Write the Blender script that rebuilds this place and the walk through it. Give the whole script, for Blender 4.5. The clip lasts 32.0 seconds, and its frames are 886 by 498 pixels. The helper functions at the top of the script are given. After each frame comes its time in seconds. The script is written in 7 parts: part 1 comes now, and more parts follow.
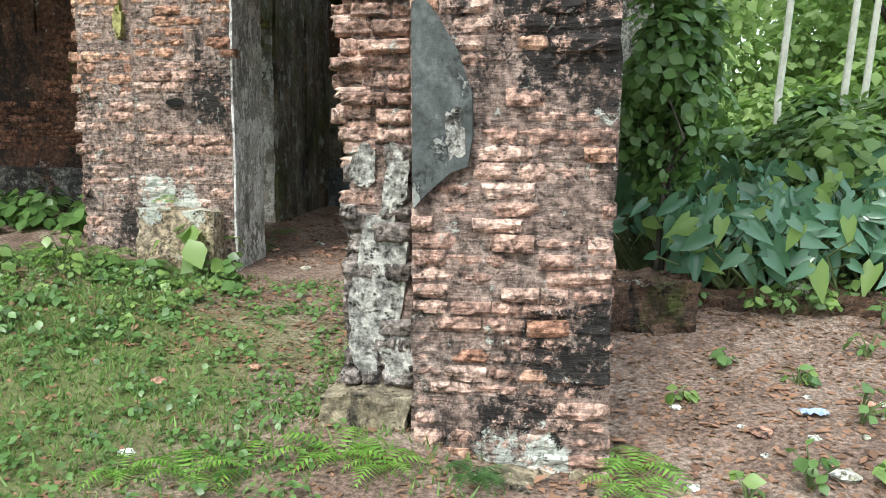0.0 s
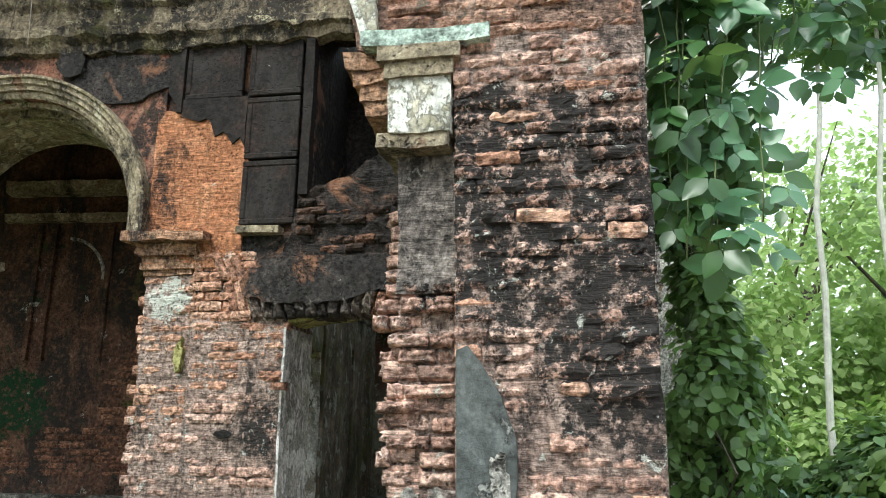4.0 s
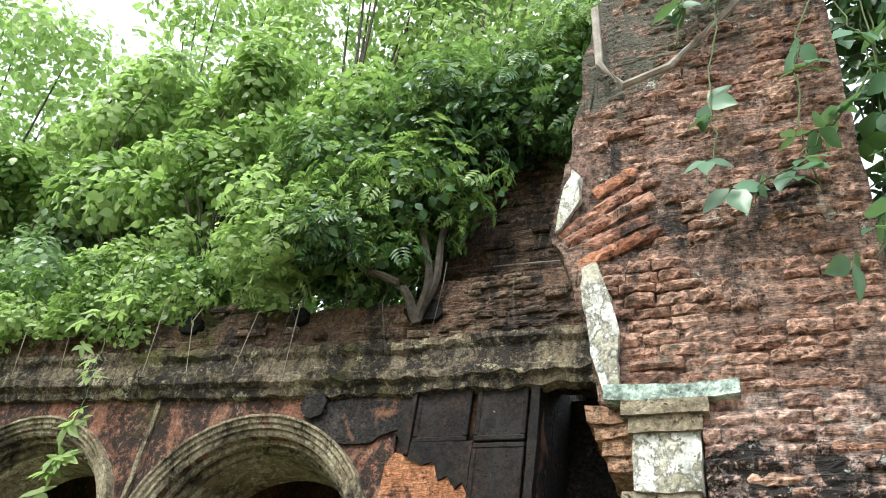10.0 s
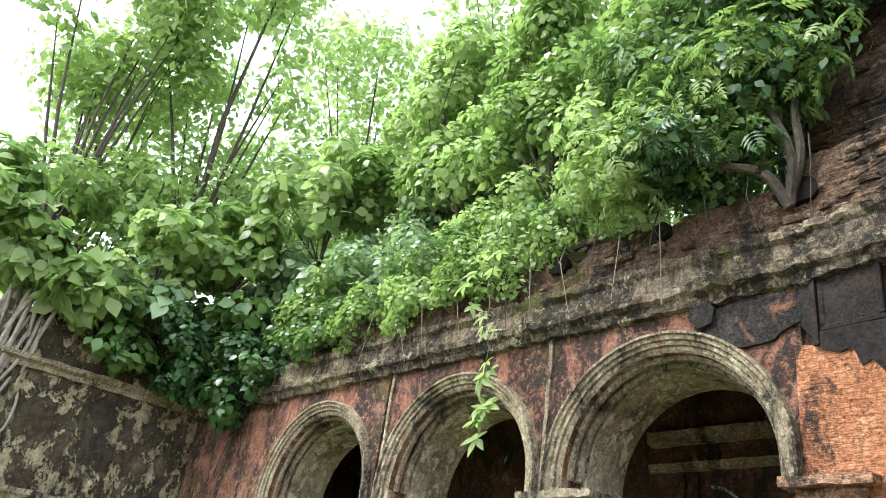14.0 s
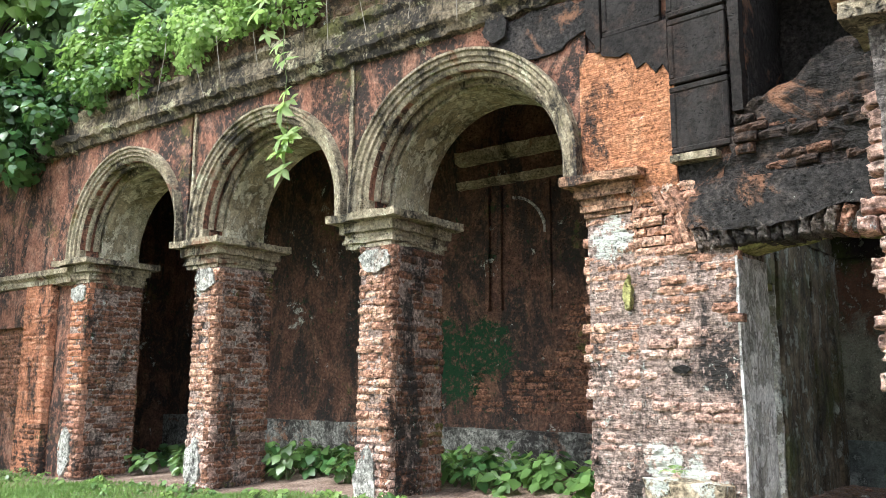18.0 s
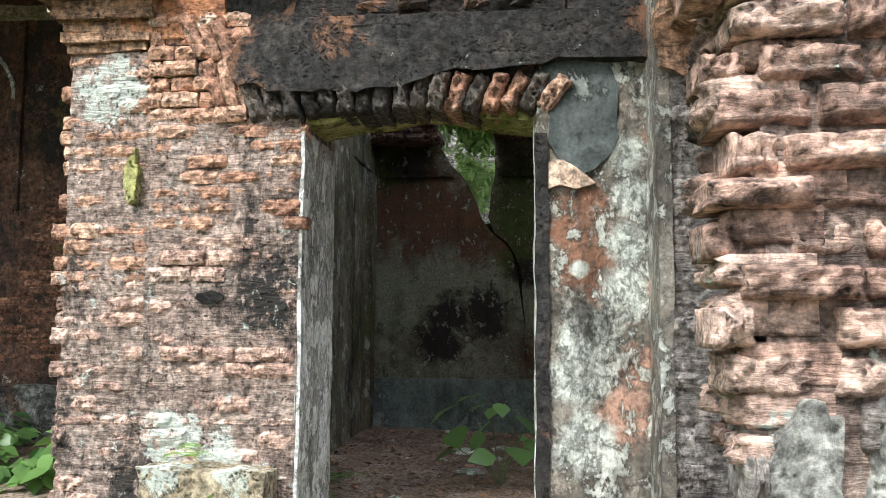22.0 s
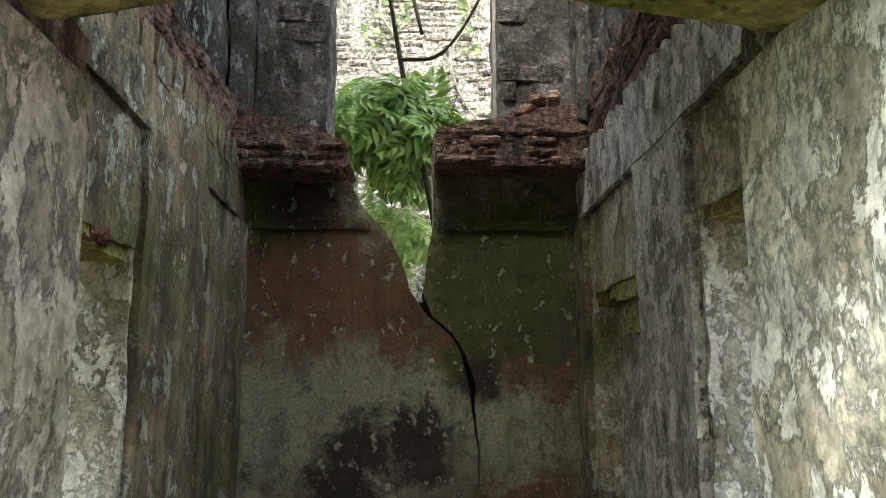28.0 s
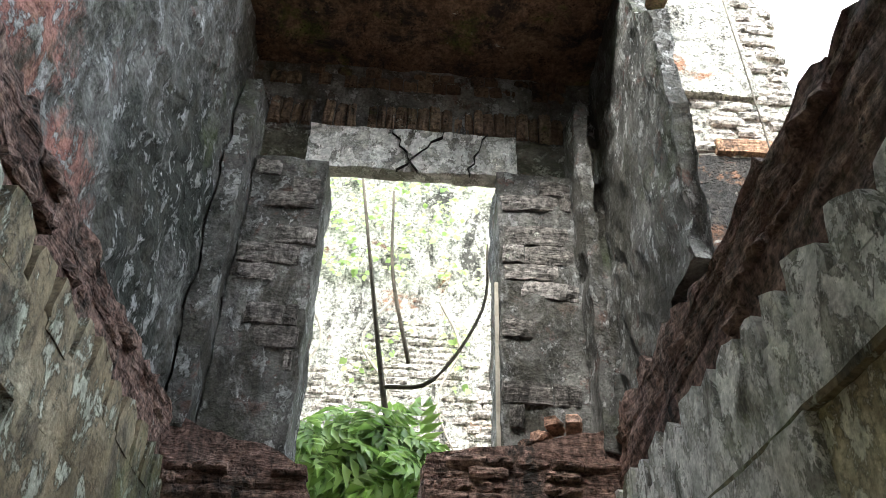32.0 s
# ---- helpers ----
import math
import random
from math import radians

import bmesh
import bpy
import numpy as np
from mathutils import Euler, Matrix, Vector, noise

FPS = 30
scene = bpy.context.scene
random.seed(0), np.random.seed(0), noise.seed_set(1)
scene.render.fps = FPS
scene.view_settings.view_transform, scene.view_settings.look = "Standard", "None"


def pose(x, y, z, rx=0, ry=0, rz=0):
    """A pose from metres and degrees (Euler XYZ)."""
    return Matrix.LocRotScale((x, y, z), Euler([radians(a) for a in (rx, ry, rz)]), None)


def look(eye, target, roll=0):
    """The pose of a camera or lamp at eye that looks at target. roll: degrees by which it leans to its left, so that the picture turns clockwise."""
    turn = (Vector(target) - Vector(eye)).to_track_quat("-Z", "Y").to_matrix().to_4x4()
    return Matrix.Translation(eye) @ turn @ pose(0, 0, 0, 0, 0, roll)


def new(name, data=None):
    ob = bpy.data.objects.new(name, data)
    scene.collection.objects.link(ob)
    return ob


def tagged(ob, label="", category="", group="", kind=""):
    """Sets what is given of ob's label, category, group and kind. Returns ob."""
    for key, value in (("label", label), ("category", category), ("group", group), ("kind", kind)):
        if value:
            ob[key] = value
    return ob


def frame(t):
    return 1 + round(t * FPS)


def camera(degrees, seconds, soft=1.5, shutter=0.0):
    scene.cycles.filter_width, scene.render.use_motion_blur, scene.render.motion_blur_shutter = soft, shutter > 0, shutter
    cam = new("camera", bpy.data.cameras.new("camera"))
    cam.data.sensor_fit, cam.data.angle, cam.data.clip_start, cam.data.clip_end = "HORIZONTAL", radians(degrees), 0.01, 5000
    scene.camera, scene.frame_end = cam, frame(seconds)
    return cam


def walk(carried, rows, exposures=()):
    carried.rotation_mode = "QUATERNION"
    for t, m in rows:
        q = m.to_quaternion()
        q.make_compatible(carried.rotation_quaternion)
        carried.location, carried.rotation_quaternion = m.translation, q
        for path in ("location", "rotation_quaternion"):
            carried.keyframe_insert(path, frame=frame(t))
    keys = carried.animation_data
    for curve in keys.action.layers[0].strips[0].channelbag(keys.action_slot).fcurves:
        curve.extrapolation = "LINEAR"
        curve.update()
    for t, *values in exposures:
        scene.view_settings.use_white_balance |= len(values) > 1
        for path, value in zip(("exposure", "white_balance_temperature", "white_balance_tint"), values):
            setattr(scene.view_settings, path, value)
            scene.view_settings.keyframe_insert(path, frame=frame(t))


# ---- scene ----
# camera: seconds, eye x y z, heading to the right of +y, upward tilt, roll
cam = camera(58.14, 32.0, 0.8)
PATH = [
    (0, 1.856, -5.950, 1.539, -7.33, -9.05, 0.82),
    (0.5, 1.853, -5.959, 1.554, -7.49, -6.66, 0.84),
    (1, 1.844, -5.968, 1.566, -7.65, -3.93, 0.84),
    (1.5, 1.836, -5.967, 1.580, -7.69, -1.11, 0.91),
    (2, 1.850, -5.980, 1.589, -8.21, 1.87, 0.83),
    (2.5, 1.852, -5.973, 1.611, -8.68, 4.56, 0.93),
    (3, 1.856, -5.979, 1.627, -9.20, 7.14, 0.89),
    (3.5, 1.859, -5.993, 1.641, -10.01, 10.23, 0.99),
    (5.5, 1.851, -6.031, 1.680, -12.11, 23.18, 1.36),
    (6, 1.841, -6.022, 1.670, -12.47, 26.80, 1.95),
    (6.5, 1.847, -6.026, 1.681, -12.96, 29.86, 2.35),
    (7, 1.834, -6.026, 1.684, -13.28, 32.52, 2.73),
    (7.5, 1.844, -6.037, 1.711, -14.78, 34.12, 3.20),
    (8, 1.836, -6.045, 1.714, -16.06, 35.95, 4.12),
    (8.5, 1.815, -6.042, 1.717, -17.80, 37.02, 5.18),
    (9, 1.777, -6.040, 1.717, -20.91, 36.86, 7.03),
    (9.5, 1.726, -6.048, 1.713, -24.62, 36.50, 9.07),
    (10, 1.674, -6.078, 1.694, -28.72, 36.09, 10.23),
    (10.5, 1.634, -6.101, 1.681, -33.07, 35.54, 10.77),
    (11, 1.591, -6.129, 1.659, -36.50, 34.57, 10.92),
    (11.5, 1.544, -6.150, 1.653, -40.35, 33.13, 10.80),
    (12, 1.521, -6.135, 1.644, -43.82, 31.94, 10.74),
    (12.5, 1.501, -6.134, 1.657, -47.03, 30.82, 10.27),
    (13, 1.470, -6.143, 1.661, -49.92, 29.48, 9.85),
    (13.5, 1.486, -6.144, 1.656, -53.09, 28.26, 9.67),
    (15.5, 1.575, -6.190, 1.619, -56.42, 18.32, 3.50),
    (16, 1.554, -6.154, 1.613, -56.42, 12.86, 2.43),
    (16.5, 1.575, -6.158, 1.595, -56.32, 9.91, 2.06),
    (17, 1.644, -6.132, 1.593, -55.48, 9.23, 1.89),
    (17.5, 1.695, -6.004, 1.588, -46.89, 9.34, 0.43),
    (18, 1.657, -5.865, 1.549, -41.07, 9.50, 0.35),
    (18.5, 1.548, -5.757, 1.540, -37.73, 9.58, 0.16),
    (19, 1.412, -5.575, 1.501, -30.63, 8.20, -0.44),
    (19.5, 1.286, -5.284, 1.486, -27.75, 6.92, -0.30),
    (20, 1.176, -5.018, 1.503, -25.87, 6.41, -0.52),
    (20.5, 0.976, -4.717, 1.501, -19.82, 6.35, 0.27),
    (21, 0.770, -4.465, 1.510, -13.97, 5.45, 0.78),
    (21.5, 0.674, -4.104, 1.539, -9.87, 4.48, 0.71),
    (22, 0.600, -3.851, 1.578, -6.53, 4.74, 0.37),
    (22.5, 0.481, -3.595, 1.606, -4.11, 4.46, 0.67),
    (23, 0.345, -3.362, 1.638, -0.49, 4.52, 0.81),
    (23.5, 0.319, -3.085, 1.636, 0.55, 3.13, 0.49),
    (24, 0.274, -2.796, 1.700, 0.76, 1.86, -0.28),
    (24.5, 0.199, -2.490, 1.746, 0.89, 1.30, -0.43),
    (25, 0.122, -2.242, 1.886, 2.32, 1.37, 0.18),
    (25.5, 0.112, -2.038, 2.005, 3.64, 5.48, 0.38),
    (27.5, 0.013, -1.012, 1.985, 2.96, 9.87, 0.13),
    (28, 0.015, -0.719, 1.981, 2.25, 10.02, -0.01),
    (28.5, -0.048, -0.407, 1.994, 2.72, 11.74, -0.04),
    (29, -0.068, -0.253, 2.008, 4.48, 14.36, -0.22),
    (29.5, -0.004, -0.055, 2.003, 4.79, 16.26, -0.25),
    (30, 0.073, 0.131, 2.038, 3.42, 19.85, 0.16),
    (30.5, 0.057, 0.255, 2.045, 2.48, 24.22, 0.30),
    (31, -0.009, 0.406, 2.059, 2.42, 29.81, 0.60),
    (31.5, -0.043, 0.477, 2.080, 2.66, 33.61, 1.64),
    (32, -0.033, 0.501, 2.108, 3.70, 36.56, 1.82),
]


def aim(x, y, z, heading, tilt, roll):
    a, b = radians(heading), radians(tilt)
    way = Vector((math.sin(a) * math.cos(b), math.cos(a) * math.cos(b), math.sin(b)))
    eye = Vector((x, y, z))
    return look(eye, eye + way, roll)


EXPOSURES = [(0.0, 1.15, 5900, 2), (5.5, 1.1, 5900, 1), (9.0, 1.15, 6050, 3), (13.0, 1.5, 5950, 6), (16.0, 1.76, 5900, 9), (19.0, 1.75, 5750, 4), (22.0, 1.62, 5800, 3), (23.0, 1.55, 5850, 1), (24.0, 1.68, 5750, 2), (25.0, 2.05, 5750, 2), (25.5, 2.15, 5800, 2), (28.0, 2.55, 6350, 2), (30.0, 3.05, 6250, 3), (31.0, 3.15, 6150, 3), (32.0, 2.95, 6050, 3)]

walk(cam, [(row[0], aim(*row[1:])) for row in PATH], EXPOSURES)

# world and sun: bright, hazy sky with a veiled sun behind the walker
SUN_EL, SUN_AZ = 52.0, 200.0
world = bpy.data.worlds.new("world")
scene.world = world
world.use_nodes = True
wn, wl = world.node_tree.nodes, world.node_tree.links
wn.clear()
sky = wn.new("ShaderNodeTexSky")
sky.sky_type = "NISHITA"
sky.sun_disc = False
sky.sun_elevation, sky.sun_rotation = radians(SUN_EL), radians(SUN_AZ)
sky.dust_density, sky.air_density, sky.ozone_density = 6.0, 1.2, 0.6
haze = wn.new("ShaderNodeMix")
haze.data_type = "RGBA"
haze.inputs[0].default_value = 0.6
haze.inputs[7].default_value = (11.0, 11.3, 11.6, 1)
wl.new(sky.outputs[0], haze.inputs[6])
back = wn.new("ShaderNodeBackground")
back.inputs[1].default_value = 0.13
wl.new(haze.outputs[2], back.inputs[0])
wl.new(back.outputs[0], wn.new("ShaderNodeOutputWorld").inputs[0])
sun_data = bpy.data.lights.new("sun", "SUN")
sun_data.energy, sun_data.angle, sun_data.color = 1.5, radians(14), (1.0, 0.95, 0.86)
sun = new("sun", sun_data)
saz, sel = radians(SUN_AZ), radians(SUN_EL)
sun.matrix_world = look((0, 0, 0), (-math.sin(saz) * math.cos(sel), -math.cos(saz) * math.cos(sel), -math.sin(sel)))


# materials
def ramp(nt, src, stops, interp="LINEAR"):
    n = nt.nodes.new("ShaderNodeValToRGB")
    n.color_ramp.interpolation = interp
    els = n.color_ramp.elements
    while len(els) < len(stops):
        els.new(0.5)
    for e, (p, c) in zip(els, stops):
        e.position = p
        e.color = (*c, 1) if len(c) == 3 else (c[0], c[0], c[0], 1)
    nt.links.new(src, n.inputs[0])
    return n.outputs[0]


def noise_tex(nt, vec, scale, detail=6.0, rough=0.6, distortion=0.0):
    n = nt.nodes.new("ShaderNodeTexNoise")
    n.inputs["Scale"].default_value, n.inputs["Detail"].default_value = scale, detail
    n.inputs["Roughness"].default_value, n.inputs["Distortion"].default_value = rough, distortion
    nt.links.new(vec, n.inputs["Vector"])
    return n.outputs[0]


def mapping(nt, vec, scale=(1, 1, 1), loc=(0, 0, 0)):
    n = nt.nodes.new("ShaderNodeMapping")
    n.inputs["Scale"].default_value, n.inputs["Location"].default_value = scale, loc
    nt.links.new(vec, n.inputs[0])
    return n.outputs[0]


def mix(nt, fac, a, b, blend="MIX"):
    n = nt.nodes.new("ShaderNodeMix")
    n.data_type, n.blend_type = "RGBA", blend
    for socket, value in ((n.inputs[0], fac), (n.inputs[6], a), (n.inputs[7], b)):
        if isinstance(value, (int, float)):
            socket.default_value = value
        elif isinstance(value, tuple):
            socket.default_value = (*value, 1)
        else:
            nt.links.new(value, socket)
    return n.outputs[2]


def shader(name, rough=0.9, spec=0.25):
    m = bpy.data.materials.new(name)
    m.use_nodes = True
    nt = m.node_tree
    b = nt.nodes["Principled BSDF"]
    b.inputs["Roughness"].default_value = rough
    b.inputs["Specular IOR Level"].default_value = spec
    geo = nt.nodes.new("ShaderNodeNewGeometry")
    return m, nt, b, geo.outputs["Position"]


def bump(nt, b, height, strength, distance):
    n = nt.nodes.new("ShaderNodeBump")
    n.inputs["Strength"].default_value, n.inputs["Distance"].default_value = strength, distance
    nt.links.new(height, n.inputs["Height"])
    nt.links.new(n.outputs[0], b.inputs["Normal"])


def scaled(nt, value, lo, hi):
    n = nt.nodes.new("ShaderNodeMapRange")
    n.inputs[1].default_value, n.inputs[2].default_value = lo, hi
    nt.links.new(value, n.inputs[0])
    return n.outputs[0]


def patch(nt, pos, places, size=7.0, wild=2.6):
    """How deep a place lies in a stain with ragged edges: places (x, y, z, reach)."""
    reach = None
    for x, y, z, r in places:
        dist = nt.nodes.new("ShaderNodeVectorMath")
        dist.operation = "DISTANCE"
        nt.links.new(pos, dist.inputs[0])
        dist.inputs[1].default_value = (x, y, z)
        near = nt.nodes.new("ShaderNodeMapRange")
        near.inputs[1].default_value, near.inputs[2].default_value, near.inputs[3].default_value, near.inputs[4].default_value = 0.0, r, 1.0, 0.0
        nt.links.new(dist.outputs["Value"], near.inputs[0])
        if reach is None:
            reach = near.outputs[0]
        else:
            top = nt.nodes.new("ShaderNodeMath")
            top.operation = "MAXIMUM"
            nt.links.new(reach, top.inputs[0])
            nt.links.new(near.outputs[0], top.inputs[1])
            reach = top.outputs[0]
    rag = noise_tex(nt, mapping(nt, pos, loc=(1, 2, 3)), size, 10, 0.78 if wild > 2 else 0.6, 0.4)
    torn = nt.nodes.new("ShaderNodeMath")
    torn.operation = "MULTIPLY_ADD"
    nt.links.new(rag, torn.inputs[0])
    torn.inputs[1].default_value = wild
    nt.links.new(reach, torn.inputs[2])
    return torn.outputs[0]


def peeled(name, tones, skin, cover=0.5, size=3.0, grime=0.35, moss=0.0, moss_col=(0.10, 0.12, 0.03), spots=(), relief=0.02, chips=0.5, streak=0.5, dirt=(0.03, 0.027, 0.022), rough=0.85):
    """Old lime plaster: smooth stained ground (tones), a skin of paint and lime that has flaked off it with sharp edges, rain streaks, moss, chipped pits. spots: (colour, ((x, y, z, reach), ...))."""
    m, nt, b, pos = shader(name, rough)
    fine = noise_tex(nt, pos, 45.0, 7, 0.65)
    base = ramp(nt, noise_tex(nt, pos, 1.5, 6, 0.6, 0.6), tones)
    base = mix(nt, 0.8, base, ramp(nt, noise_tex(nt, mapping(nt, pos, loc=(4, 1, 6)), 6.0, 8, 0.66, 0.8), [(0.34, (0.5,)), (0.5, (1.0,)), (0.66, (1.45,))]), "MULTIPLY")
    for colour, places in spots:
        deep = scaled(nt, patch(nt, pos, places, 4.5, 2.3), 1.28, 1.62)
        base = mix(nt, deep, base, mix(nt, noise_tex(nt, pos, 5.0, 7, 0.6), tuple(0.5 * c for c in colour), tuple(1.5 * c for c in colour)))
    # the skin that is left, in sharp-edged islands
    c = 0.5 + (0.5 - cover) * 0.3
    n = noise_tex(nt, mapping(nt, pos, (1, 1, 0.7), (8, 2, 4)), size, 12, 0.76, 0.25)
    left = ramp(nt, n, [(c - 0.012, (0,)), (c + 0.012, (0.9,))])
    tint = ramp(nt, noise_tex(nt, mapping(nt, pos, loc=(2, 7, 1)), 9.0, 9, 0.72, 0.3), [(0.3, tuple(0.45 * v for v in skin)), (0.5, skin), (0.7, tuple(1.35 * v for v in skin))])
    base = mix(nt, left, base, tint)
    # edge shadow and a slightly bright rim painted along the skin's border
    base = mix(nt, 0.8, base, ramp(nt, n, [(c - 0.05, (1.0,)), (c - 0.015, (0.45,)), (c + 0.01, (0.95,)), (c + 0.03, (1.1,)), (c + 0.06, (1.0,))]), "MULTIPLY")
    if moss:
        g = noise_tex(nt, mapping(nt, pos, loc=(11, 2, 8)), 1.3, 8, 0.66)
        base = mix(nt, ramp(nt, g, [(0.66 - moss * 0.35, (0,)), (0.8 - moss * 0.3, (0.85,))]), base, mix(nt, fine, tuple(0.5 * v for v in moss_col), tuple(1.5 * v for v in moss_col)))
    # black mould: broad clouds broken up by fine crumbs
    cloud = noise_tex(nt, mapping(nt, pos, (1, 1, 0.6), (5, 5, 2)), 2.1, 10, 0.72, 0.5)
    base = mix(nt, ramp(nt, cloud, [(0.66 - grime * 0.3, (0,)), (0.76 - grime * 0.3, (0.9,))]), base, mix(nt, fine, dirt, tuple(2.4 * v for v in dirt)))
    rain = noise_tex(nt, mapping(nt, pos, (9, 9, 0.55)), 1.0, 7, 0.62)
    base = mix(nt, streak, base, ramp(nt, rain, [(0.36, (0.35,)), (0.5, (1.0,)), (0.68, (1.2,))]), "MULTIPLY")
    pit = noise_tex(nt, mapping(nt, pos, loc=(3, 3, 9)), 15.0, 6, 0.62)
    base = mix(nt, chips, base, ramp(nt, pit, [(0.3, (0.3,)), (0.36, (1.0,)), (0.655, (1.0,)), (0.67, (2.0,))]), "MULTIPLY")
    base = mix(nt, 0.7, base, ramp(nt, fine, [(0.35, (0.6,)), (0.5, (1.0,)), (0.65, (1.35,))]), "MULTIPLY")
    nt.links.new(base, b.inputs["Base Color"])
    h = mix(nt, 0.5, mix(nt, 0.4, left, pit), noise_tex(nt, pos, 20.0, 9, 0.7))
    bump(nt, b, h, 1.0, relief * 1.6)
    return m


def worn(name, stops, stain=0.5, stain_col=(0.016, 0.014, 0.013), lichen=0.2, moss=0.0, grain=40.0, relief=0.02, scale=1.6, pieces=False, streak=True, lichen_col=(0.56, 0.57, 0.5), rust=0.0, moss_col=(0.10, 0.12, 0.03), layered=False, spots=(), grit=0.75):
    """Weathered masonry: base tones, black mould in streaks and blotches, pale lichen, moss. spots: (colour, ((x, y, z, reach), ...)) stains with ragged edges."""
    m, nt, b, pos = shader(name)
    base = ramp(nt, noise_tex(nt, pos, scale * 2.2, 9, 0.7, 0.4), stops)
    if pieces:
        if pieces == "joined":
            chance = nt.nodes.new("ShaderNodeNewGeometry").outputs["Random Per Island"]
        else:
            chance = nt.nodes.new("ShaderNodeObjectInfo").outputs["Random"]
        tone = ramp(nt, chance, [(0.0, stops[0][1]), (0.45, stops[1][1]), (1.0, stops[-1][1])])
        base = mix(nt, 0.6, base, tone)
    fine = noise_tex(nt, pos, grain * 0.6, 10, 0.72)
    base = mix(nt, grit, base, ramp(nt, fine, [(0.38, (0.1,)), (0.5, (0.92,)), (0.62, (2.1,))]), "MULTIPLY")
    if rust:
        r = ramp(nt, noise_tex(nt, mapping(nt, pos, loc=(7, 3, 1)), 1.4, 8, 0.68, 0.5), [(0.62 - rust * 0.3, (0,)), (0.68 - rust * 0.3, (1,))])
        base = mix(nt, r, base, mix(nt, fine, (0.13, 0.065, 0.04), (0.34, 0.175, 0.105)))
    crumbs = noise_tex(nt, pos, 11.0, 9, 0.8)
    vec = mapping(nt, pos, (1.5, 1.5, 0.6)) if streak else pos
    dark = noise_tex(nt, vec, scale * 0.8, 10, 0.75, 0.6)
    mask = ramp(nt, dark, [(0.66 - stain * 0.32, (0,)), (0.73 - stain * 0.28, (0.95,))])
    speck = ramp(nt, crumbs, [(0.40, (0,)), (0.49, (1,))])
    base = mix(nt, mix(nt, 1.0, mask, speck, "MULTIPLY"), base, mix(nt, fine, stain_col, tuple(2.6 * c for c in stain_col)))
    for colour, places in spots:
        ragged = mix(nt, 1.0, scaled(nt, patch(nt, pos, places), 1.52, 1.64), ramp(nt, crumbs, [(0.43, (0,)), (0.49, (1,))]), "MULTIPLY")
        base = mix(nt, ragged, base, mix(nt, fine, tuple(0.55 * c for c in colour), tuple(1.25 * c for c in colour)))
    if lichen:
        l = noise_tex(nt, mapping(nt, pos, loc=(3, 9, 5)), 2.4, 10, 0.78, 0.3)
        lm = ramp(nt, l, [(0.69 - lichen * 0.22, (0,)), (0.71 - lichen * 0.2, (0.9,))])
        base = mix(nt, mix(nt, 1.0, lm, ramp(nt, noise_tex(nt, pos, 30, 6, 0.75), [(0.42, (0,)), (0.5, (1,))]), "MULTIPLY"), base, lichen_col)
    if moss:
        g = noise_tex(nt, mapping(nt, pos, loc=(11, 2, 8)), 1.3, 9, 0.72)
        base = mix(nt, ramp(nt, g, [(0.66 - moss * 0.35, (0,)), (0.74 - moss * 0.3, (0.85,))]), base, mix(nt, fine, tuple(0.5 * c for c in moss_col), tuple(1.5 * c for c in moss_col)))
    h = mix(nt, 0.5, noise_tex(nt, pos, grain * 0.5, 9, 0.78), crumbs)
    # small broken-out pits, gathered in patches; their inner shade is darkened into the colour
    cells = nt.nodes.new("ShaderNodeTexVoronoi")
    cells.inputs["Scale"].default_value = 34.0
    warp = nt.nodes.new("ShaderNodeVectorMath")
    warp.operation = "ADD"
    nt.links.new(pos, warp.inputs[0])
    shift = nt.nodes.new("ShaderNodeTexNoise")
    shift.inputs["Scale"].default_value = 9.0
    nt.links.new(pos, shift.inputs["Vector"])
    small = nt.nodes.new("ShaderNodeVectorMath")
    small.operation = "SCALE"
    small.inputs["Scale"].default_value = 0.12
    nt.links.new(shift.outputs["Color"], small.inputs[0])
    nt.links.new(small.outputs[0], warp.inputs[1])
    nt.links.new(warp.outputs[0], cells.inputs["Vector"])
    where = ramp(nt, noise_tex(nt, mapping(nt, pos, loc=(5, 5, 5)), 6.0, 8, 0.75), [(0.44, (0,)), (0.56, (1,))])
    pit = ramp(nt, cells.outputs["Distance"], [(0.12, (0.2,)), (0.42, (1.0,))])
    base = mix(nt, where, base, mix(nt, 1.0, base, pit, "MULTIPLY"))
    h = mix(nt, 0.35, h, mix(nt, where, (1.0, 1.0, 1.0), pit))
    if layered:
        # level crevices: their shade is multiplied into the colour, besides the bump
        bed = noise_tex(nt, mapping(nt, pos, (5.0, 5.0, 27.0)), 1.0, 7, 0.72, 0.3)
        base = mix(nt, 0.6 if layered is True else layered, base, ramp(nt, bed, [(0.38, (0.2,)), (0.46, (0.95,)), (0.64, (1.3,))]), "MULTIPLY")
        h = mix(nt, 0.55, h, bed)
    nt.links.new(base, b.inputs["Base Color"])
    bump(nt, b, h, 1.0, relief * 2.0)
    return m



PINK = [(0.2, (0.25, 0.155, 0.125)), (0.5, (0.45, 0.285, 0.225)), (0.8, (0.63, 0.455, 0.38))]
MORTAR = [(0.2, (0.14, 0.095, 0.08)), (0.5, (0.31, 0.225, 0.19)), (0.8, (0.5, 0.4, 0.35))]

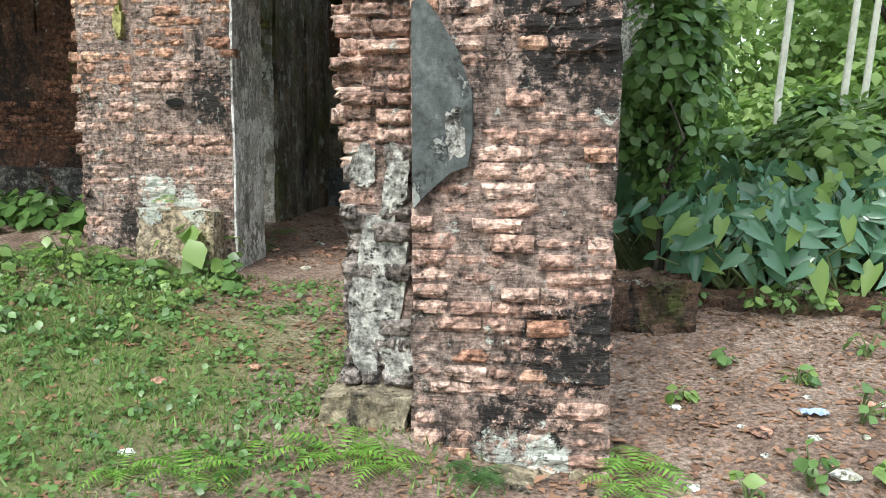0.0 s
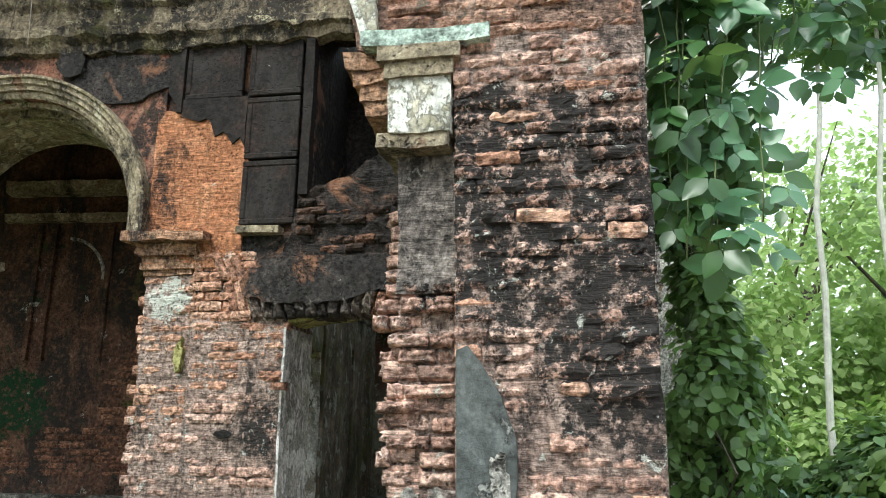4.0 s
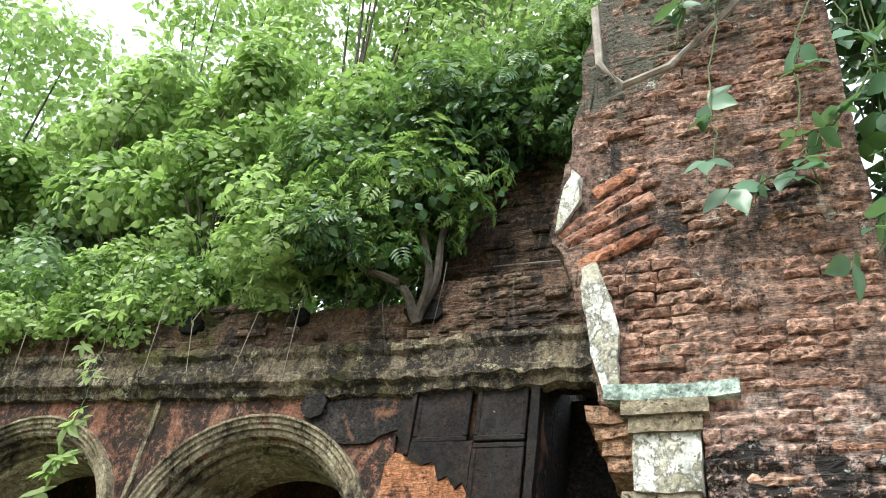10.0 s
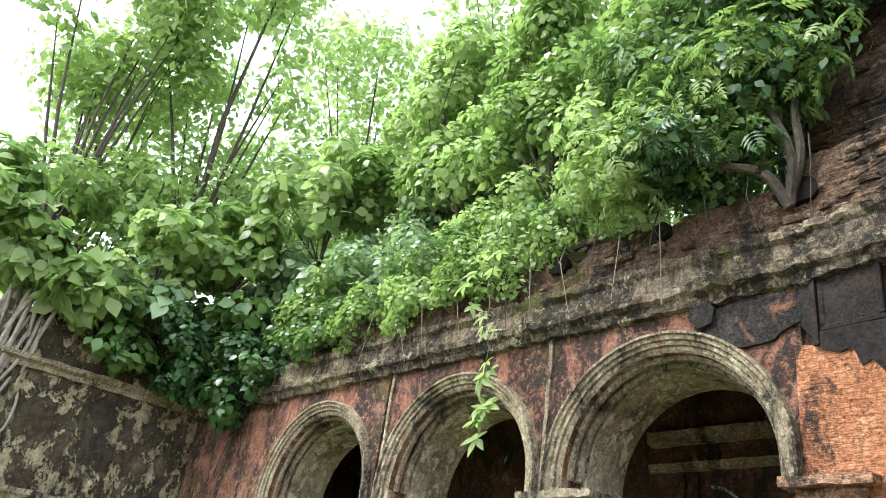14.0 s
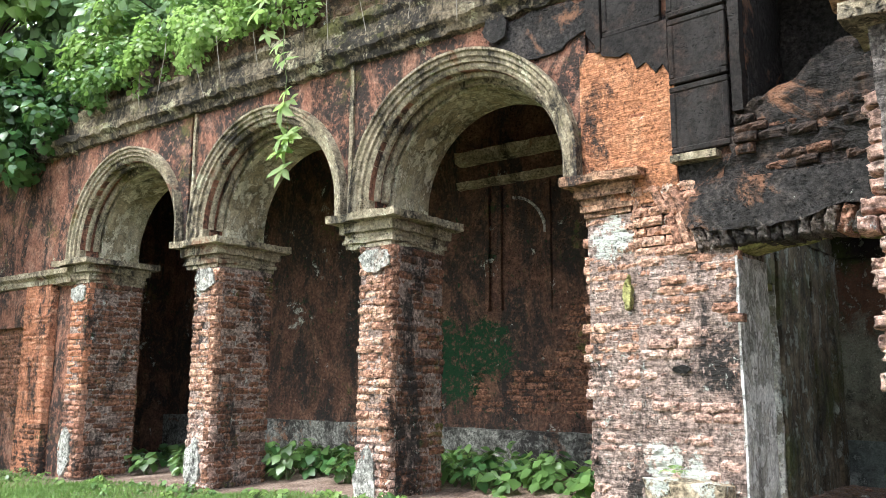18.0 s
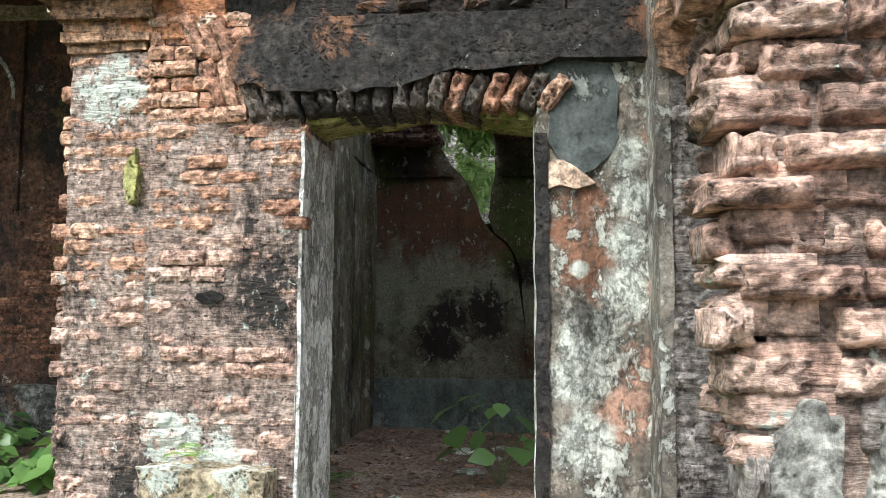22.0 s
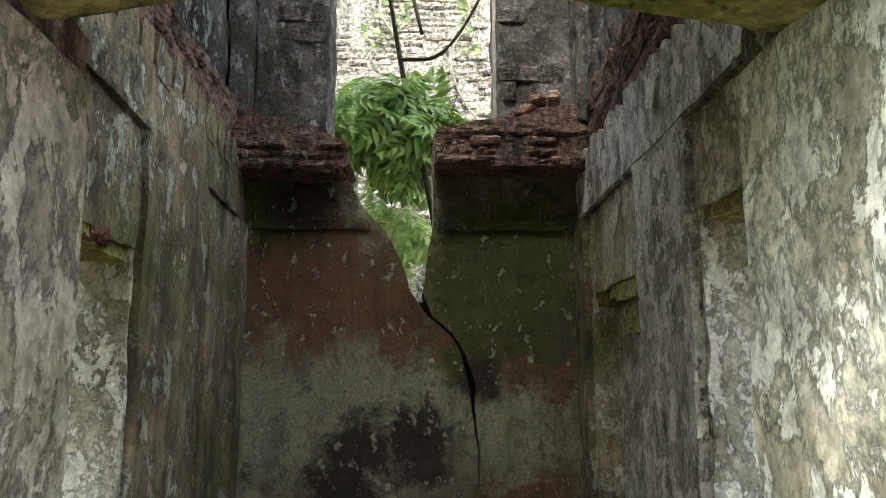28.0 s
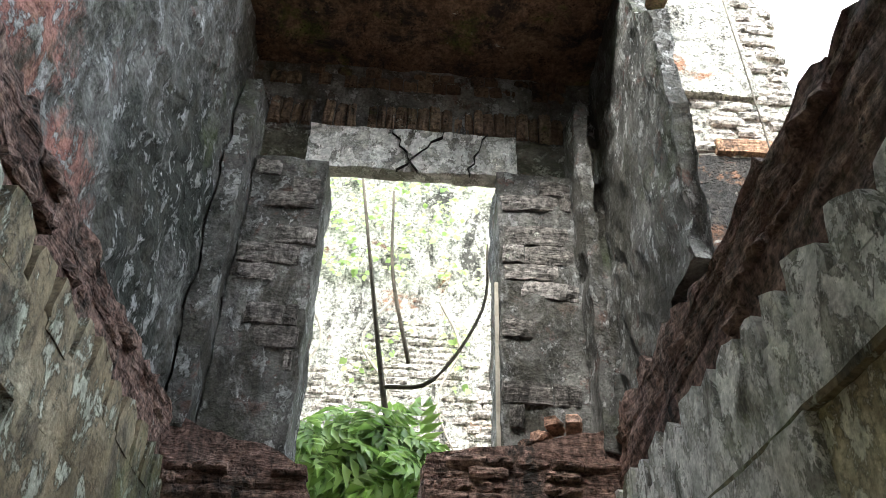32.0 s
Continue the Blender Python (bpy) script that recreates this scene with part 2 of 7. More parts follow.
WHITE = (0.62, 0.63, 0.57)
SOOT = (0.034, 0.03, 0.028)
PIER_SPOTS = ((SOOT, ((1.51, -2.57, 2.58, 0.66), (1.89, -2.57, 2.7, 0.62), (2.06, -2.57, 2.18, 0.5), (1.73, -2.57, 2.98, 0.36), (2.01, -2.57, 0.6, 0.3), (1.78, -2.57, 0.16, 0.3), (1.95, -2.57, 1.95, 0.45), (1.4, -2.57, 3.05, 0.3), (-0.68, 0.0, 1.7, 0.28))), (WHITE, ((1.78, -2.57, -0.01, 0.29), (-1.2, 0.0, 0.95, 0.2), (-0.95, 0.0, 0.85, 0.16), (-1.6, 0.0, 2.75, 0.24), (-0.75, 0.0, 0.75, 0.14))))
M_BRICK = worn("brick_pink", PINK, stain=0.47, lichen=0.12, pieces=True, relief=0.03, layered=True, spots=PIER_SPOTS)
M_BRICK_O = worn("brick_orange", [(0.2, (0.22, 0.105, 0.07)), (0.5, (0.42, 0.235, 0.16)), (0.8, (0.58, 0.38, 0.28))], stain=0.35, lichen=0.15, pieces=True, relief=0.03, layered=True, spots=PIER_SPOTS[1:])
M_BRICK_J = worn("brick_pink_far", [(0.2, (0.2, 0.09, 0.06)), (0.5, (0.40, 0.2, 0.135)), (0.8, (0.56, 0.34, 0.25))], stain=0.42, lichen=0.2, grit=0.5, pieces="joined", relief=0.03, layered=0.3)
M_BRICK_OJ = worn("brick_orange_far", [(0.2, (0.24, 0.085, 0.045)), (0.5, (0.45, 0.195, 0.11)), (0.8, (0.58, 0.32, 0.21))], stain=0.42, lichen=0.1, grit=0.45, pieces="joined", relief=0.03, layered=0.25)
M_MORTAR = worn("mortar", MORTAR, stain=0.5, lichen=0.14, relief=0.05, layered=True, spots=PIER_SPOTS)
M_WALL = worn("arcade_plaster", [(0.2, (0.12, 0.05, 0.034)), (0.5, (0.3, 0.14, 0.092)), (0.8, (0.42, 0.27, 0.2))], stain=0.7, grit=0.4, lichen=0.3, lichen_col=(0.5, 0.47, 0.33), moss=0.26, moss_col=(0.11, 0.1, 0.03), relief=0.04)
M_STONE = worn("moulding_plaster", [(0.2, (0.16, 0.125, 0.08)), (0.5, (0.35, 0.29, 0.2)), (0.8, (0.55, 0.48, 0.36))], stain=0.5, lichen=0.5, lichen_col=(0.62, 0.58, 0.42), moss=0.26, moss_col=(0.13, 0.12, 0.035), relief=0.045, grit=0.5, rust=0.06)
M_SOFFIT = peeled("soffit_plaster", [(0.3, (0.2, 0.16, 0.09)), (0.5, (0.4, 0.335, 0.22)), (0.7, (0.56, 0.5, 0.36))], (0.6, 0.55, 0.41), 0.45, 6.0, grime=0.36, moss=0.34, moss_col=(0.17, 0.16, 0.05), relief=0.03, streak=0.3)
M_CORN = worn("cornice_plaster", [(0.2, (0.1, 0.075, 0.05)), (0.5, (0.24, 0.19, 0.13)), (0.8, (0.46, 0.4, 0.28))], stain=0.72, lichen=0.52, lichen_col=(0.58, 0.54, 0.37), moss=0.3, moss_col=(0.12, 0.115, 0.035), grit=0.55, relief=0.05)
ALGAE = (((0.014, 0.055, 0.022), ((-5.7, 2.61, 2.0, 0.55), (-5.5, 2.62, 1.6, 0.5), (-4.95, 2.67, 1.95, 0.52), (-5.25, 2.64, 1.9, 0.5), (-5.9, 2.59, 1.7, 0.4))),)
M_BRICK_U = worn("brick_red_upper", [(0.2, (0.16, 0.085, 0.062)), (0.5, (0.34, 0.195, 0.14)), (0.8, (0.5, 0.33, 0.25))], stain=0.42, lichen=0.3, pieces=True, relief=0.03, layered=True, spots=(((0.13, 0.125, 0.095), ((1.06, -2.57, 6.74, 1.12), (1.51, -2.57, 7.08, 1.01), (0.73, -2.57, 5.94, 0.56))),))
M_UPM = worn("upper_mortar", [(0.2, (0.10, 0.062, 0.047)), (0.5, (0.235, 0.15, 0.115)), (0.8, (0.41, 0.3, 0.24))], stain=0.48, lichen=0.36, relief=0.05, layered=True, spots=(((0.13, 0.125, 0.095), ((1.06, -2.57, 6.74, 1.12), (1.51, -2.57, 7.08, 1.01), (0.73, -2.57, 5.94, 0.56))),))
# base tones about half as bright as the arcade plaster's
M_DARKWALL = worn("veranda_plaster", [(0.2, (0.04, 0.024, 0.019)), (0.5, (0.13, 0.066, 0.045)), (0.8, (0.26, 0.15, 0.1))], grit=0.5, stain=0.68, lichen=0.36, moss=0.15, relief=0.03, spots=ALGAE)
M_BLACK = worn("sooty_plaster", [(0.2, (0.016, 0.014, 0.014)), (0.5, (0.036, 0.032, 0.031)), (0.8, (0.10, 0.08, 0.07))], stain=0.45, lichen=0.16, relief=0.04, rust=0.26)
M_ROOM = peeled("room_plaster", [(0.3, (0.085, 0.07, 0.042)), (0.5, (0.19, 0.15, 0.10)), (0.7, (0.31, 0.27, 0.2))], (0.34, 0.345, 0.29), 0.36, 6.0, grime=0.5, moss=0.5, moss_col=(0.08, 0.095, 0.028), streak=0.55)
M_UPPER = peeled("upper_plaster", [(0.3, (0.05, 0.048, 0.046)), (0.5, (0.13, 0.125, 0.12)), (0.7, (0.25, 0.24, 0.235))], (0.34, 0.335, 0.34), 0.34, 9.0, grime=0.6, moss=0.25, moss_col=(0.06, 0.075, 0.025), relief=0.06, chips=0.8, spots=(((0.33, 0.15, 0.125), ((-1.32, 1.6, 4.4, 0.9), (-1.32, 2.1, 4.3, 0.7), (-1.32, 1.2, 5.2, 0.6), (-1.32, 2.9, 4.05, 0.4))), ((0.022, 0.024, 0.02), ((-1.32, 3.6, 4.6, 0.7), (-1.32, 4.1, 5.2, 0.9), (-1.32, 3.9, 4.2, 0.6)))))
M_UPJ = worn("upper_brick_pieces", [(0.2, (0.08, 0.07, 0.066)), (0.5, (0.19, 0.17, 0.16)), (0.8, (0.34, 0.31, 0.3))], stain=0.55, lichen=0.3, relief=0.05, pieces="joined", layered=True)
M_GREYM = worn("grey_mortar", [(0.2, (0.095, 0.08, 0.072)), (0.5, (0.25, 0.215, 0.195)), (0.8, (0.43, 0.385, 0.355))], stain=0.5, lichen=0.46, relief=0.06, layered=True)
M_GREYB = worn("grey_brick", [(0.2, (0.10, 0.082, 0.073)), (0.5, (0.25, 0.21, 0.19)), (0.8, (0.42, 0.37, 0.34))], stain=0.52, lichen=0.42, pieces=True, relief=0.03, layered=True)
M_GREYJ = worn("pale_brick_pieces", [(0.2, (0.2, 0.18, 0.165)), (0.5, (0.4, 0.36, 0.33)), (0.8, (0.55, 0.5, 0.47))], stain=0.35, lichen=0.3, pieces="joined", relief=0.03, layered=True)
M_LINT = worn("lintel_brick_sooty", [(0.2, (0.04, 0.034, 0.03)), (0.5, (0.1, 0.085, 0.075)), (0.8, (0.22, 0.17, 0.14))], stain=0.5, lichen=0.25, pieces=True, relief=0.03)
M_FOOT = worn("lime_concrete", [(0.2, (0.17, 0.125, 0.085)), (0.5, (0.33, 0.26, 0.18)), (0.8, (0.48, 0.4, 0.3))], stain=0.3, lichen=0.3, relief=0.03, moss=0.2, streak=False, spots=((WHITE, ((-1.15, -0.17, 0.85, 0.16), (-0.8, -0.17, 0.84, 0.14))),))
M_FILL = worn("sooty_masonry", [(0.2, (0.014, 0.012, 0.012)), (0.5, (0.034, 0.029, 0.027)), (0.8, (0.11, 0.07, 0.05))], stain=0.5, lichen=0.14, relief=0.05, rust=0.06, layered=True)
M_FILLJ = worn("sooty_brick_pieces", [(0.2, (0.018, 0.015, 0.014)), (0.5, (0.05, 0.036, 0.03)), (0.8, (0.26, 0.13, 0.08))], stain=0.5, lichen=0.14, relief=0.05, pieces="joined", layered=True)
M_CEMENT = peeled("cement_patch", [(0.3, (0.03, 0.034, 0.034)), (0.5, (0.062, 0.069, 0.067)), (0.7, (0.13, 0.14, 0.135))], (0.24, 0.245, 0.23), 0.22, 3.5, grime=0.25, relief=0.012, streak=0.25, chips=0.6)
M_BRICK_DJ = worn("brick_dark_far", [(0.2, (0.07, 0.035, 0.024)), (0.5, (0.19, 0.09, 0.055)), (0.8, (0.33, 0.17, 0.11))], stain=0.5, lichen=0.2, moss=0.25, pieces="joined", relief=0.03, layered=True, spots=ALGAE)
M_JAMB = peeled("jamb_plaster", [(0.3, (0.1, 0.085, 0.072)), (0.5, (0.24, 0.205, 0.17)), (0.7, (0.42, 0.38, 0.33))], (0.5, 0.49, 0.44), 0.38, 8.0, grime=0.45, relief=0.04, chips=0.8, streak=0.35, spots=(((0.46, 0.27, 0.2), ((1.22, 0.0, 2.45, 0.13), (1.23, 0.0, 2.2, 0.13), (1.22, 0.0, 1.95, 0.13), (1.21, 0.0, 1.7, 0.13), (1.22, 0.0, 1.45, 0.12), (1.08, 0.0, 1.35, 0.15), (1.02, 0.0, 1.1, 0.2))), ((0.25, 0.125, 0.08), ((0.83, 0.0, 2.08, 0.2), (0.85, 0.0, 1.85, 0.24), (0.76, 0.0, 1.98, 0.16), (0.9, 0.0, 1.7, 0.14))), ((0.62, 0.62, 0.56), ((1.05, 0.0, 2.35, 0.13), (1.07, 0.0, 2.15, 0.13), (1.05, 0.0, 1.92, 0.15), (1.02, 0.0, 1.7, 0.17), (0.85, 0.0, 1.48, 0.2), (0.8, 0.0, 1.28, 0.2), (0.83, 0.0, 0.98, 0.2), (0.82, 0.0, 1.8, 0.06)))))
M_LICHEN = peeled("lime_plaster", [(0.3, (0.28, 0.26, 0.17)), (0.5, (0.5, 0.47, 0.38)), (0.7, (0.66, 0.64, 0.56))], (0.68, 0.68, 0.63), 0.5, 8.0, grime=0.18, moss=0.32, moss_col=(0.2, 0.21, 0.07), relief=0.025, streak=0.35)
M_PALE = worn("pale_plaster", [(0.2, (0.2, 0.19, 0.17)), (0.5, (0.4, 0.385, 0.345)), (0.8, (0.55, 0.54, 0.5))], stain=0.5, lichen=0.3, relief=0.03, rust=0.1)
M_BARE = worn("bare_orange_brick", [(0.2, (0.22, 0.085, 0.042)), (0.5, (0.46, 0.2, 0.1)), (0.8, (0.6, 0.34, 0.2))], stain=0.48, lichen=0.22, grit=0.5, relief=0.05, layered=0.12)
M_RUST = worn("rust_brick", [(0.2, (0.2, 0.105, 0.065)), (0.5, (0.35, 0.205, 0.13)), (0.8, (0.5, 0.34, 0.23))], stain=0.35, lichen=0.2, relief=0.05, layered=True)
M_FLAKE = worn("flaking_plaster", [(0.2, (0.22, 0.21, 0.19)), (0.5, (0.4, 0.385, 0.35)), (0.8, (0.6, 0.59, 0.55))], stain=0.55, lichen=0.3, relief=0.03, streak=False)
M_CHIP = worn("chip_plaster", [(0.2, (0.34, 0.22, 0.16)), (0.5, (0.48, 0.34, 0.26)), (0.8, (0.66, 0.5, 0.38))], stain=0.1, lichen=0.1, relief=0.01)
M_TEAL = worn("teal_lichen", [(0.2, (0.16, 0.2, 0.17)), (0.5, (0.3, 0.37, 0.32)), (0.8, (0.45, 0.53, 0.46))], stain=0.3, lichen=0.2, relief=0.012)
M_MOSSY = worn("mossy_lime", [(0.2, (0.16, 0.15, 0.05)), (0.5, (0.33, 0.31, 0.12)), (0.8, (0.5, 0.47, 0.24))], stain=0.35, lichen=0.25, moss=0.35, moss_col=(0.2, 0.2, 0.05), grit=0.5, relief=0.025)
M_OVER = worn("overgrown_brick", [(0.2, (0.06, 0.036, 0.025)), (0.5, (0.15, 0.092, 0.062)), (0.8, (0.26, 0.175, 0.12))], stain=0.55, lichen=0.25, moss=0.25, grit=0.5, relief=0.05, layered=0.4)
M_OVERJ = worn("parapet_brick", [(0.2, (0.06, 0.04, 0.029)), (0.5, (0.16, 0.107, 0.075)), (0.8, (0.3, 0.215, 0.155))], stain=0.52, lichen=0.35, moss=0.22, grit=0.5, relief=0.05, pieces="joined", layered=0.3)
M_SHUT = worn("black_shutter", [(0.2, (0.008, 0.007, 0.007)), (0.5, (0.016, 0.013, 0.012)), (0.8, (0.05, 0.028, 0.02))], stain=0.5, lichen=0.08, relief=0.012, grit=0.6)
# near-black that stands in for deep shade in holes and cracks
M_HOLE_SHADE = worn("hole_shade", [(0.2, (0.006, 0.005, 0.005)), (0.5, (0.01, 0.009, 0.008)), (0.8, (0.014, 0.012, 0.011))], stain=0.5, lichen=0.0)


M_BACK = peeled("back_wall_plaster", [(0.3, (0.08, 0.074, 0.05)), (0.5, (0.155, 0.14, 0.1)), (0.7, (0.23, 0.22, 0.165))], (0.3, 0.285, 0.22), 0.24, 11.0, grime=0.3, moss=0.15, relief=0.016, streak=0.3, chips=0.8, spots=(((0.12, 0.06, 0.037), ((-0.75, 5.0, 2.8, 0.85), (-0.25, 5.0, 2.5, 0.7), (0.3, 5.0, 2.25, 0.5), (0.95, 5.0, 2.15, 0.5), (-0.6, 5.0, 2.4, 0.5), (0.8, 5.0, 1.2, 0.5))), ((0.22, 0.22, 0.16), ((-0.4, 5.0, 1.9, 0.55), (0.1, 5.0, 1.85, 0.5), (0.7, 5.0, 1.65, 0.5), (-0.95, 5.0, 1.75, 0.5))), ((0.055, 0.066, 0.02), ((0.75, 5.0, 2.9, 0.75), (0.45, 5.0, 2.65, 0.5), (0.95, 5.0, 2.6, 0.55), (0.42, 5.0, 2.2, 0.3), (-1.0, 5.0, 3.35, 0.5))), ((0.03, 0.024, 0.022), ((-0.3, 5.0, 1.55, 0.4), (0.05, 5.0, 1.6, 0.4), (-0.45, 5.0, 1.3, 0.35), (-0.8, 5.0, 3.35, 0.35), (0.5, 5.0, 2.05, 0.22)))))
M_BASE = peeled("base_plaster", [(0.3, (0.09, 0.105, 0.095)), (0.5, (0.15, 0.17, 0.155)), (0.7, (0.22, 0.24, 0.22))], (0.24, 0.25, 0.23), 0.2, 2.5, grime=0.2, relief=0.004, streak=0.3, chips=0.2)
M_NICHE = peeled("niche_plaster", [(0.3, (0.26, 0.23, 0.17)), (0.5, (0.5, 0.47, 0.39)), (0.7, (0.68, 0.66, 0.6))], (0.7, 0.69, 0.64), 0.5, 8.0, grime=0.2, moss=0.25, moss_col=(0.16, 0.16, 0.05), relief=0.03, streak=0.4)
M_BASEV = worn("veranda_base", [(0.2, (0.08, 0.078, 0.07)), (0.5, (0.19, 0.185, 0.165)), (0.8, (0.33, 0.32, 0.29))], stain=0.62, lichen=0.2, relief=0.02, rust=0.12, streak=False)
M_LEDGE = worn("ledge_brick", [(0.2, (0.08, 0.045, 0.038)), (0.5, (0.18, 0.11, 0.092)), (0.8, (0.31, 0.215, 0.185))], stain=0.5, lichen=0.15, relief=0.05, layered=True)
M_LEDGEJ = worn("ledge_brick_pieces", [(0.2, (0.075, 0.045, 0.038)), (0.5, (0.17, 0.105, 0.085)), (0.8, (0.3, 0.2, 0.165))], stain=0.45, lichen=0.15, relief=0.04, layered=True, pieces="joined")
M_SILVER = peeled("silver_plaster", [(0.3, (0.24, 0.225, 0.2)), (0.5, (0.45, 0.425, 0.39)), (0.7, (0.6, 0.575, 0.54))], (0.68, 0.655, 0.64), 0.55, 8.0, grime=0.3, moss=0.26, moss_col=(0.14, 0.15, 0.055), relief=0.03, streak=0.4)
# paler copy of the room plaster: the right wall's stronger light put into colour
M_LIT = peeled("lit_mossy_room_plaster", [(0.3, (0.22, 0.19, 0.11)), (0.5, (0.43, 0.37, 0.26)), (0.7, (0.58, 0.53, 0.43))], (0.62, 0.6, 0.52), 0.42, 7.0, grime=0.32, moss=0.5, moss_col=(0.18, 0.2, 0.06), streak=0.5)
M_WINGW = peeled("wing_plaster", [(0.3, (0.028, 0.024, 0.019)), (0.5, (0.075, 0.056, 0.038)), (0.7, (0.16, 0.12, 0.08))], (0.4, 0.34, 0.22), 0.42, 3.2, grime=0.42, moss=0.2, moss_col=(0.11, 0.1, 0.03), relief=0.05, streak=0.5)


def plain(name, a, b_col, scale=8.0, rough=0.8, relief=0.005, spec=0.3):
    m, nt, b, pos = shader(name, rough, spec)
    n = noise_tex(nt, pos, scale, 6, 0.65)
    nt.links.new(mix(nt, ramp(nt, n, [(0.3, (0,)), (0.7, (1,))]), a, b_col), b.inputs["Base Color"])
    bump(nt, b, noise_tex(nt, pos, scale * 6, 5, 0.7), 0.6, relief)
    return m


def leafy(name, dark, light, trans=0.35, rough=0.45):
    """Leaves: tone varies from leaf to leaf, light shines through."""
    m, nt, b, pos = shader(name, rough, 0.55)
    geo = nt.nodes.new("ShaderNodeNewGeometry")
    tone = ramp(nt, geo.outputs["Random Per Island"], [(0.0, tuple(0.6 * v for v in dark)), (0.45, tuple(0.5 * (p + q) for p, q in zip(dark, light))), (0.9, light), (1.0, tuple(1.3 * v for v in light))])
    tone = mix(nt, ramp(nt, noise_tex(nt, pos, 2.0, 4, 0.6), [(0.35, (0,)), (0.65, (0.6,))]), tone, light)
    nt.links.new(tone, b.inputs["Base Color"])
    tr = nt.nodes.new("ShaderNodeBsdfTranslucent")
    nt.links.new(mix(nt, 0.5, tone, (0.27, 0.42, 0.09)), tr.inputs[0])
    ms = nt.nodes.new("ShaderNodeMixShader")
    ms.inputs[0].default_value = trans
    nt.links.new(b.outputs[0], ms.inputs[1])
    nt.links.new(tr.outputs[0], ms.inputs[2])
    nt.links.new(ms.outputs[0], nt.nodes["Material Output"].inputs[0])
    return m


M_LEAF = leafy("leaf_green", (0.035, 0.09, 0.024), (0.15, 0.26, 0.075), 0.42, 0.36)
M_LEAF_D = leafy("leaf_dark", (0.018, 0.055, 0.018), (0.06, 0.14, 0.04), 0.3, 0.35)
M_CREEP = leafy("leaf_creeper", (0.03, 0.09, 0.045), (0.11, 0.23, 0.12), 0.3, 0.36)
# leaf colour raised to stand in for sunlight and haze on far foliage
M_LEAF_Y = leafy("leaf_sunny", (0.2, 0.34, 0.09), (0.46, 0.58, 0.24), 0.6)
M_LEAF_L = leafy("leaf_light", (0.10, 0.2, 0.045), (0.29, 0.41, 0.12), 0.5, 0.36)
M_LEAF_G = leafy("leaf_grey_green", (0.13, 0.23, 0.11), (0.34, 0.46, 0.26), 0.45, 0.32)
M_GRASS = leafy("grass_green", (0.06, 0.12, 0.025), (0.16, 0.26, 0.06), 0.3, 0.6)
M_FERN = leafy("fern_green", (0.10, 0.22, 0.03), (0.2, 0.36, 0.06), 0.4)
M_LITTER = leafy("dry_leaf", (0.10, 0.045, 0.025), (0.28, 0.15, 0.09), 0.1, 0.8)
M_BARK = plain("bark", (0.035, 0.029, 0.022), (0.115, 0.095, 0.075), 12, 0.9, 0.02)
M_SLIM = plain("white_bark", (0.3, 0.31, 0.26), (0.52, 0.53, 0.46), 6, 0.85, 0.01)
M_ROOT = plain("root_pale", (0.2, 0.17, 0.14), (0.42, 0.38, 0.33), 10, 0.9, 0.01)
M_TARO = leafy("taro_leaf", (0.026, 0.08, 0.045), (0.09, 0.19, 0.11), 0.2, 0.24)
M_STEM = plain("green_stem", (0.06, 0.09, 0.03), (0.14, 0.17, 0.07), 15, 0.7, 0.003)


# building helpers
def part(name, bm, material, parent=None, label="", smooth=False):
    me = bpy.data.meshes.new(name)
    bmesh.ops.recalc_face_normals(bm, faces=bm.faces)
    bm.to_mesh(me)
    bm.free()
    if material:
        me.materials.append(material)
    if smooth:
        me.polygons.foreach_set("use_smooth", [True] * len(me.polygons))
    ob = new(name, me)
    if parent:
        ob.parent = parent
    return tagged(ob, label)


def mesh_part(name, verts, faces, material, parent=None, label="", smooth=False):
    me = bpy.data.meshes.new(name)
    me.from_pydata(verts, [], faces)
    me.materials.append(material)
    if smooth:
        me.polygons.foreach_set("use_smooth", [True] * len(me.polygons))
    ob = new(name, me)
    if parent:
        ob.parent = parent
    return tagged(ob, label)


def thing(name, label, category, m=None, group="", kind=""):
    ob = new(name)
    ob.empty_display_size = 0.1
    if m is not None:
        ob.matrix_world = m
    return tagged(ob, label, category, group, kind)


def box(bm, x0, x1, y0, y1, z0, z1):
    v = [bm.verts.new((x, y, z)) for x in (x0, x1) for y in (y0, y1) for z in (z0, z1)]
    for f in ((0, 1, 3, 2), (4, 6, 7, 5), (0, 4, 5, 1), (2, 3, 7, 6), (0, 2, 6, 4), (1, 5, 7, 3)):
        bm.faces.new([v[i] for i in f])


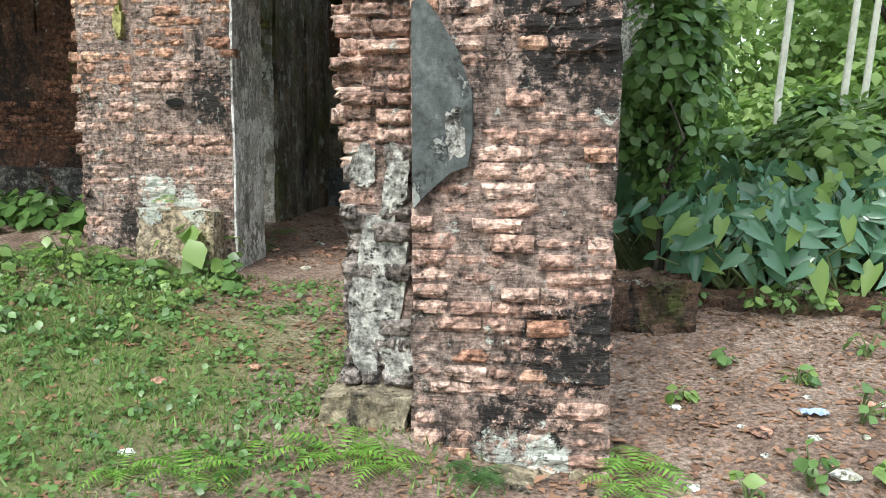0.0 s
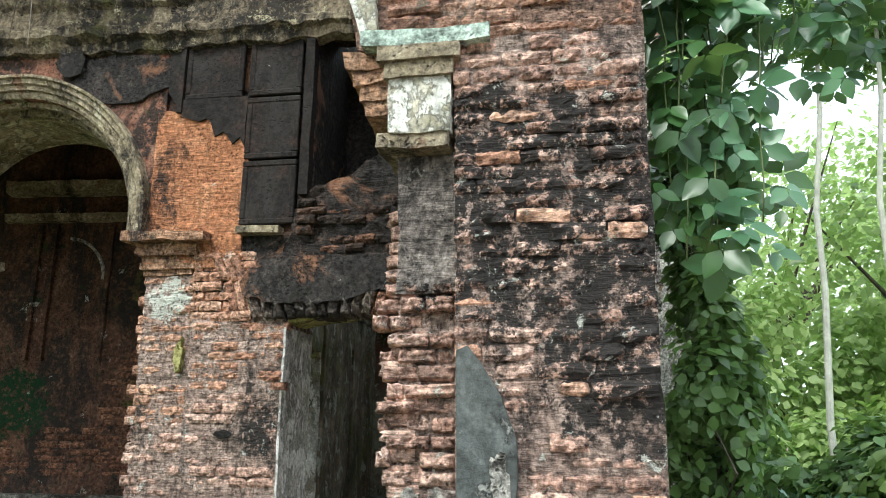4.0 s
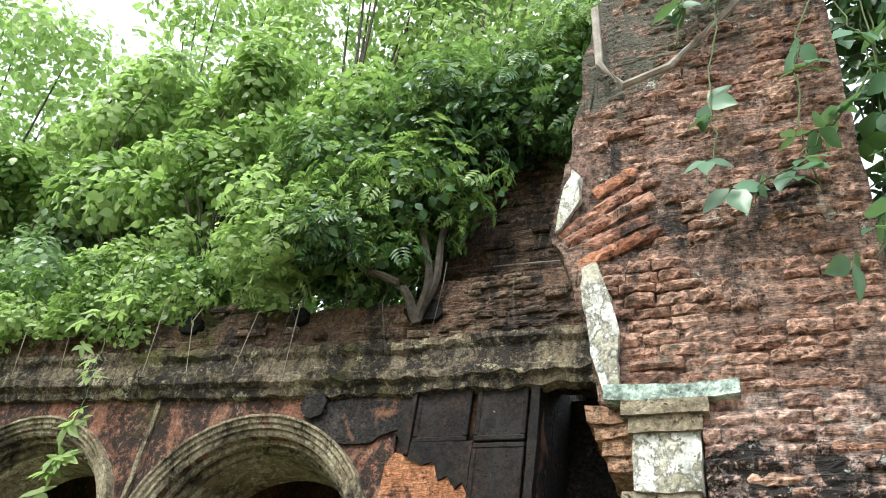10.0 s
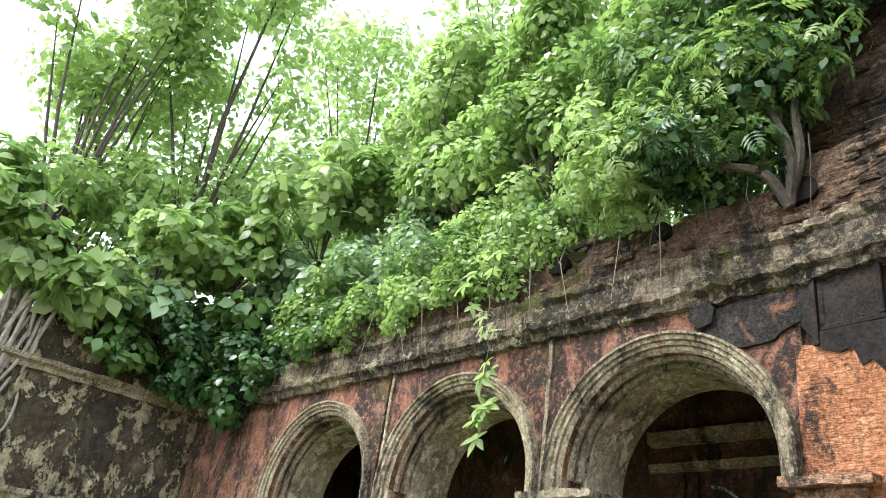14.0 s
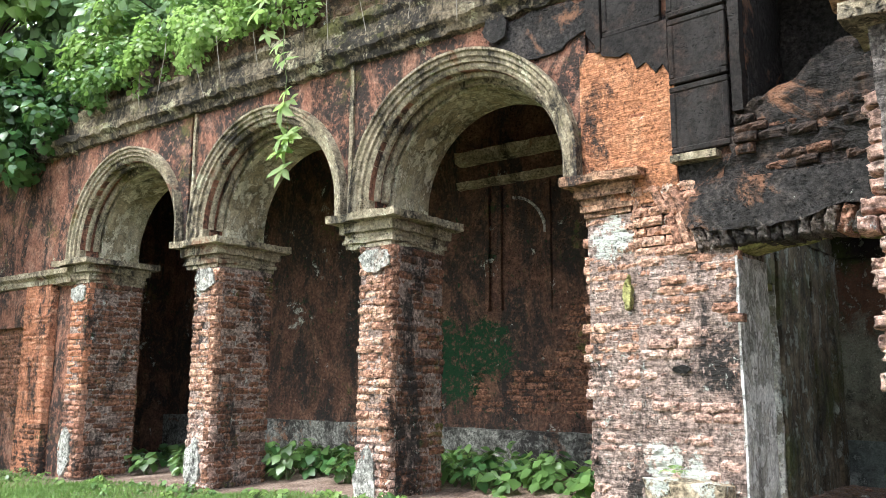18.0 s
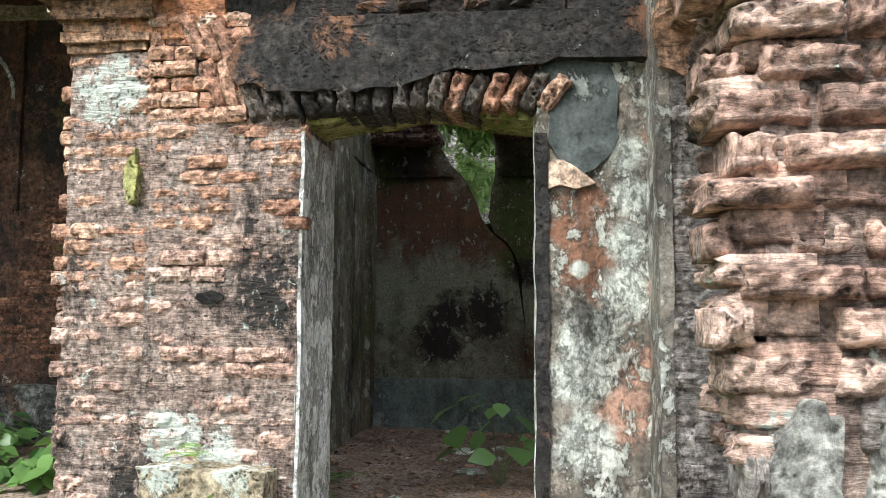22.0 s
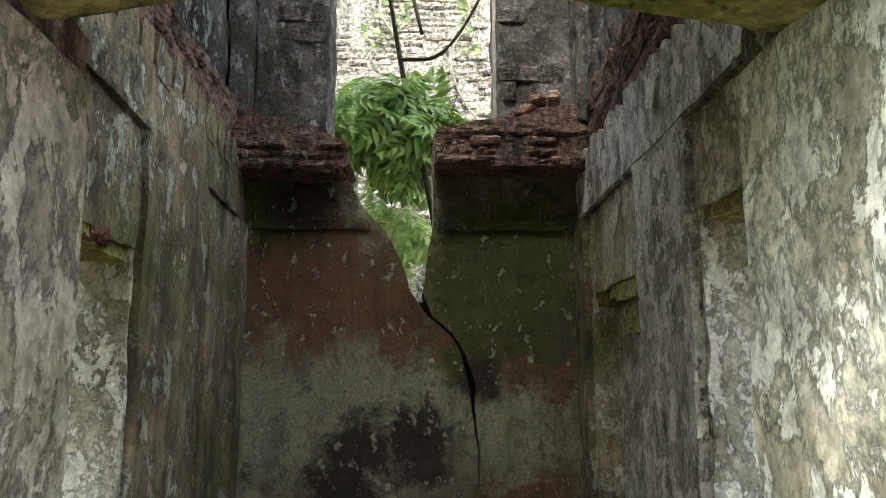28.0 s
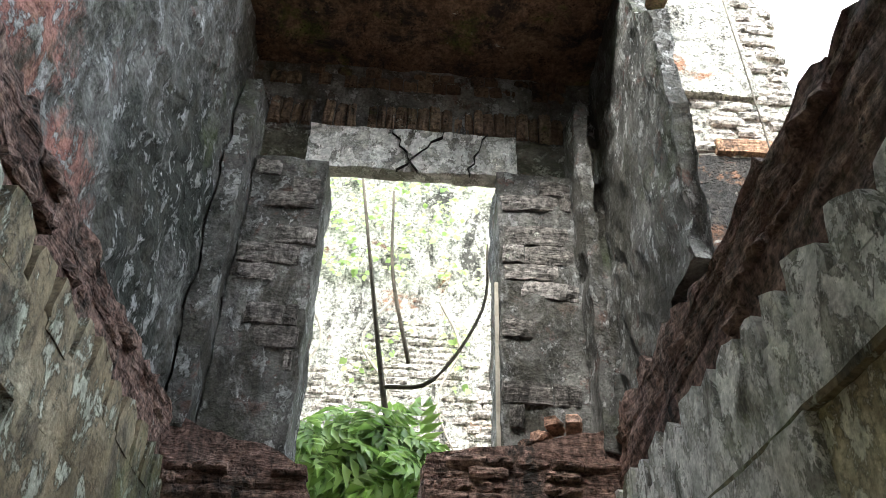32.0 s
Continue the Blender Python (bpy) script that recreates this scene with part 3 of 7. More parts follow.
def rough_box(x0, x1, y0, y1, z0, z1, step=0.12, amp=0.02, freq=5.0, seed=0.0):
    """A block cut into a lattice whose skin is pushed about like worn masonry."""
    bm = bmesh.new()
    nx, ny, nz = (max(1, min(90, round((b - a) / step))) for a, b in ((x0, x1), (y0, y1), (z0, z1)))
    grid = {}

    def vert(i, j, k):
        key = (i, j, k)
        if key not in grid:
            p = Vector((x0 + (x1 - x0) * i / nx, y0 + (y1 - y0) * j / ny, z0 + (z1 - z0) * k / nz))
            d = noise.noise_vector(p * freq + Vector((seed, seed * 2, 0))) * amp + noise.noise_vector(p * freq * 3.1) * amp * 0.5
            grid[key] = bm.verts.new(p + d)
        return grid[key]

    for i in range(nx):
        for j in range(ny):
            for k in (0, nz):
                bm.faces.new((vert(i, j, k), vert(i + 1, j, k), vert(i + 1, j + 1, k), vert(i, j + 1, k)))
    for i in range(nx):
        for k in range(nz):
            for j in (0, ny):
                bm.faces.new((vert(i, j, k), vert(i + 1, j, k), vert(i + 1, j, k + 1), vert(i, j, k + 1)))
    for j in range(ny):
        for k in range(nz):
            for i in (0, nx):
                bm.faces.new((vert(i, j, k), vert(i, j + 1, k), vert(i, j + 1, k + 1), vert(i, j, k + 1)))
    return bm


def worn_block(name, x0, x1, y0, y1, z0, z1, material, parent=None, label="", step=0.12, amp=0.02, seed=0.0):
    return part(name, rough_box(x0, x1, y0, y1, z0, z1, step, amp, 5.0, seed), material, parent, label)


def arch_web(bm, xl, xr, zs, ztop, y0, y1, n=28):
    """The wall over a round arch that springs at zs between xl and xr."""
    c, r = (xl + xr) / 2, (xr - xl) / 2
    rows = []
    for i in range(n + 1):
        a = math.pi * (1 - i / n)
        x, z = c + r * math.cos(a), zs + r * math.sin(a)
        rows.append([bm.verts.new(p) for p in ((x, y0, z), (x, y0, ztop), (x, y1, z), (x, y1, ztop))])
    for p, q in zip(rows, rows[1:]):
        bm.faces.new((p[0], q[0], q[1], p[1]))
        bm.faces.new((p[2], p[3], q[3], q[2]))
        bm.faces.new((p[0], p[2], q[2], q[0]))
        bm.faces.new((p[1], q[1], q[3], p[3]))


def arch_ring(c, zs, r, profile, n=36, a0=0.0, a1=math.pi):
    """A moulding swept round an arch. profile: (outward from r, y) pairs, closed."""
    bm = bmesh.new()
    rows = []
    for i in range(n + 1):
        a = a0 + (a1 - a0) * i / n
        jit = 0.006 * noise.noise(Vector((i * 0.9, r * 3, 1.0)))
        rows.append([bm.verts.new((c + (r + o + jit) * math.cos(a), y, zs + (r + o + jit) * math.sin(a))) for o, y in profile])
    k = len(profile)
    for p, q in zip(rows, rows[1:]):
        for j in range(k):
            bm.faces.new((p[j], q[j], q[(j + 1) % k], p[(j + 1) % k]))
    bm.faces.new(rows[0])
    bm.faces.new(rows[-1])
    return bm


def cornice(x0, x1, profile, step=0.15, amp=0.008):
    """A moulding run along x. profile: (y, z) pairs, closed."""
    bm = bmesh.new()
    n = max(1, round((x1 - x0) / step))
    rows = []
    for i in range(n + 1):
        x = x0 + (x1 - x0) * i / n
        rows.append([bm.verts.new((x, y + amp * noise.noise(Vector((x * 6, z * 9, 0))), z + amp * noise.noise(Vector((x * 6, z * 9, 4))))) for y, z in profile])
    k = len(profile)
    for p, q in zip(rows, rows[1:]):
        for j in range(k):
            bm.faces.new((p[j], q[j], q[(j + 1) % k], p[(j + 1) % k]))
    bm.faces.new(rows[0])
    bm.faces.new(rows[-1])
    return bm


def tube(points, radii, sides=7):
    """A tapered branch through points."""
    bm = bmesh.new()
    rings = []
    for i, (p, r) in enumerate(zip(points, radii)):
        p = Vector(p)
        d = (Vector(points[min(i + 1, len(points) - 1)]) - Vector(points[max(i - 1, 0)])).normalized()
        u = d.orthogonal().normalized()
        w = d.cross(u)
        rings.append([bm.verts.new(p + (u * math.cos(a) + w * math.sin(a)) * r) for a in (2 * math.pi * k / sides for k in range(sides))])
    for p, q in zip(rings, rings[1:]):
        for k in range(sides):
            bm.faces.new((p[k], p[(k + 1) % sides], q[(k + 1) % sides], q[k]))
    bm.faces.new(rings[0])
    bm.faces.new(rings[-1])
    return bm


def smooth_path(points, n=5):
    """Points on an even curve through the given ones."""
    p = [Vector(q) for q in points]
    p = [2 * p[0] - p[1]] + p + [2 * p[-1] - p[-2]]
    out = []
    for a, b, c, d in zip(p, p[1:], p[2:], p[3:]):
        for i in range(n):
            t = i / n
            out.append(0.5 * (2 * b + (c - a) * t + (2 * a - 5 * b + 4 * c - d) * t ** 2 + (3 * b - a - 3 * c + d) * t ** 3))
    return out + [p[-2]]


def limb(points, radii, sides=6):
    """A branch that bends evenly."""
    fine = smooth_path(points)
    r = np.interp(np.linspace(0, len(radii) - 1, len(fine)), range(len(radii)), radii)
    return tube(fine, list(r), sides)


def merge(bms):
    out = bmesh.new()
    me = bpy.data.meshes.new("joined")
    for bm in bms:
        bm.to_mesh(me)
        bm.free()
        out.from_mesh(me)
    bpy.data.meshes.remove(me)
    return out


# leaf outlines in their own plane: x across, y along, z droop
OVAL = ((0, 0, 0), (0.32, 0.3, 0.05), (0.36, 0.55, 0.04), (0, 1.0, -0.12), (-0.36, 0.55, 0.04), (-0.32, 0.3, 0.05), (0, 0.5, 0.0))
OVAL_F = ((0, 1, 6), (1, 2, 6), (2, 3, 6), (3, 4, 6), (4, 5, 6), (5, 0, 6))
SLIM = ((0, 0, 0), (0.14, 0.4, 0.03), (0, 1.0, -0.1), (-0.14, 0.4, 0.03))
SLIM_F = ((0, 1, 2), (0, 2, 3))
DIAMOND = ((0, 0, 0), (0.3, 0.45, 0.06), (0, 1.0, -0.1), (-0.3, 0.45, 0.06))


def leaflets(places):
    """Several ovals in one leaf: (x, y, turn in degrees, length, width)."""
    verts, faces = [], []
    for x, y, turn, ln, wd in places:
        a, b = radians(turn), len(verts)
        for u, w, h in ((0, 0, 0), (0.42, 0.28, 0.05), (0.46, 0.55, 0.03), (0.2, 0.85, -0.04), (0, 1.0, -0.12), (-0.2, 0.85, -0.04), (-0.46, 0.55, 0.03), (-0.42, 0.28, 0.05), (0, 0.5, -0.02)):
            u *= wd
            w *= ln
            verts.append((x + u * math.cos(a) + w * math.sin(a), y - u * math.sin(a) + w * math.cos(a), h * ln - 0.25 * abs(math.sin(a)) * w))
        faces += [(b + i, b + (i + 1) % 8, b + 8) for i in range(8)]
    return tuple(verts), tuple(faces)


TRIO, TRIO_F = leaflets(((0, 0.18, 0, 0.85, 0.55), (0.03, 0.12, 75, 0.72, 0.5), (-0.03, 0.12, -75, 0.72, 0.5)))
PALM, PALM_F = leaflets(((0, 0, 0, 1.0, 0.42), (0, 0, 55, 0.9, 0.4), (0, 0, -55, 0.9, 0.4), (0, 0, 115, 0.7, 0.36), (0, 0, -115, 0.7, 0.36)))
PINNATE = tuple((x, y, z - 0.22 * y * y) for i in range(5) for s in (-1, 1) for x, y, z in ((0, 0.14 + 0.15 * i, 0), (s * 0.14, 0.28 + 0.15 * i, 0.03), (s * (0.4 - 0.02 * i * i), 0.34 + 0.16 * i, -0.06), (s * 0.2, 0.15 + 0.15 * i, 0.0)))
PINNATE_F = tuple(t for k in range(10) for t in ((4 * k, 4 * k + 1, 4 * k + 2), (4 * k, 4 * k + 2, 4 * k + 3)))


def scatter_leaves(name, centres, normals, sizes, material, parent=None, shape=OVAL, faces=OVAL_F, label="", rng=None, droop=0.4):
    """Joins one leaf at each centre, turned by chance round its own normal."""
    rng = rng or np.random.default_rng(1)
    base = np.array(shape, float)
    n, k = len(centres), len(base)
    nrm = np.asarray(normals, float)
    nrm = nrm / np.maximum(np.linalg.norm(nrm, axis=1, keepdims=True), 1e-6)
    side = np.cross(nrm, rng.normal(size=(n, 3)))
    side /= np.maximum(np.linalg.norm(side, axis=1, keepdims=True), 1e-6)
    along = np.cross(nrm, side)
    flip = np.where(along[:, 2:] > 0, -1.0, 1.0)
    along = np.where(rng.random((n, 1)) < droop, along * flip, along)
    side = np.cross(along, nrm)
    s = np.asarray(sizes, float)[:, None, None]
    v = np.asarray(centres, float)[:, None, :] + s * (base[None, :, 0:1] * side[:, None, :] + base[None, :, 1:2] * along[:, None, :] + base[None, :, 2:3] * nrm[:, None, :])
    f = (np.array(faces)[None] + (np.arange(n) * k)[:, None, None]).reshape(-1, len(faces[0]))
    me = bpy.data.meshes.new(name)
    me.from_pydata(v.reshape(-1, 3).tolist(), [], f.tolist())
    me.materials.append(material)
    me.polygons.foreach_set("use_smooth", [True] * len(me.polygons))
    ob = new(name, me)
    if parent:
        ob.parent = parent
    return tagged(ob, label)


def clump_points(rng, centre, radii, n, clumps=12, tight=0.35):
    """Points gathered in uneven clumps through an ellipsoid, with the way out from the middle."""
    c, r = np.array(centre, float), np.array(radii, float)
    d = rng.normal(size=(clumps, 3))
    d /= np.linalg.norm(d, axis=1, keepdims=True)
    heads = c + d * r * rng.uniform(0.35, 1.0, (clumps, 1))
    pick = rng.integers(0, clumps, n)
    e = rng.normal(size=(n, 3))
    e /= np.linalg.norm(e, axis=1, keepdims=True)
    p = heads[pick] + e * (r * tight) * rng.uniform(0.2, 1.0, (n, 1)) ** 0.6
    out = e + 0.5 * (p - c) / r + np.array((0, 0, 0.7)) + rng.normal(size=(n, 3)) * 0.45
    return p, out, heads


# bricks: a few worn shapes, shared by all the bricks of a kind
def brick_shapes(count, seed, rough=0.15, nx=6, nz=3):
    """Unit bricks: x and z from -0.5 to 0.5, front near y = 0, back at y = 1, front face pitted and rounded."""
    out = []
    for k in range(count):
        verts, faces = [], []
        for i in range(nx + 1):
            for j in range(nz + 1):
                u, w = i / nx - 0.5, j / nz - 0.5
                edge = (abs(u) * 2) ** 14 * 0.12 + (abs(w) * 2) ** 10 * 0.13
                dip = edge + rough * (noise.noise(Vector((u * 4.0, w * 2.5 + seed, k * 7.3))) + 0.9 * noise.noise(Vector((u * 13, w * 7, k * 3.1))))
                side = 0.09 * noise.noise(Vector((u * 4, w * 4 + 9, k * 2.7)))
                verts.append((u * (1 + side), dip, w * (1 + 1.6 * side)))
        idx = lambda i, j: i * (nz + 1) + j
        for i in range(nx):
            for j in range(nz):
                faces.append((idx(i, j), idx(i + 1, j), idx(i + 1, j + 1), idx(i, j + 1)))
        ring = [idx(i, 0) for i in range(nx + 1)] + [idx(nx, j) for j in range(1, nz + 1)] + [idx(i, nz) for i in range(nx - 1, -1, -1)] + [idx(0, j) for j in range(nz - 1, 0, -1)]
        base = len(verts)
        for v in ring:
            verts.append((verts[v][0], 1.0, verts[v][2]))
        for a in range(len(ring)):
            b = (a + 1) % len(ring)
            faces.append((ring[a], base + a, base + b, ring[b]))
        out.append((np.array(verts), faces))
    return out


SHAPES = brick_shapes(12, 3.0)
FINE = brick_shapes(6, 8.0, 0.12, 16, 7)


def shape_meshes(material, shapes=SHAPES, smooth=False):
    made = []
    for v, f in shapes:
        me = bpy.data.meshes.new("brick")
        me.from_pydata(v.tolist(), [], f)
        me.materials.append(material)
        if smooth:
            me.polygons.foreach_set("use_smooth", [True] * len(me.polygons))
        made.append(me)
    return made


def courses(rng, x0, x1, z0, z1, course=0.083, length=(0.14, 0.25), gap=0.008, ragged=(0.0, 0.0), keep=None, proud=0.012, miss=0.03):
    """Places of bricks on a face: (x, z, length, height, proud, tilt)."""
    rows = []
    z, odd = z0, 0
    while z + course * 0.6 < z1:
        h = course * rng.uniform(0.86, 1.1)
        x = x0 + rng.uniform(*sorted((-ragged[0], ragged[0] * 0.6))) if ragged[0] else x0
        end = x1 + (rng.uniform(*sorted((-ragged[1] * 0.6, ragged[1]))) if ragged[1] else 0.0)
        first = True
        while x < end - 0.03:
            ln = min(rng.uniform(*length) * (rng.uniform(0.4, 0.8) if first and odd else 1), end - x)
            if end - x - ln < 0.06:
                ln = end - x
            cx, cz = x + ln / 2, z + h / 2
            if rng.random() > miss and (keep is None or keep(cx, cz)):
                rows.append((cx, cz, ln - gap, h - gap * rng.uniform(0.6, 1.5), rng.normal(0, proud), rng.normal(0, 1.3)))
            x += ln
            first = False
        z += h
        odd ^= 1
    return rows


def lay_bricks(parent, m, rows, meshes, depth=0.1, name="brick"):
    """Each brick an object of its own; m places the face: its -y side looks out."""
    for k, (x, z, ln, h, out, tilt) in enumerate(rows):
        ob = new(name, meshes[(k * 7 + int(x * 97) + int(z * 31)) % len(meshes)])
        ob.parent = parent
        ob.matrix_local = m @ pose(x, out - 0.014, z, 0, tilt, 0) @ Matrix.Diagonal((ln, depth, h, 1))


def lay_joined(name, parent, m, rows, material, depth=0.1, label="", kind="stuff"):
    """Bricks too many or too far to pick apart, in one mesh."""
    verts, faces, n = [], [], 0
    for k, (x, z, ln, h, out, tilt) in enumerate(rows):
        v, f = SHAPES[(k * 7 + int(x * 97)) % len(SHAPES)]
        a = radians(tilt)
        w = v * np.array((ln, depth, h))
        w = np.stack([w[:, 0] * math.cos(a) + w[:, 2] * math.sin(a) + x, w[:, 1] + out - 0.014, -w[:, 0] * math.sin(a) + w[:, 2] * math.cos(a) + z], 1)
        verts.append(w)
        faces.extend([tuple(i + n for i in q) for q in f])
        n += len(v)
    v = np.concatenate(verts)
    mm = np.array(m)
    v = v @ mm[:3, :3].T + mm[:3, 3]
    ob = mesh_part(name, v.tolist(), faces, material, parent, label)
    return tagged(ob, kind=kind)


def prism(points, y0, y1, amp=0.0, cuts=0):
    """A plate with the outline points (x, z), from y0 to y1."""
    bm = bmesh.new()
    front = [bm.verts.new((x, y0, z)) for x, z in points]
    rear = [bm.verts.new((x, y1, z)) for x, z in points]
    k = len(points)
    bm.faces.new(front)
    bm.faces.new(rear[::-1])
    for i in range(k):
        bm.faces.new((front[i], rear[i], rear[(i + 1) % k], front[(i + 1) % k]))
    if cuts:
        bmesh.ops.triangulate(bm, faces=bm.faces)
        for _ in range(cuts):
            bmesh.ops.subdivide_edges(bm, edges=[e for e in bm.edges if e.calc_length() > 0.07], cuts=1)
            bmesh.ops.triangulate(bm, faces=[f for f in bm.faces if len(f.verts) > 3])
    if amp:
        for v in bm.verts:
            v.co += noise.noise_vector(v.co * 6) * amp + noise.noise_vector(v.co * 17) * amp * 0.5
    return bm


def blob_outline(cx, cz, rx, rz, seed, n=26, rough=0.3):
    """An uneven patch outline, as fallen plaster leaves it."""
    pts = []
    for i in range(n):
        a = 2 * math.pi * i / n
        r = 1 + rough * noise.noise(Vector((math.cos(a) * 1.4, math.sin(a) * 1.4, seed))) + rough * 0.6 * noise.noise(Vector((math.cos(a) * 4, math.sin(a) * 4, seed + 5)))
        pts.append((cx + rx * r * math.cos(a), cz + rz * r * math.sin(a)))
    return pts


# ground: rises towards the door, falls away to the lawn
HEIGHTS = ((1.75, -2.75, -0.02), (1.05, -2.55, 0.24), (0.9, -2.95, 0.06), (2.35, -2.6, 0.0), (-0.6, -0.3, 0.34), (0.2, -0.5, 0.31), (-1.25, -0.3, 0.4), (-1.8, -0.2, 0.48), (-4.4, -0.4, 0.42), (-7.2, -0.6, 0.26), (-10.2, -0.9, 0.18), (-13.0, -2.5, 0.08), (2.0, -5.8, 0.04), (0.5, -4.0, 0.1), (-5.0, -4.0, 0.12), (3.2, -2.0, 0.14), (6.0, -3.0, 0.2), (8.0, 2.0, 0.9), (3.3, 0.6, 0.36), (-20.0, -5.0, 0.0), (0.0, -14.0, 0.0), (14.0, -6.0, 0.3), (-2.9, 2.0, 0.5), (-6.0, 2.0, 0.4), (0.0, 1.5, 0.32), (0.0, 4.0, 0.33))


def ground_z(x, y):
    total = weight = 0.0
    for gx, gy, gz in HEIGHTS:
        w = 1.0 / ((x - gx) ** 2 + (y - gy) ** 2 + 0.15) ** 1.5
        total += w * gz
        weight += w
    z = total / weight
    far = max(abs(x), abs(y))
    if far > 25:
        z *= max(0.0, 1 - (far - 25) / 20)
    return z + 0.025 * noise.noise(Vector((x * 1.3, y * 1.3, 0))) + 0.012 * noise.noise(Vector((x * 5, y * 5, 3)))


def build_ground():
    def axis(lo, hi):
        near = list(np.arange(lo, hi + 0.01, 0.14))
        step, a, b = 0.3, near[0], near[-1]
        left, right = [], []
        while a > -2500:
            a -= step
            b += step
            left.append(a)
            right.append(b)
            step *= 1.35
        return left[::-1] + near + right

    xs, ys = axis(-14, 7), axis(-7, 6)
    verts = [(x, y, ground_z(x, y) if max(abs(x), abs(y)) < 60 else 0.0) for y in ys for x in xs]
    n = len(xs)
    faces = [(j * n + i, j * n + i + 1, (j + 1) * n + i + 1, (j + 1) * n + i) for j in range(len(ys) - 1) for i in range(n - 1)]
    m, nt, b, pos = shader("earth", 0.95, 0.15)
    soil = ramp(nt, noise_tex(nt, pos, 2.5, 8, 0.65), [(0.3, (0.12, 0.08, 0.062)), (0.5, (0.24, 0.17, 0.135)), (0.72, (0.36, 0.28, 0.23))])
    soil = mix(nt, 0.85, soil, ramp(nt, noise_tex(nt, pos, 38, 9, 0.75), [(0.36, (0.2,)), (0.5, (0.9,)), (0.64, (1.9,))]), "MULTIPLY")
    sep = nt.nodes.new("ShaderNodeSeparateXYZ")
    nt.links.new(pos, sep.inputs[0])
    lawn = nt.nodes.new("ShaderNodeMapRange")
    lawn.inputs[1].default_value, lawn.inputs[2].default_value = 1.4, -0.6
    beyond = nt.nodes.new("ShaderNodeMapRange")
    beyond.inputs[1].default_value, beyond.inputs[2].default_value = -12.6, -13.4
    nt.links.new(sep.outputs[0], beyond.inputs[0])
    nt.links.new(sep.outputs[0], lawn.inputs[0])
    court = nt.nodes.new("ShaderNodeMapRange")
    court.inputs[1].default_value, court.inputs[2].default_value = -0.2, -1.4
    nt.links.new(sep.outputs[1], court.inputs[0])
    patch = mix(nt, 0.55, mix(nt, 1.0, mix(nt, 1.0, lawn.outputs[0], court.outputs[0], "MULTIPLY"), beyond.outputs[0], "LIGHTEN"), noise_tex(nt, pos, 1.6, 7, 0.65))
    turf = mix(nt, noise_tex(nt, pos, 30, 4, 0.6), (0.06, 0.10, 0.022), (0.17, 0.20, 0.065))
    nt.links.new(mix(nt, ramp(nt, patch, [(0.42, (0,)), (0.62, (0.8,))]), soil, turf), b.inputs["Base Color"])
    bump(nt, b, noise_tex(nt, pos, 22, 8, 0.7), 0.8, 0.04)
    g = mesh_part("ground", verts, faces, m, smooth=True)
    tagged(g, "patchy grass and bare reddish earth with leaf litter", "ground", kind="structure")


build_ground()

# ---- door bay: wall of the two-storey bay with the ruined doorway
DL, DR, DZ = -0.57, 0.62, 2.56
WALL_T = 0.65
TOP = 6.3
brng = np.random.default_rng(11)
PINK_SET, ORANGE_SET, GREY_SET = shape_meshes(M_BRICK), shape_meshes(M_BRICK_O), shape_meshes(M_GREYB)
UPPER_SET = shape_meshes(M_BRICK_U)
FINE_PINK, FINE_ORANGE, FINE_DARK, FINE_GREY = (shape_meshes(m, FINE, True) for m in (M_BRICK, M_BRICK_O, M_LINT, M_GREYB))
wall_door = thing("wall_door_bay", "weathered brick wall round a ruined doorway, its plaster mostly fallen", "wall", kind="structure")
worn_block("jamb_masonry", -1.37, DL, 0.018, WALL_T, 0.0, DZ + 0.04, M_MORTAR, wall_door, step=0.09, amp=0.012)
worn_block("jamb_masonry", DR, 1.3, 0.02, WALL_T, 0.0, DZ + 0.3, M_JAMB, wall_door, "peeling plaster with white lichen", step=0.06, amp=0.018)
# lintel soffit, broken away behind
part("soffit", prism([(-0.75, DZ + 0.04), (-0.6, DZ - 0.02), (-0.45, DZ), (-0.2, DZ + 0.05), (0.0, DZ + 0.07), (0.3, DZ + 0.05), (0.5, DZ), (0.66, DZ - 0.03), (0.8, DZ + 0.04), (0.8, DZ + 0.2), (-0.75, DZ + 0.2)], 0.1, 0.46, 0.02, 2), M_MOSSY, wall_door, "green mossy underside of the lintel")
worn_block("masonry_over_door", -1.37, 1.9, 0.03, 0.5, DZ + 0.18, 3.3, M_BLACK, wall_door, "sooty black plaster", step=0.07, amp=0.03)
sheet = [(-0.95, 2.86), (-0.93, 2.78), (-0.88, 2.74), (-0.8, 2.735), (-0.74, 2.69), (-0.6, 2.7), (-0.5, 2.68), (-0.4, 2.72), (-0.28, 2.69), (-0.15, 2.73), (-0.05, 2.7), (0.04, 2.78), (0.16, 2.77), (0.26, 2.82), (0.4, 2.79), (0.52, 2.84), (0.64, 2.8), (0.72, 2.83), (1.16, 2.8), (1.16, 3.02), (-0.62, 3.03), (-0.7, 2.98), (-0.86, 2.97)]
part("plaster_sheet", prism(sheet, -0.05, 0.05, 0.02, 4), M_BLACK, wall_door, "thick sooty plaster with a broken lower edge")
worn_block("string_course", -0.62, 1.2, -0.045, 0.05, 3.02, 3.07, M_BLACK, wall_door, step=0.06, amp=0.006)
fill = [(-0.6, 3.07), (0.74, 3.07), (0.74, 4.02), (0.5, 3.97), (0.3, 3.98), (0.09, 3.88), (-0.05, 3.8), (-0.17, 3.71), (-0.3, 3.68), (-0.43, 3.59), (-0.52, 3.48), (-0.58, 3.4), (-0.55, 3.28), (-0.6, 3.2)]
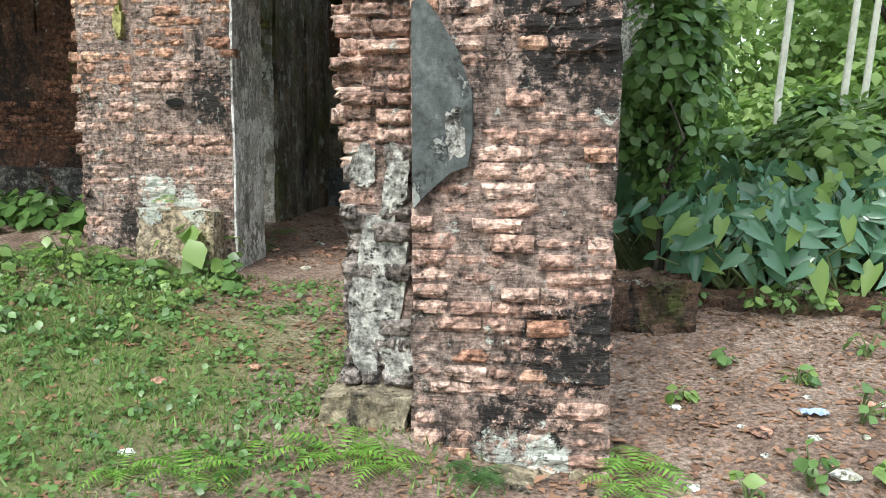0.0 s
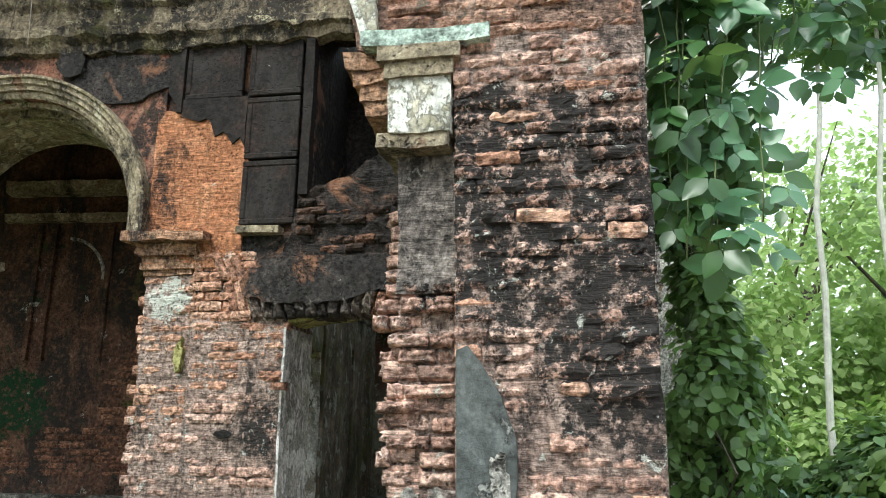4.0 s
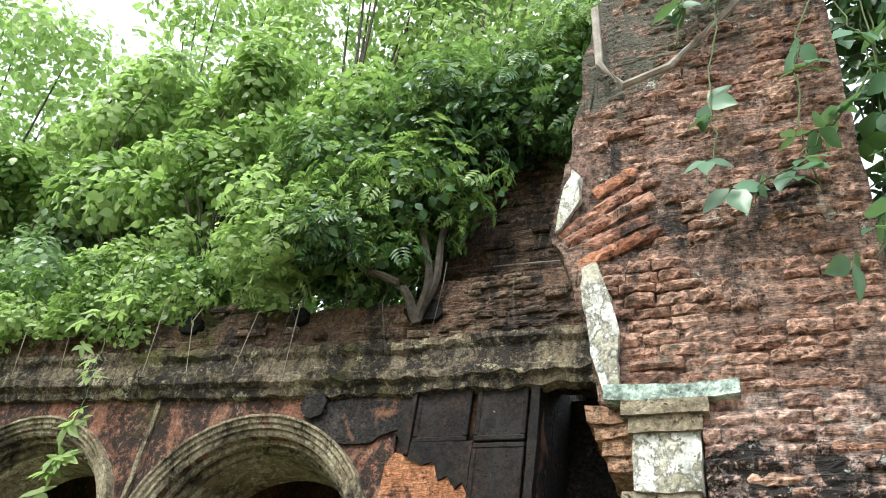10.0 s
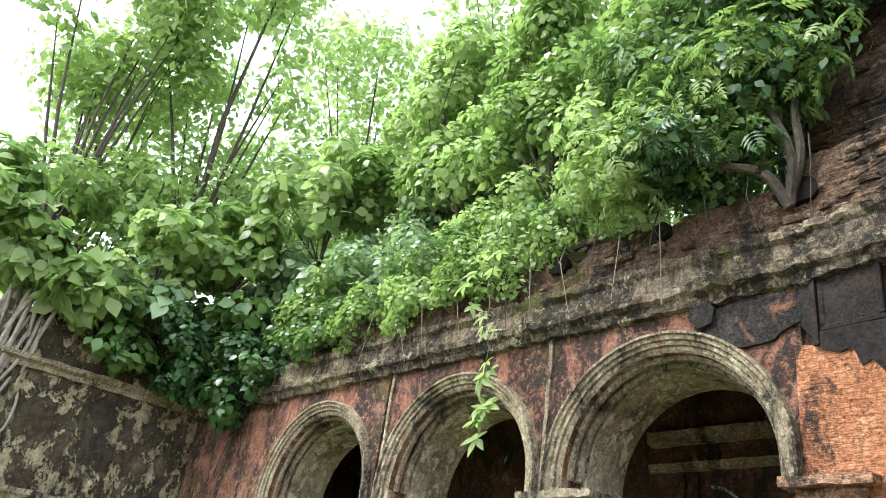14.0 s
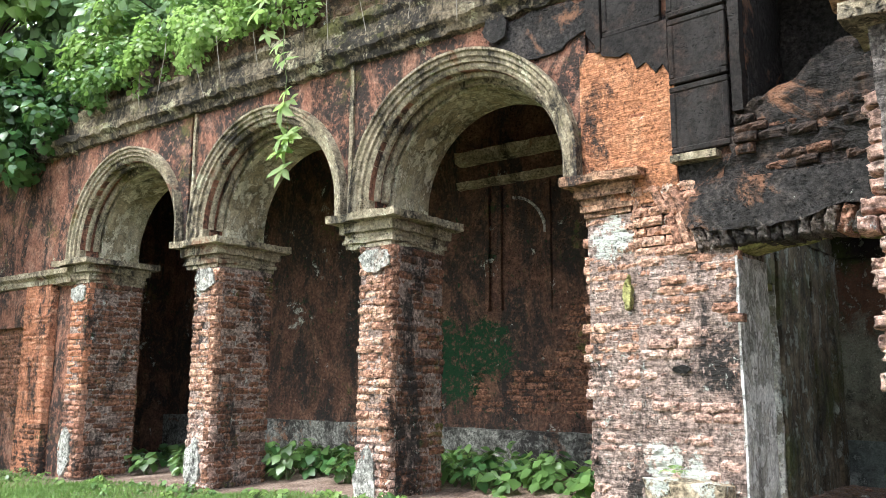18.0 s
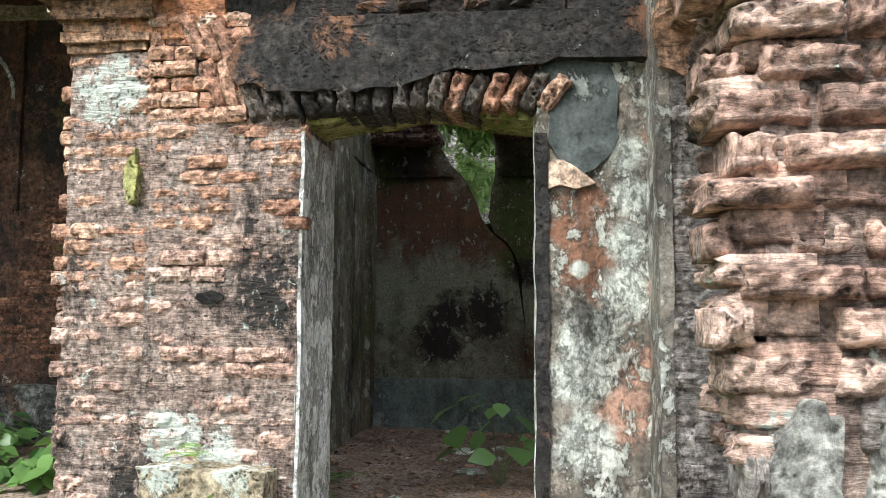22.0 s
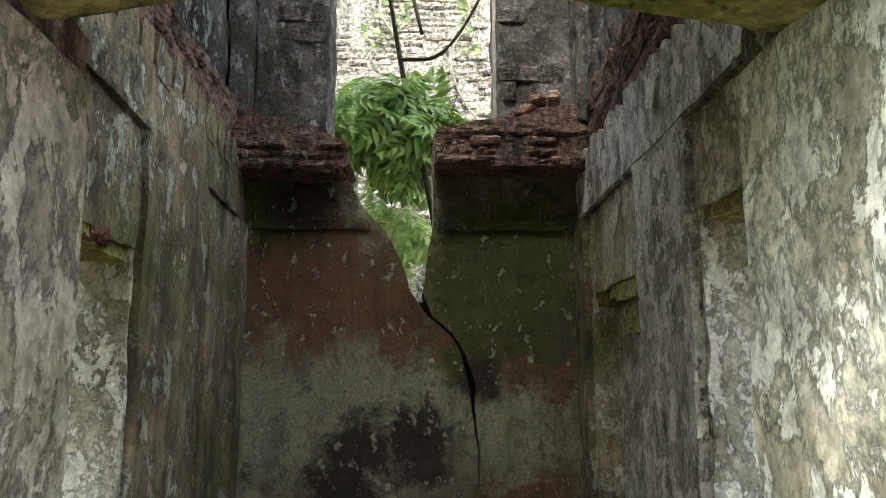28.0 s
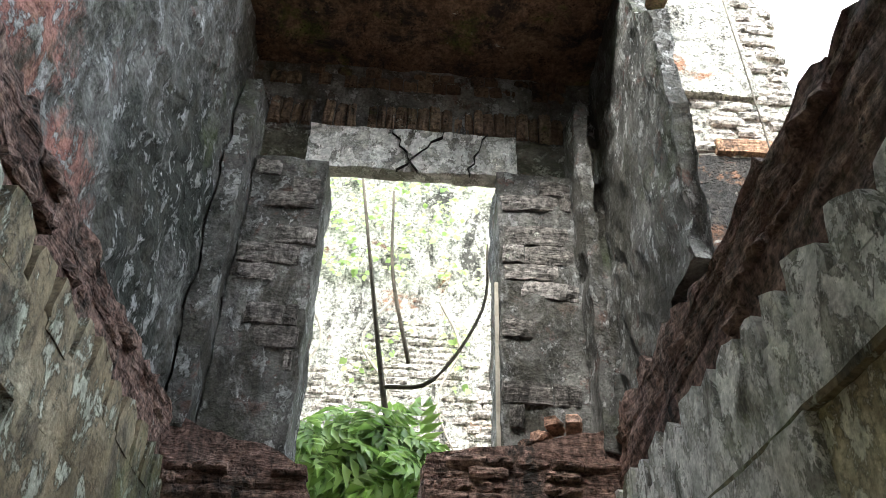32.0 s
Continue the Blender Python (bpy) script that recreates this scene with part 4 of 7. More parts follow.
part("rubble_fill", prism(fill, -0.0, 0.42, 0.045, 5), M_FILL, wall_door, "bulging broken masonry below the shutter hole")
worn_block("upper_masonry", -1.8, -0.42, 0.075, 0.5, 3.3, 5.3, M_BLACK, wall_door, "sooty black plaster", step=0.12)
worn_block("upper_masonry", 0.7, 1.9, 0.03, 0.5, 3.3, 5.3, M_BLACK, wall_door, "sooty black plaster", step=0.12)
worn_block("cornice_masonry", -1.62, 1.9, 0.0, 0.6, 5.24, TOP, M_OVER, wall_door, "mossy brickwork", step=0.08, amp=0.04)
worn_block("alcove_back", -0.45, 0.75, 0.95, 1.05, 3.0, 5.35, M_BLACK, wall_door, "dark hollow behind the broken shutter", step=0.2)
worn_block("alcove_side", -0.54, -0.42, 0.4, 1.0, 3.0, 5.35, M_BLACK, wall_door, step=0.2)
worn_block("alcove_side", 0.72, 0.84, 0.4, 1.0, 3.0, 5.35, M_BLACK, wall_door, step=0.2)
storey = [(-2.05, 5.9), (2.0, 5.9), (2.0, 8.1), (1.4, 8.3), (0.7, 8.2), (0.1, 8.5), (-0.6, 8.55), (-1.1, 8.8), (-1.7, 8.95), (-2.1, 9.0), (-2.15, 8.0), (-2.05, 7.0)]
part("storey_wall", prism(storey, 0.56, 0.9, 0.05, 4), M_OVER, wall_door, "overgrown dark brick wall of a storey above")
lay_joined("brickwork", wall_door, pose(0, 0.0, 0), courses(brng, -1.6, 1.0, 5.6, 6.34, course=0.07, keep=lambda x, z: z < 6.2 + 0.12 * math.sin(x * 5), miss=0.12, proud=0.025), M_OVERJ)
lay_joined("brickwork", wall_door, pose(0, 0.55, 0), courses(brng, -2.05, 1.9, 6.2, 8.85, course=0.075, keep=lambda x, z: z < 8.25 - 0.33 * min(x, 0.4) + 0.06 * math.sin(x * 7), miss=0.1, proud=0.02), M_OVERJ)
part("cornice", cornice(-1.65, 1.9, [(0.05, 5.0), (-0.05, 5.02), (-0.07, 5.1), (-0.12, 5.13), (-0.12, 5.2), (-0.06, 5.24), (-0.05, 5.45), (-0.1, 5.5), (-0.1, 5.58), (0.05, 5.6)], 0.05, 0.045), M_CORN, wall_door, "mossy broken cornice")

# slanting lintel bricks
for k in range(17):
    x = -0.82 + k * 0.095
    lean = 30 * (x + 0.25) / 0.8
    ob = new("brick", (FINE_ORANGE if k in (11, 13, 14, 16) else FINE_DARK)[k % 6])
    ob.parent = wall_door
    ob.matrix_local = pose(x, -0.025 + 0.012 * math.sin(k * 2.3), DZ + 0.1 + 0.03 * math.cos(x * 2) + 0.01 * math.sin(k * 5.1), 0, 90 + lean + 5 * math.sin(k * 3.7), 0) @ Matrix.Diagonal((0.2, 0.3, 0.086, 1))
for k in range(6):
    ob = new("brick", FINE_ORANGE[k % 6])
    ob.parent = wall_door
    ob.matrix_local = pose(-1.16 + 0.085 * (k % 3) + 0.12 * (k // 3), -0.01 + 0.01 * (k % 2), 3.02 - 0.02 * (k % 3) - 0.26 * (k // 3), 0, 62 + 3 * k, 0) @ Matrix.Diagonal((0.26, 0.12, 0.07, 1))
# dark repair patch beside the lintel
part("cement_patch", prism([(0.63, 2.68), (0.64, 2.78), (0.72, 2.83), (0.85, 2.82), (0.97, 2.79), (1.0, 2.68), (1.0, 2.55), (1.01, 2.45), (0.97, 2.36), (0.9, 2.29), (0.85, 2.27), (0.78, 2.32), (0.72, 2.34), (0.67, 2.42), (0.69, 2.55)], 0.001, 0.06, 0.014, 5), M_CEMENT, wall_door, "dark grey cement repair patch")
part("plaster_chip", prism([(0.67, 2.32), (0.74, 2.33), (0.8, 2.3), (0.9, 2.22), (0.84, 2.2), (0.8, 2.19), (0.72, 2.21), (0.67, 2.19)], -0.012, 0.05, 0.006, 2), M_CHIP, wall_door, "pale orange broken plaster edge")
worn_block("arris", DR - 0.012, DR + 0.05, -0.012, 0.1, 0.0, DZ - 0.1, M_BLACK, wall_door, "black plastered door arris", step=0.06, amp=0.01)
worn_block("reveal_plaster", DR - 0.016, DR + 0.02, 0.08, WALL_T, 0.0, DZ - 0.02, M_LICHEN, wall_door, "flaking whitish plaster of the door reveal", step=0.06, amp=0.012)
worn_block("reveal_plaster", DL - 0.01, DL + 0.018, 0.02, WALL_T, 0.0, DZ - 0.05, M_SILVER, wall_door, "grey plaster of the door reveal", step=0.08, amp=0.01)
lay_joined("brickwork", wall_door, pose(0, -0.012, 0), courses(brng, -0.5, 0.7, 3.1, 3.95, course=0.08, keep=lambda x, z: z < 3.52 + 0.42 * (x + 0.45), proud=0.03, miss=0.3), M_FILLJ, 0.14)

# blind louvred shutters over the door
shutter = thing("blind_shutter", "blackened panelled blind shutters, one corner fallen away to orange brick", "shutter", pose(0, 0, 0))


def panel(x0, x1, z0, z1, y, parent):
    p = part("panel", prism([(x0 + 0.045, z0 + 0.045), (x1 - 0.045, z0 + 0.045), (x1 - 0.045, z1 - 0.045), (x0 + 0.045, z1 - 0.045)], y + 0.004, y + 0.06, 0.006, 3), M_SHUT, parent)
    for a, b, c, d in ((x0, x1, z0, z0 + 0.05), (x0, x1, z1 - 0.05, z1), (x0, x0 + 0.05, z0 + 0.052, z1 - 0.052), (x1 - 0.05, x1, z0 + 0.052, z1 - 0.052)):
        bm = bmesh.new()
        box(bm, a, b, y - 0.006, y + 0.05, c, d)
        bmesh.ops.bevel(bm, geom=bm.edges[:], offset=0.008, segments=1, affect="EDGES")
        part("rail", bm, M_SHUT, p)


for z0, z1 in ((3.36, 3.92), (3.94, 4.5), (4.52, 5.22)):
    panel(-1.02, -0.54, z0, z1, -0.004, shutter)
panel(-1.62, -1.08, 4.52, 5.22, -0.004, shutter)
part("panel_remnant", prism([(-1.78, 4.6), (-1.78, 5.24), (-1.66, 5.24), (-1.64, 4.52), (-1.02, 4.52), (-1.02, 4.05), (-1.07, 4.14), (-1.13, 4.08), (-1.22, 4.2), (-1.3, 4.16), (-1.36, 4.34), (-1.46, 4.3), (-1.52, 4.42), (-1.62, 4.36), (-1.7, 4.5)], -0.014, 0.05, 0.006, 3), M_SHUT, shutter, "torn lower edge of the black plaster")
worn_block("post", -1.68, -1.63, -0.03, 0.05, 4.4, 5.26, M_SHUT, shutter, step=0.1, amp=0.006)
worn_block("post", -0.5, -0.42, -0.04, 0.06, 3.6, 5.26, M_SHUT, shutter, step=0.1, amp=0.008)
worn_block("sill", -1.0, -0.63, -0.09, 0.04, 3.27, 3.33, M_STONE, shutter, "mossy sill", step=0.06, amp=0.008)
worn_block("shutter_leaf", 0.72, 0.8, -0.04, 0.1, 3.95, 5.2, M_SHUT, shutter, step=0.1, amp=0.008)

# pier between arcade and door
pier3 = thing("door_pier", "wide brick pier between arch and doorway on a lime concrete block", "pier", kind="structure")
worn_block("core", -1.83, -1.37, 0.044, 0.62, 0.0, 2.95, M_MORTAR, pier3, step=0.09, amp=0.012)
worn_block("wall_over_pier", -1.83, -1.62, 0.06, 0.62, 2.95, TOP, M_WALL, pier3, step=0.1)
worn_block("footing_block", -1.28, -0.66, -0.17, 0.05, 0.2, 0.84, M_FOOT, pier3, "lichen-covered lime concrete block", step=0.06, amp=0.035)
part("moss_tuft", prism(blob_outline(-1.45, 2.28, 0.035, 0.12, 2.3, rough=0.5), -0.01, 0.06, 0.01, 2), M_MOSSY, pier3, "green moss")
hole = lambda x, z: not (abs(x + 1.02) < 0.08 and abs(z - 1.66) < 0.035)
lay_bricks(pier3, pose(0, 0.03, 0), courses(brng, -1.36, -0.58, 0.75, 2.0, keep=hole), PINK_SET)
lay_bricks(pier3, pose(0, 0.03, 0), courses(brng, -1.36, -0.56, 2.0, 2.55, ragged=(0, 0.03)), ORANGE_SET)
lay_bricks(pier3, pose(0, 0.055, 0), courses(brng, -1.86, -1.38, 0.5, 1.72, ragged=(0.035, 0)), PINK_SET)
lay_bricks(pier3, pose(0, 0.055, 0), courses(brng, -1.87, -1.38, 1.72, 2.95, ragged=(0.05, 0)), ORANGE_SET)
lay_joined("brickwork", pier3, pose(0, 0.03, 0), courses(brng, -1.85, -0.9, 3.0, 4.5, course=0.062, length=(0.1, 0.2), keep=lambda x, z: x < -0.98 + 0.04 * math.sin(z * 17) + 0.03 * math.sin(z * 41) and z < 4.3 + 0.1 * math.sin(x * 19) + 0.3 * (-1.3 - x), proud=0.006), M_BRICK_OJ)
worn_block("bare_brick_bed", -1.86, -0.985, 0.006, 0.1, 3.0, 4.42, M_BARE, pier3, "bare orange masonry", step=0.07, amp=0.008)
lay_bricks(pier3, pose(0, 0.02, 0), courses(brng, -1.4, -0.85, 2.55, 3.12, length=(0.1, 0.2)), ORANGE_SET)

# grey pier that stands proud at the corner
grey = thing("corner_pier", "grey weathered brick pier with two put-log holes", "pier", kind="structure")
worn_block("core", 1.17, 1.88, -0.286, 0.65, 0.0, 2.66, M_GREYM, grey, step=0.08, amp=0.012)
worn_block("edge_strip", 1.14, 1.2, -0.31, 0.03, 0.0, 3.3, M_JAMB, grey, "plastered edge strip", step=0.06, amp=0.01)
worn_block("springer", 1.15, 1.9, -0.36, 0.65, 2.66, 3.1, M_RUST, grey, "broken springing of a fallen arch", step=0.07, amp=0.05)
worn_block("springer_lip", 1.2, 2.04, -0.46, 0.5, 2.84, 2.95, M_RUST, grey, "broken brick lip", step=0.07, amp=0.05, seed=3)
worn_block("upper_stub", 1.2, 1.75, -0.3, 0.65, 3.1, 5.0, M_BLACK, grey, "sooty masonry stub", step=0.1, amp=0.05)
part("plaster_skin", prism([(1.18, 2.66), (1.88, 2.66), (1.86, 2.4), (1.7, 2.32), (1.58, 2.44), (1.5, 2.5), (1.42, 2.42), (1.35, 2.4), (1.26, 2.48), (1.18, 2.45)], -0.306, -0.25, 0.012, 4), M_GREYM, grey, "remaining grey plaster skin")
putlog = lambda x, z: not ((abs(x - 1.53) < 0.075 and abs(z - 2.29) < 0.05) or (abs(x - 1.52) < 0.075 and abs(z - 1.38) < 0.085))
lay_bricks(grey, pose(0, -0.28, 0), courses(brng, 1.19, 1.88, 0.3, 2.5, keep=putlog, ragged=(0, 0.02)), GREY_SET)
# holes are flat near-black patches on the face, their depth shade painted
part("brick_hole_shade", prism(blob_outline(-1.02, 1.66, 0.075, 0.03, 3.0), -0.008, 0.05, 0.004, 2), M_HOLE_SHADE, pier3, "near-black patch for the shade in a lost brick's hole")
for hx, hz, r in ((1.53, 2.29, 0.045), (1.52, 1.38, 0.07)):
    part("putlog_shade", prism(blob_outline(hx, hz, r * 0.9, r * 1.05, hx * 3, rough=0.25), -0.308, -0.28, 0.004, 2), M_HOLE_SHADE, grey, "near-black patch for the shade in a put-log hole")

# near pier, leaning a little
LEAN = Matrix.Shear("XY", 4, (0.0, 0.0))
LEAN[0][2] = -0.018
LEAN[0][3] = 0.028
# place and size of the pier: its seam at x = 1.27, its face at y = -2.6
SITE = Matrix(((1.11, 0, 0, -0.381), (0, 1.1, 0, 0.183), (0, 0, 1.139, -0.211), (0, 0, 0, 1)))
on_site = lambda path: [tuple(SITE @ Vector(q)) for q in path]
npier = thing("portico_pier", "tall eroded brick pier of a fallen portico with a capital", "pier", SITE, kind="structure")
FRONT = -2.53


def leaning(ob):
    ob.matrix_local = LEAN
    return ob


leaning(worn_block("core", 1.48, 2.26, FRONT + 0.026, -2.15, 0.0, 3.27, M_MORTAR, npier, step=0.08, amp=0.012))
leaning(worn_block("core", 1.48, 2.26, FRONT + 0.026, -2.15, 3.27, 6.2, M_UPM, npier, step=0.08, amp=0.012))
leaning(worn_block("pilaster_core", 1.22, 1.49, FRONT + 0.14, -2.17, 0.0, 3.0, M_MORTAR, npier, step=0.08, amp=0.015))
stub = [(1.62, 3.25), (1.08, 3.25), (1.06, 3.5), (0.97, 3.8), (0.88, 4.08), (0.79, 4.25), (0.8, 4.36), (0.86, 4.55), (0.88, 4.8), (0.93, 5.1), (0.92, 5.5), (1.0, 6.1), (1.2, 6.4), (1.62, 6.5)]
part("arch_stub", prism([(x - 0.06, z) for x, z in stub], FRONT + 0.03, -2.15, 0.03, 3), M_UPM, npier, "springing of the fallen arch")
part("intrados_plaster", prism([(1.05, 3.3), (1.12, 3.32), (1.12, 3.6), (1.06, 3.85), (1.0, 3.98), (0.93, 3.95), (0.95, 3.75), (0.99, 3.55)], FRONT - 0.01, -2.17, 0.02, 3), M_LICHEN, npier, "pale plaster left on the arch")
part("intrados_plaster", prism([(0.78, 4.24), (0.84, 4.3), (0.9, 4.42), (0.9, 4.58), (0.85, 4.62), (0.8, 4.45)], FRONT - 0.01, -2.2, 0.02, 3), M_LICHEN, npier, "pale lichened plaster edge")
# capital
CAPITAL = [(1.06, 1.62, 0.0, 3.24, 3.31, M_TEAL, "pale green lichened slab"), (1.14, 1.5, 0.0, 3.17, 3.24, M_STONE, "yellowish moulding"), (1.17, 1.47, 0.02, 3.1, 3.17, M_STONE, "yellowish moulding"), (1.19, 1.46, 0.04, 2.86, 3.1, M_LICHEN, "whitewashed block"), (1.14, 1.45, 0.05, 2.8, 2.86, M_STONE, "broken moulding")]
for x0, x1, dy, z0, z1, mat, lab in CAPITAL:
    worn_block("capital_course", x0, x1, FRONT - 0.04 + dy, -2.16, z0, z1, mat, npier, lab, step=0.045, amp=0.012)
for x0, z0, z1 in ((0.97, 3.17, 3.25), (1.0, 3.1, 3.165), (1.04, 3.03, 3.095), (1.07, 2.96, 3.025)):
    worn_block("corbel_course", x0, 1.19, FRONT + 0.02 + 0.3 * (x0 - 0.97), -2.18, z0, z1, M_RUST, npier, "broken ochre corbel course", step=0.035, amp=0.022, seed=z0)
# cement patch and old plaster
leaning(part("cement_patch", prism([(1.487, 1.95), (1.53, 1.97), (1.58, 1.91), (1.66, 1.78), (1.715, 1.62), (1.72, 1.48), (1.70, 1.36), (1.64, 1.34), (1.56, 1.27), (1.49, 1.2)], FRONT - 0.012, FRONT + 0.05, 0.005, 3), M_CEMENT, npier, "dark grey cement patch"))
leaning(part("cement_scuff", prism(blob_outline(1.645, 1.47, 0.04, 0.1, 4.4, rough=0.6), FRONT - 0.0135, FRONT + 0.05, 0.003, 2), M_FLAKE, npier, "pale scuffed cement"))
worn_block("pilaster_base", 1.14, 1.49, FRONT + 0.0, -2.16, 0.2, 0.47, M_STONE, npier, "broken lichened foot of the pilaster", step=0.04, amp=0.035)
lay_bricks(npier, LEAN @ pose(0, FRONT + 0.135, 0), courses(brng, 1.19, 1.48, 0.47, 1.45, course=0.08, length=(0.08, 0.22), gap=0.01, ragged=(0.03, 0), proud=0.018, miss=0.05), FINE_GREY, 0.14)
lay_bricks(npier, LEAN @ pose(1.21, 0, 0, 0, 0, -90), courses(brng, 2.16, 2.4, 0.47, 1.2, course=0.08, length=(0.08, 0.22), gap=0.01, proud=0.018, miss=0.05), FINE_GREY, 0.14)
for cx, cz, rx, rz, k in ((1.36, 1.0, 0.1, 0.24, 1), (1.29, 0.72, 0.09, 0.2, 2), (1.4, 1.3, 0.06, 0.12, 3), (1.4, 0.6, 0.07, 0.12, 4), (1.26, 1.36, 0.05, 0.08, 5)):
    leaning(part("plaster_remnant", prism(blob_outline(cx, cz, rx, rz, k * 2.7, 30, 0.5), FRONT + 0.112, FRONT + 0.2, 0.02, 4), M_FLAKE, npier, "flaking grey-white plaster"))
leaning(worn_block("pilaster_plaster", 1.21, 1.475, FRONT + 0.11, -2.18, 2.2, 2.8, M_GREYM, npier, "black and white stained plaster", step=0.05, amp=0.015))
worn_block("plinth", 1.0, 2.3, FRONT - 0.2, -1.8, -0.05, 0.2, M_STONE, npier, "broken lichened plinth", step=0.07, amp=0.06)
off_patch = lambda x, z: not (x < 1.49 + 0.24 * max(0.0, 1 - ((z - 1.56) / 0.4) ** 2) and 1.2 < z < 1.95)
lay_bricks(npier, LEAN @ pose(0, FRONT + 0.03, 0), courses(brng, 1.49, 2.27, 0.15, 3.25, course=0.066, length=(0.11, 0.24), keep=off_patch, ragged=(0, 0.015), proud=0.012), PINK_SET * 8 + ORANGE_SET)
lay_bricks(npier, LEAN @ pose(0, FRONT + 0.13, 0), courses(brng, 1.17, 1.48, 1.45, 2.3, course=0.066, length=(0.09, 0.2), gap=0.012, ragged=(0.05, 0), proud=0.016, miss=0.06), FINE_PINK, 0.14)
lay_bricks(npier, LEAN @ pose(1.2, 0, 0, 0, 0, -90), courses(brng, 2.16, 2.4, 1.2, 2.6, course=0.066, length=(0.09, 0.2), gap=0.012, ragged=(0.03, 0.0), proud=0.02, miss=0.08), FINE_PINK, 0.14)
stub_x = lambda z: np.interp(z, [3.25, 3.8, 4.25, 4.55, 5.1, 6.4], [1.1, 1.0, 0.83, 0.9, 0.95, 1.2])
arch_c = (-0.9, 3.3)
fan = lambda x, z: math.hypot(x - arch_c[0], z - arch_c[1]) < 2.42 and 19 < math.degrees(math.atan2(z - arch_c[1], x - arch_c[0])) < 33
plain_up = lambda x, z: x > stub_x(z) + 0.06 and not fan(x, z)
lay_bricks(npier, LEAN @ pose(0, FRONT + 0.03, 0), courses(brng, 0.85, 2.27, 3.27, 6.2, course=0.066, length=(0.11, 0.24), keep=plain_up, proud=0.012), UPPER_SET)
rows = []
for ring in range(2):
    for k in range(16):
        a = radians(1 + k * 2.55)
        r = 2.03 + 0.27 * ring + 0.03 * brng.normal()
        x, z = arch_c[0] + r * math.cos(a), arch_c[1] + r * math.sin(a)
        if x > stub_x(z) - 0.02 and fan(x, z):
            rows.append((x, z, 0.25, 0.07, brng.normal(0, 0.012), -math.degrees(a)))
lay_joined("voussoirs", npier, pose(0, FRONT + 0.024, 0), rows[::4], M_BRICK_OJ, label="slanting orange arch bricks", kind="")
lay_joined("voussoirs", npier, pose(0, FRONT + 0.03, 0), [r for k, r in enumerate(rows) if k % 4], M_BRICK_J, label="slanting reddish arch bricks", kind="")

# ---- arcade, turned a little towards the court
ARC = pose(-1.8, 0, 0, 0, 0, 4.5)
ZS, BAND = 3.3, 5.1
PIERS = (-2.68, -5.48, -8.41)
PW, PD = 0.46, 0.94
arcade = thing("wall_arcade", "arcade wall with moulded round arches, mouldy red plaster", "arcade", ARC, kind="structure")
R_IN, ZC = 1.15, 3.45
RING = [(0.0, 0.12), (0.0, 0.02), (0.025, 0.0), (0.06, 0.0), (0.065, -0.03), (0.1, -0.035), (0.115, -0.06), (0.155, -0.065), (0.165, -0.09), (0.19, -0.09), (0.2, 0.04)]
RIBS = ([(0.0, 0.1), (-0.045, 0.11), (-0.05, 0.15), (-0.02, 0.17), (0.0, 0.18)], [(0.0, 0.22), (-0.07, 0.23), (-0.08, 0.27), (-0.05, 0.3), (0.0, 0.31)])
for c in (-1.4, -4.2, -7.1):
    bm = bmesh.new()
    arch_web(bm, c - R_IN, c + R_IN, ZC, BAND, 0.02, 0.32, 40)
    for x0, x1 in ((c - 1.42, c - R_IN), (c + R_IN, c + 1.4)):
        box(bm, x0, x1, 0.02, 0.32, ZS - 0.01, BAND)
    part("spandrel_wall", bm, M_WALL, arcade)
    bm = bmesh.new()
    arch_web(bm, c - R_IN + 0.09, c + R_IN - 0.09, ZC, BAND, 0.322, PD, 40)
    for x0, x1 in ((c - 1.42, c - R_IN + 0.09), (c + R_IN - 0.09, c + 1.4)):
        box(bm, x0, x1, 0.322, PD, ZS - 0.01, BAND)
    part("inner_arch", bm, M_SOFFIT, arcade, "pale stained plaster of the arch soffit")
    part("archivolt", arch_ring(c, ZC, R_IN, RING, 48), M_STONE, arcade, "grey moulded archivolt with flaking lichen")
    for sgn in (-1, 1):
        foot = part("archivolt_foot", cornice(ZS - 0.01, ZC, [(y, o) for o, y in RING], 0.05, 0.004), M_STONE, arcade, "straight foot of the archivolt")
        foot.matrix_local = Matrix(((0, 0, sgn, c + sgn * R_IN), (0, 1, 0, 0), (1, 0, 0, 0), (0, 0, 0, 1)))
    for rib in RIBS:
        part("soffit_rib", arch_ring(c, ZC, R_IN, rib, 40), M_STONE, arcade, "moulded rib on the arch soffit")
for x in (-2.8, -5.58):
    worn_block("spandrel_strip", x - 0.025, x + 0.025, -0.015, 0.03, ZS, BAND - 0.05, M_STONE, arcade, "thin plaster strip between arches", step=0.06, amp=0.006)
part("cornice", cornice(-11.6, 0.15, [(0.05, 4.98), (-0.05, 5.0), (-0.07, 5.08), (-0.14, 5.12), (-0.15, 5.2), (-0.07, 5.24), (-0.05, 5.42), (-0.1, 5.47), (-0.1, 5.55), (0.05, 5.57)], 0.06, 0.045), M_CORN, arcade, "mossy broken cornice")
worn_block("parapet", -11.6, 0.15, 0.0, 0.6, 5.1, 6.05, M_OVER, arcade, "mossy broken brick parapet", step=0.1, amp=0.06)
lay_joined("brickwork", arcade, pose(0, 0.0, 0), courses(brng, -4.5, 0.2, 5.56, 6.2, keep=lambda x, z: z < 6.0 + 0.2 * math.sin(x * 2.1) and not (abs(x + 1.36) < 0.1 and abs(z - 5.9) < 0.1), miss=0.12, proud=0.03), M_OVERJ)
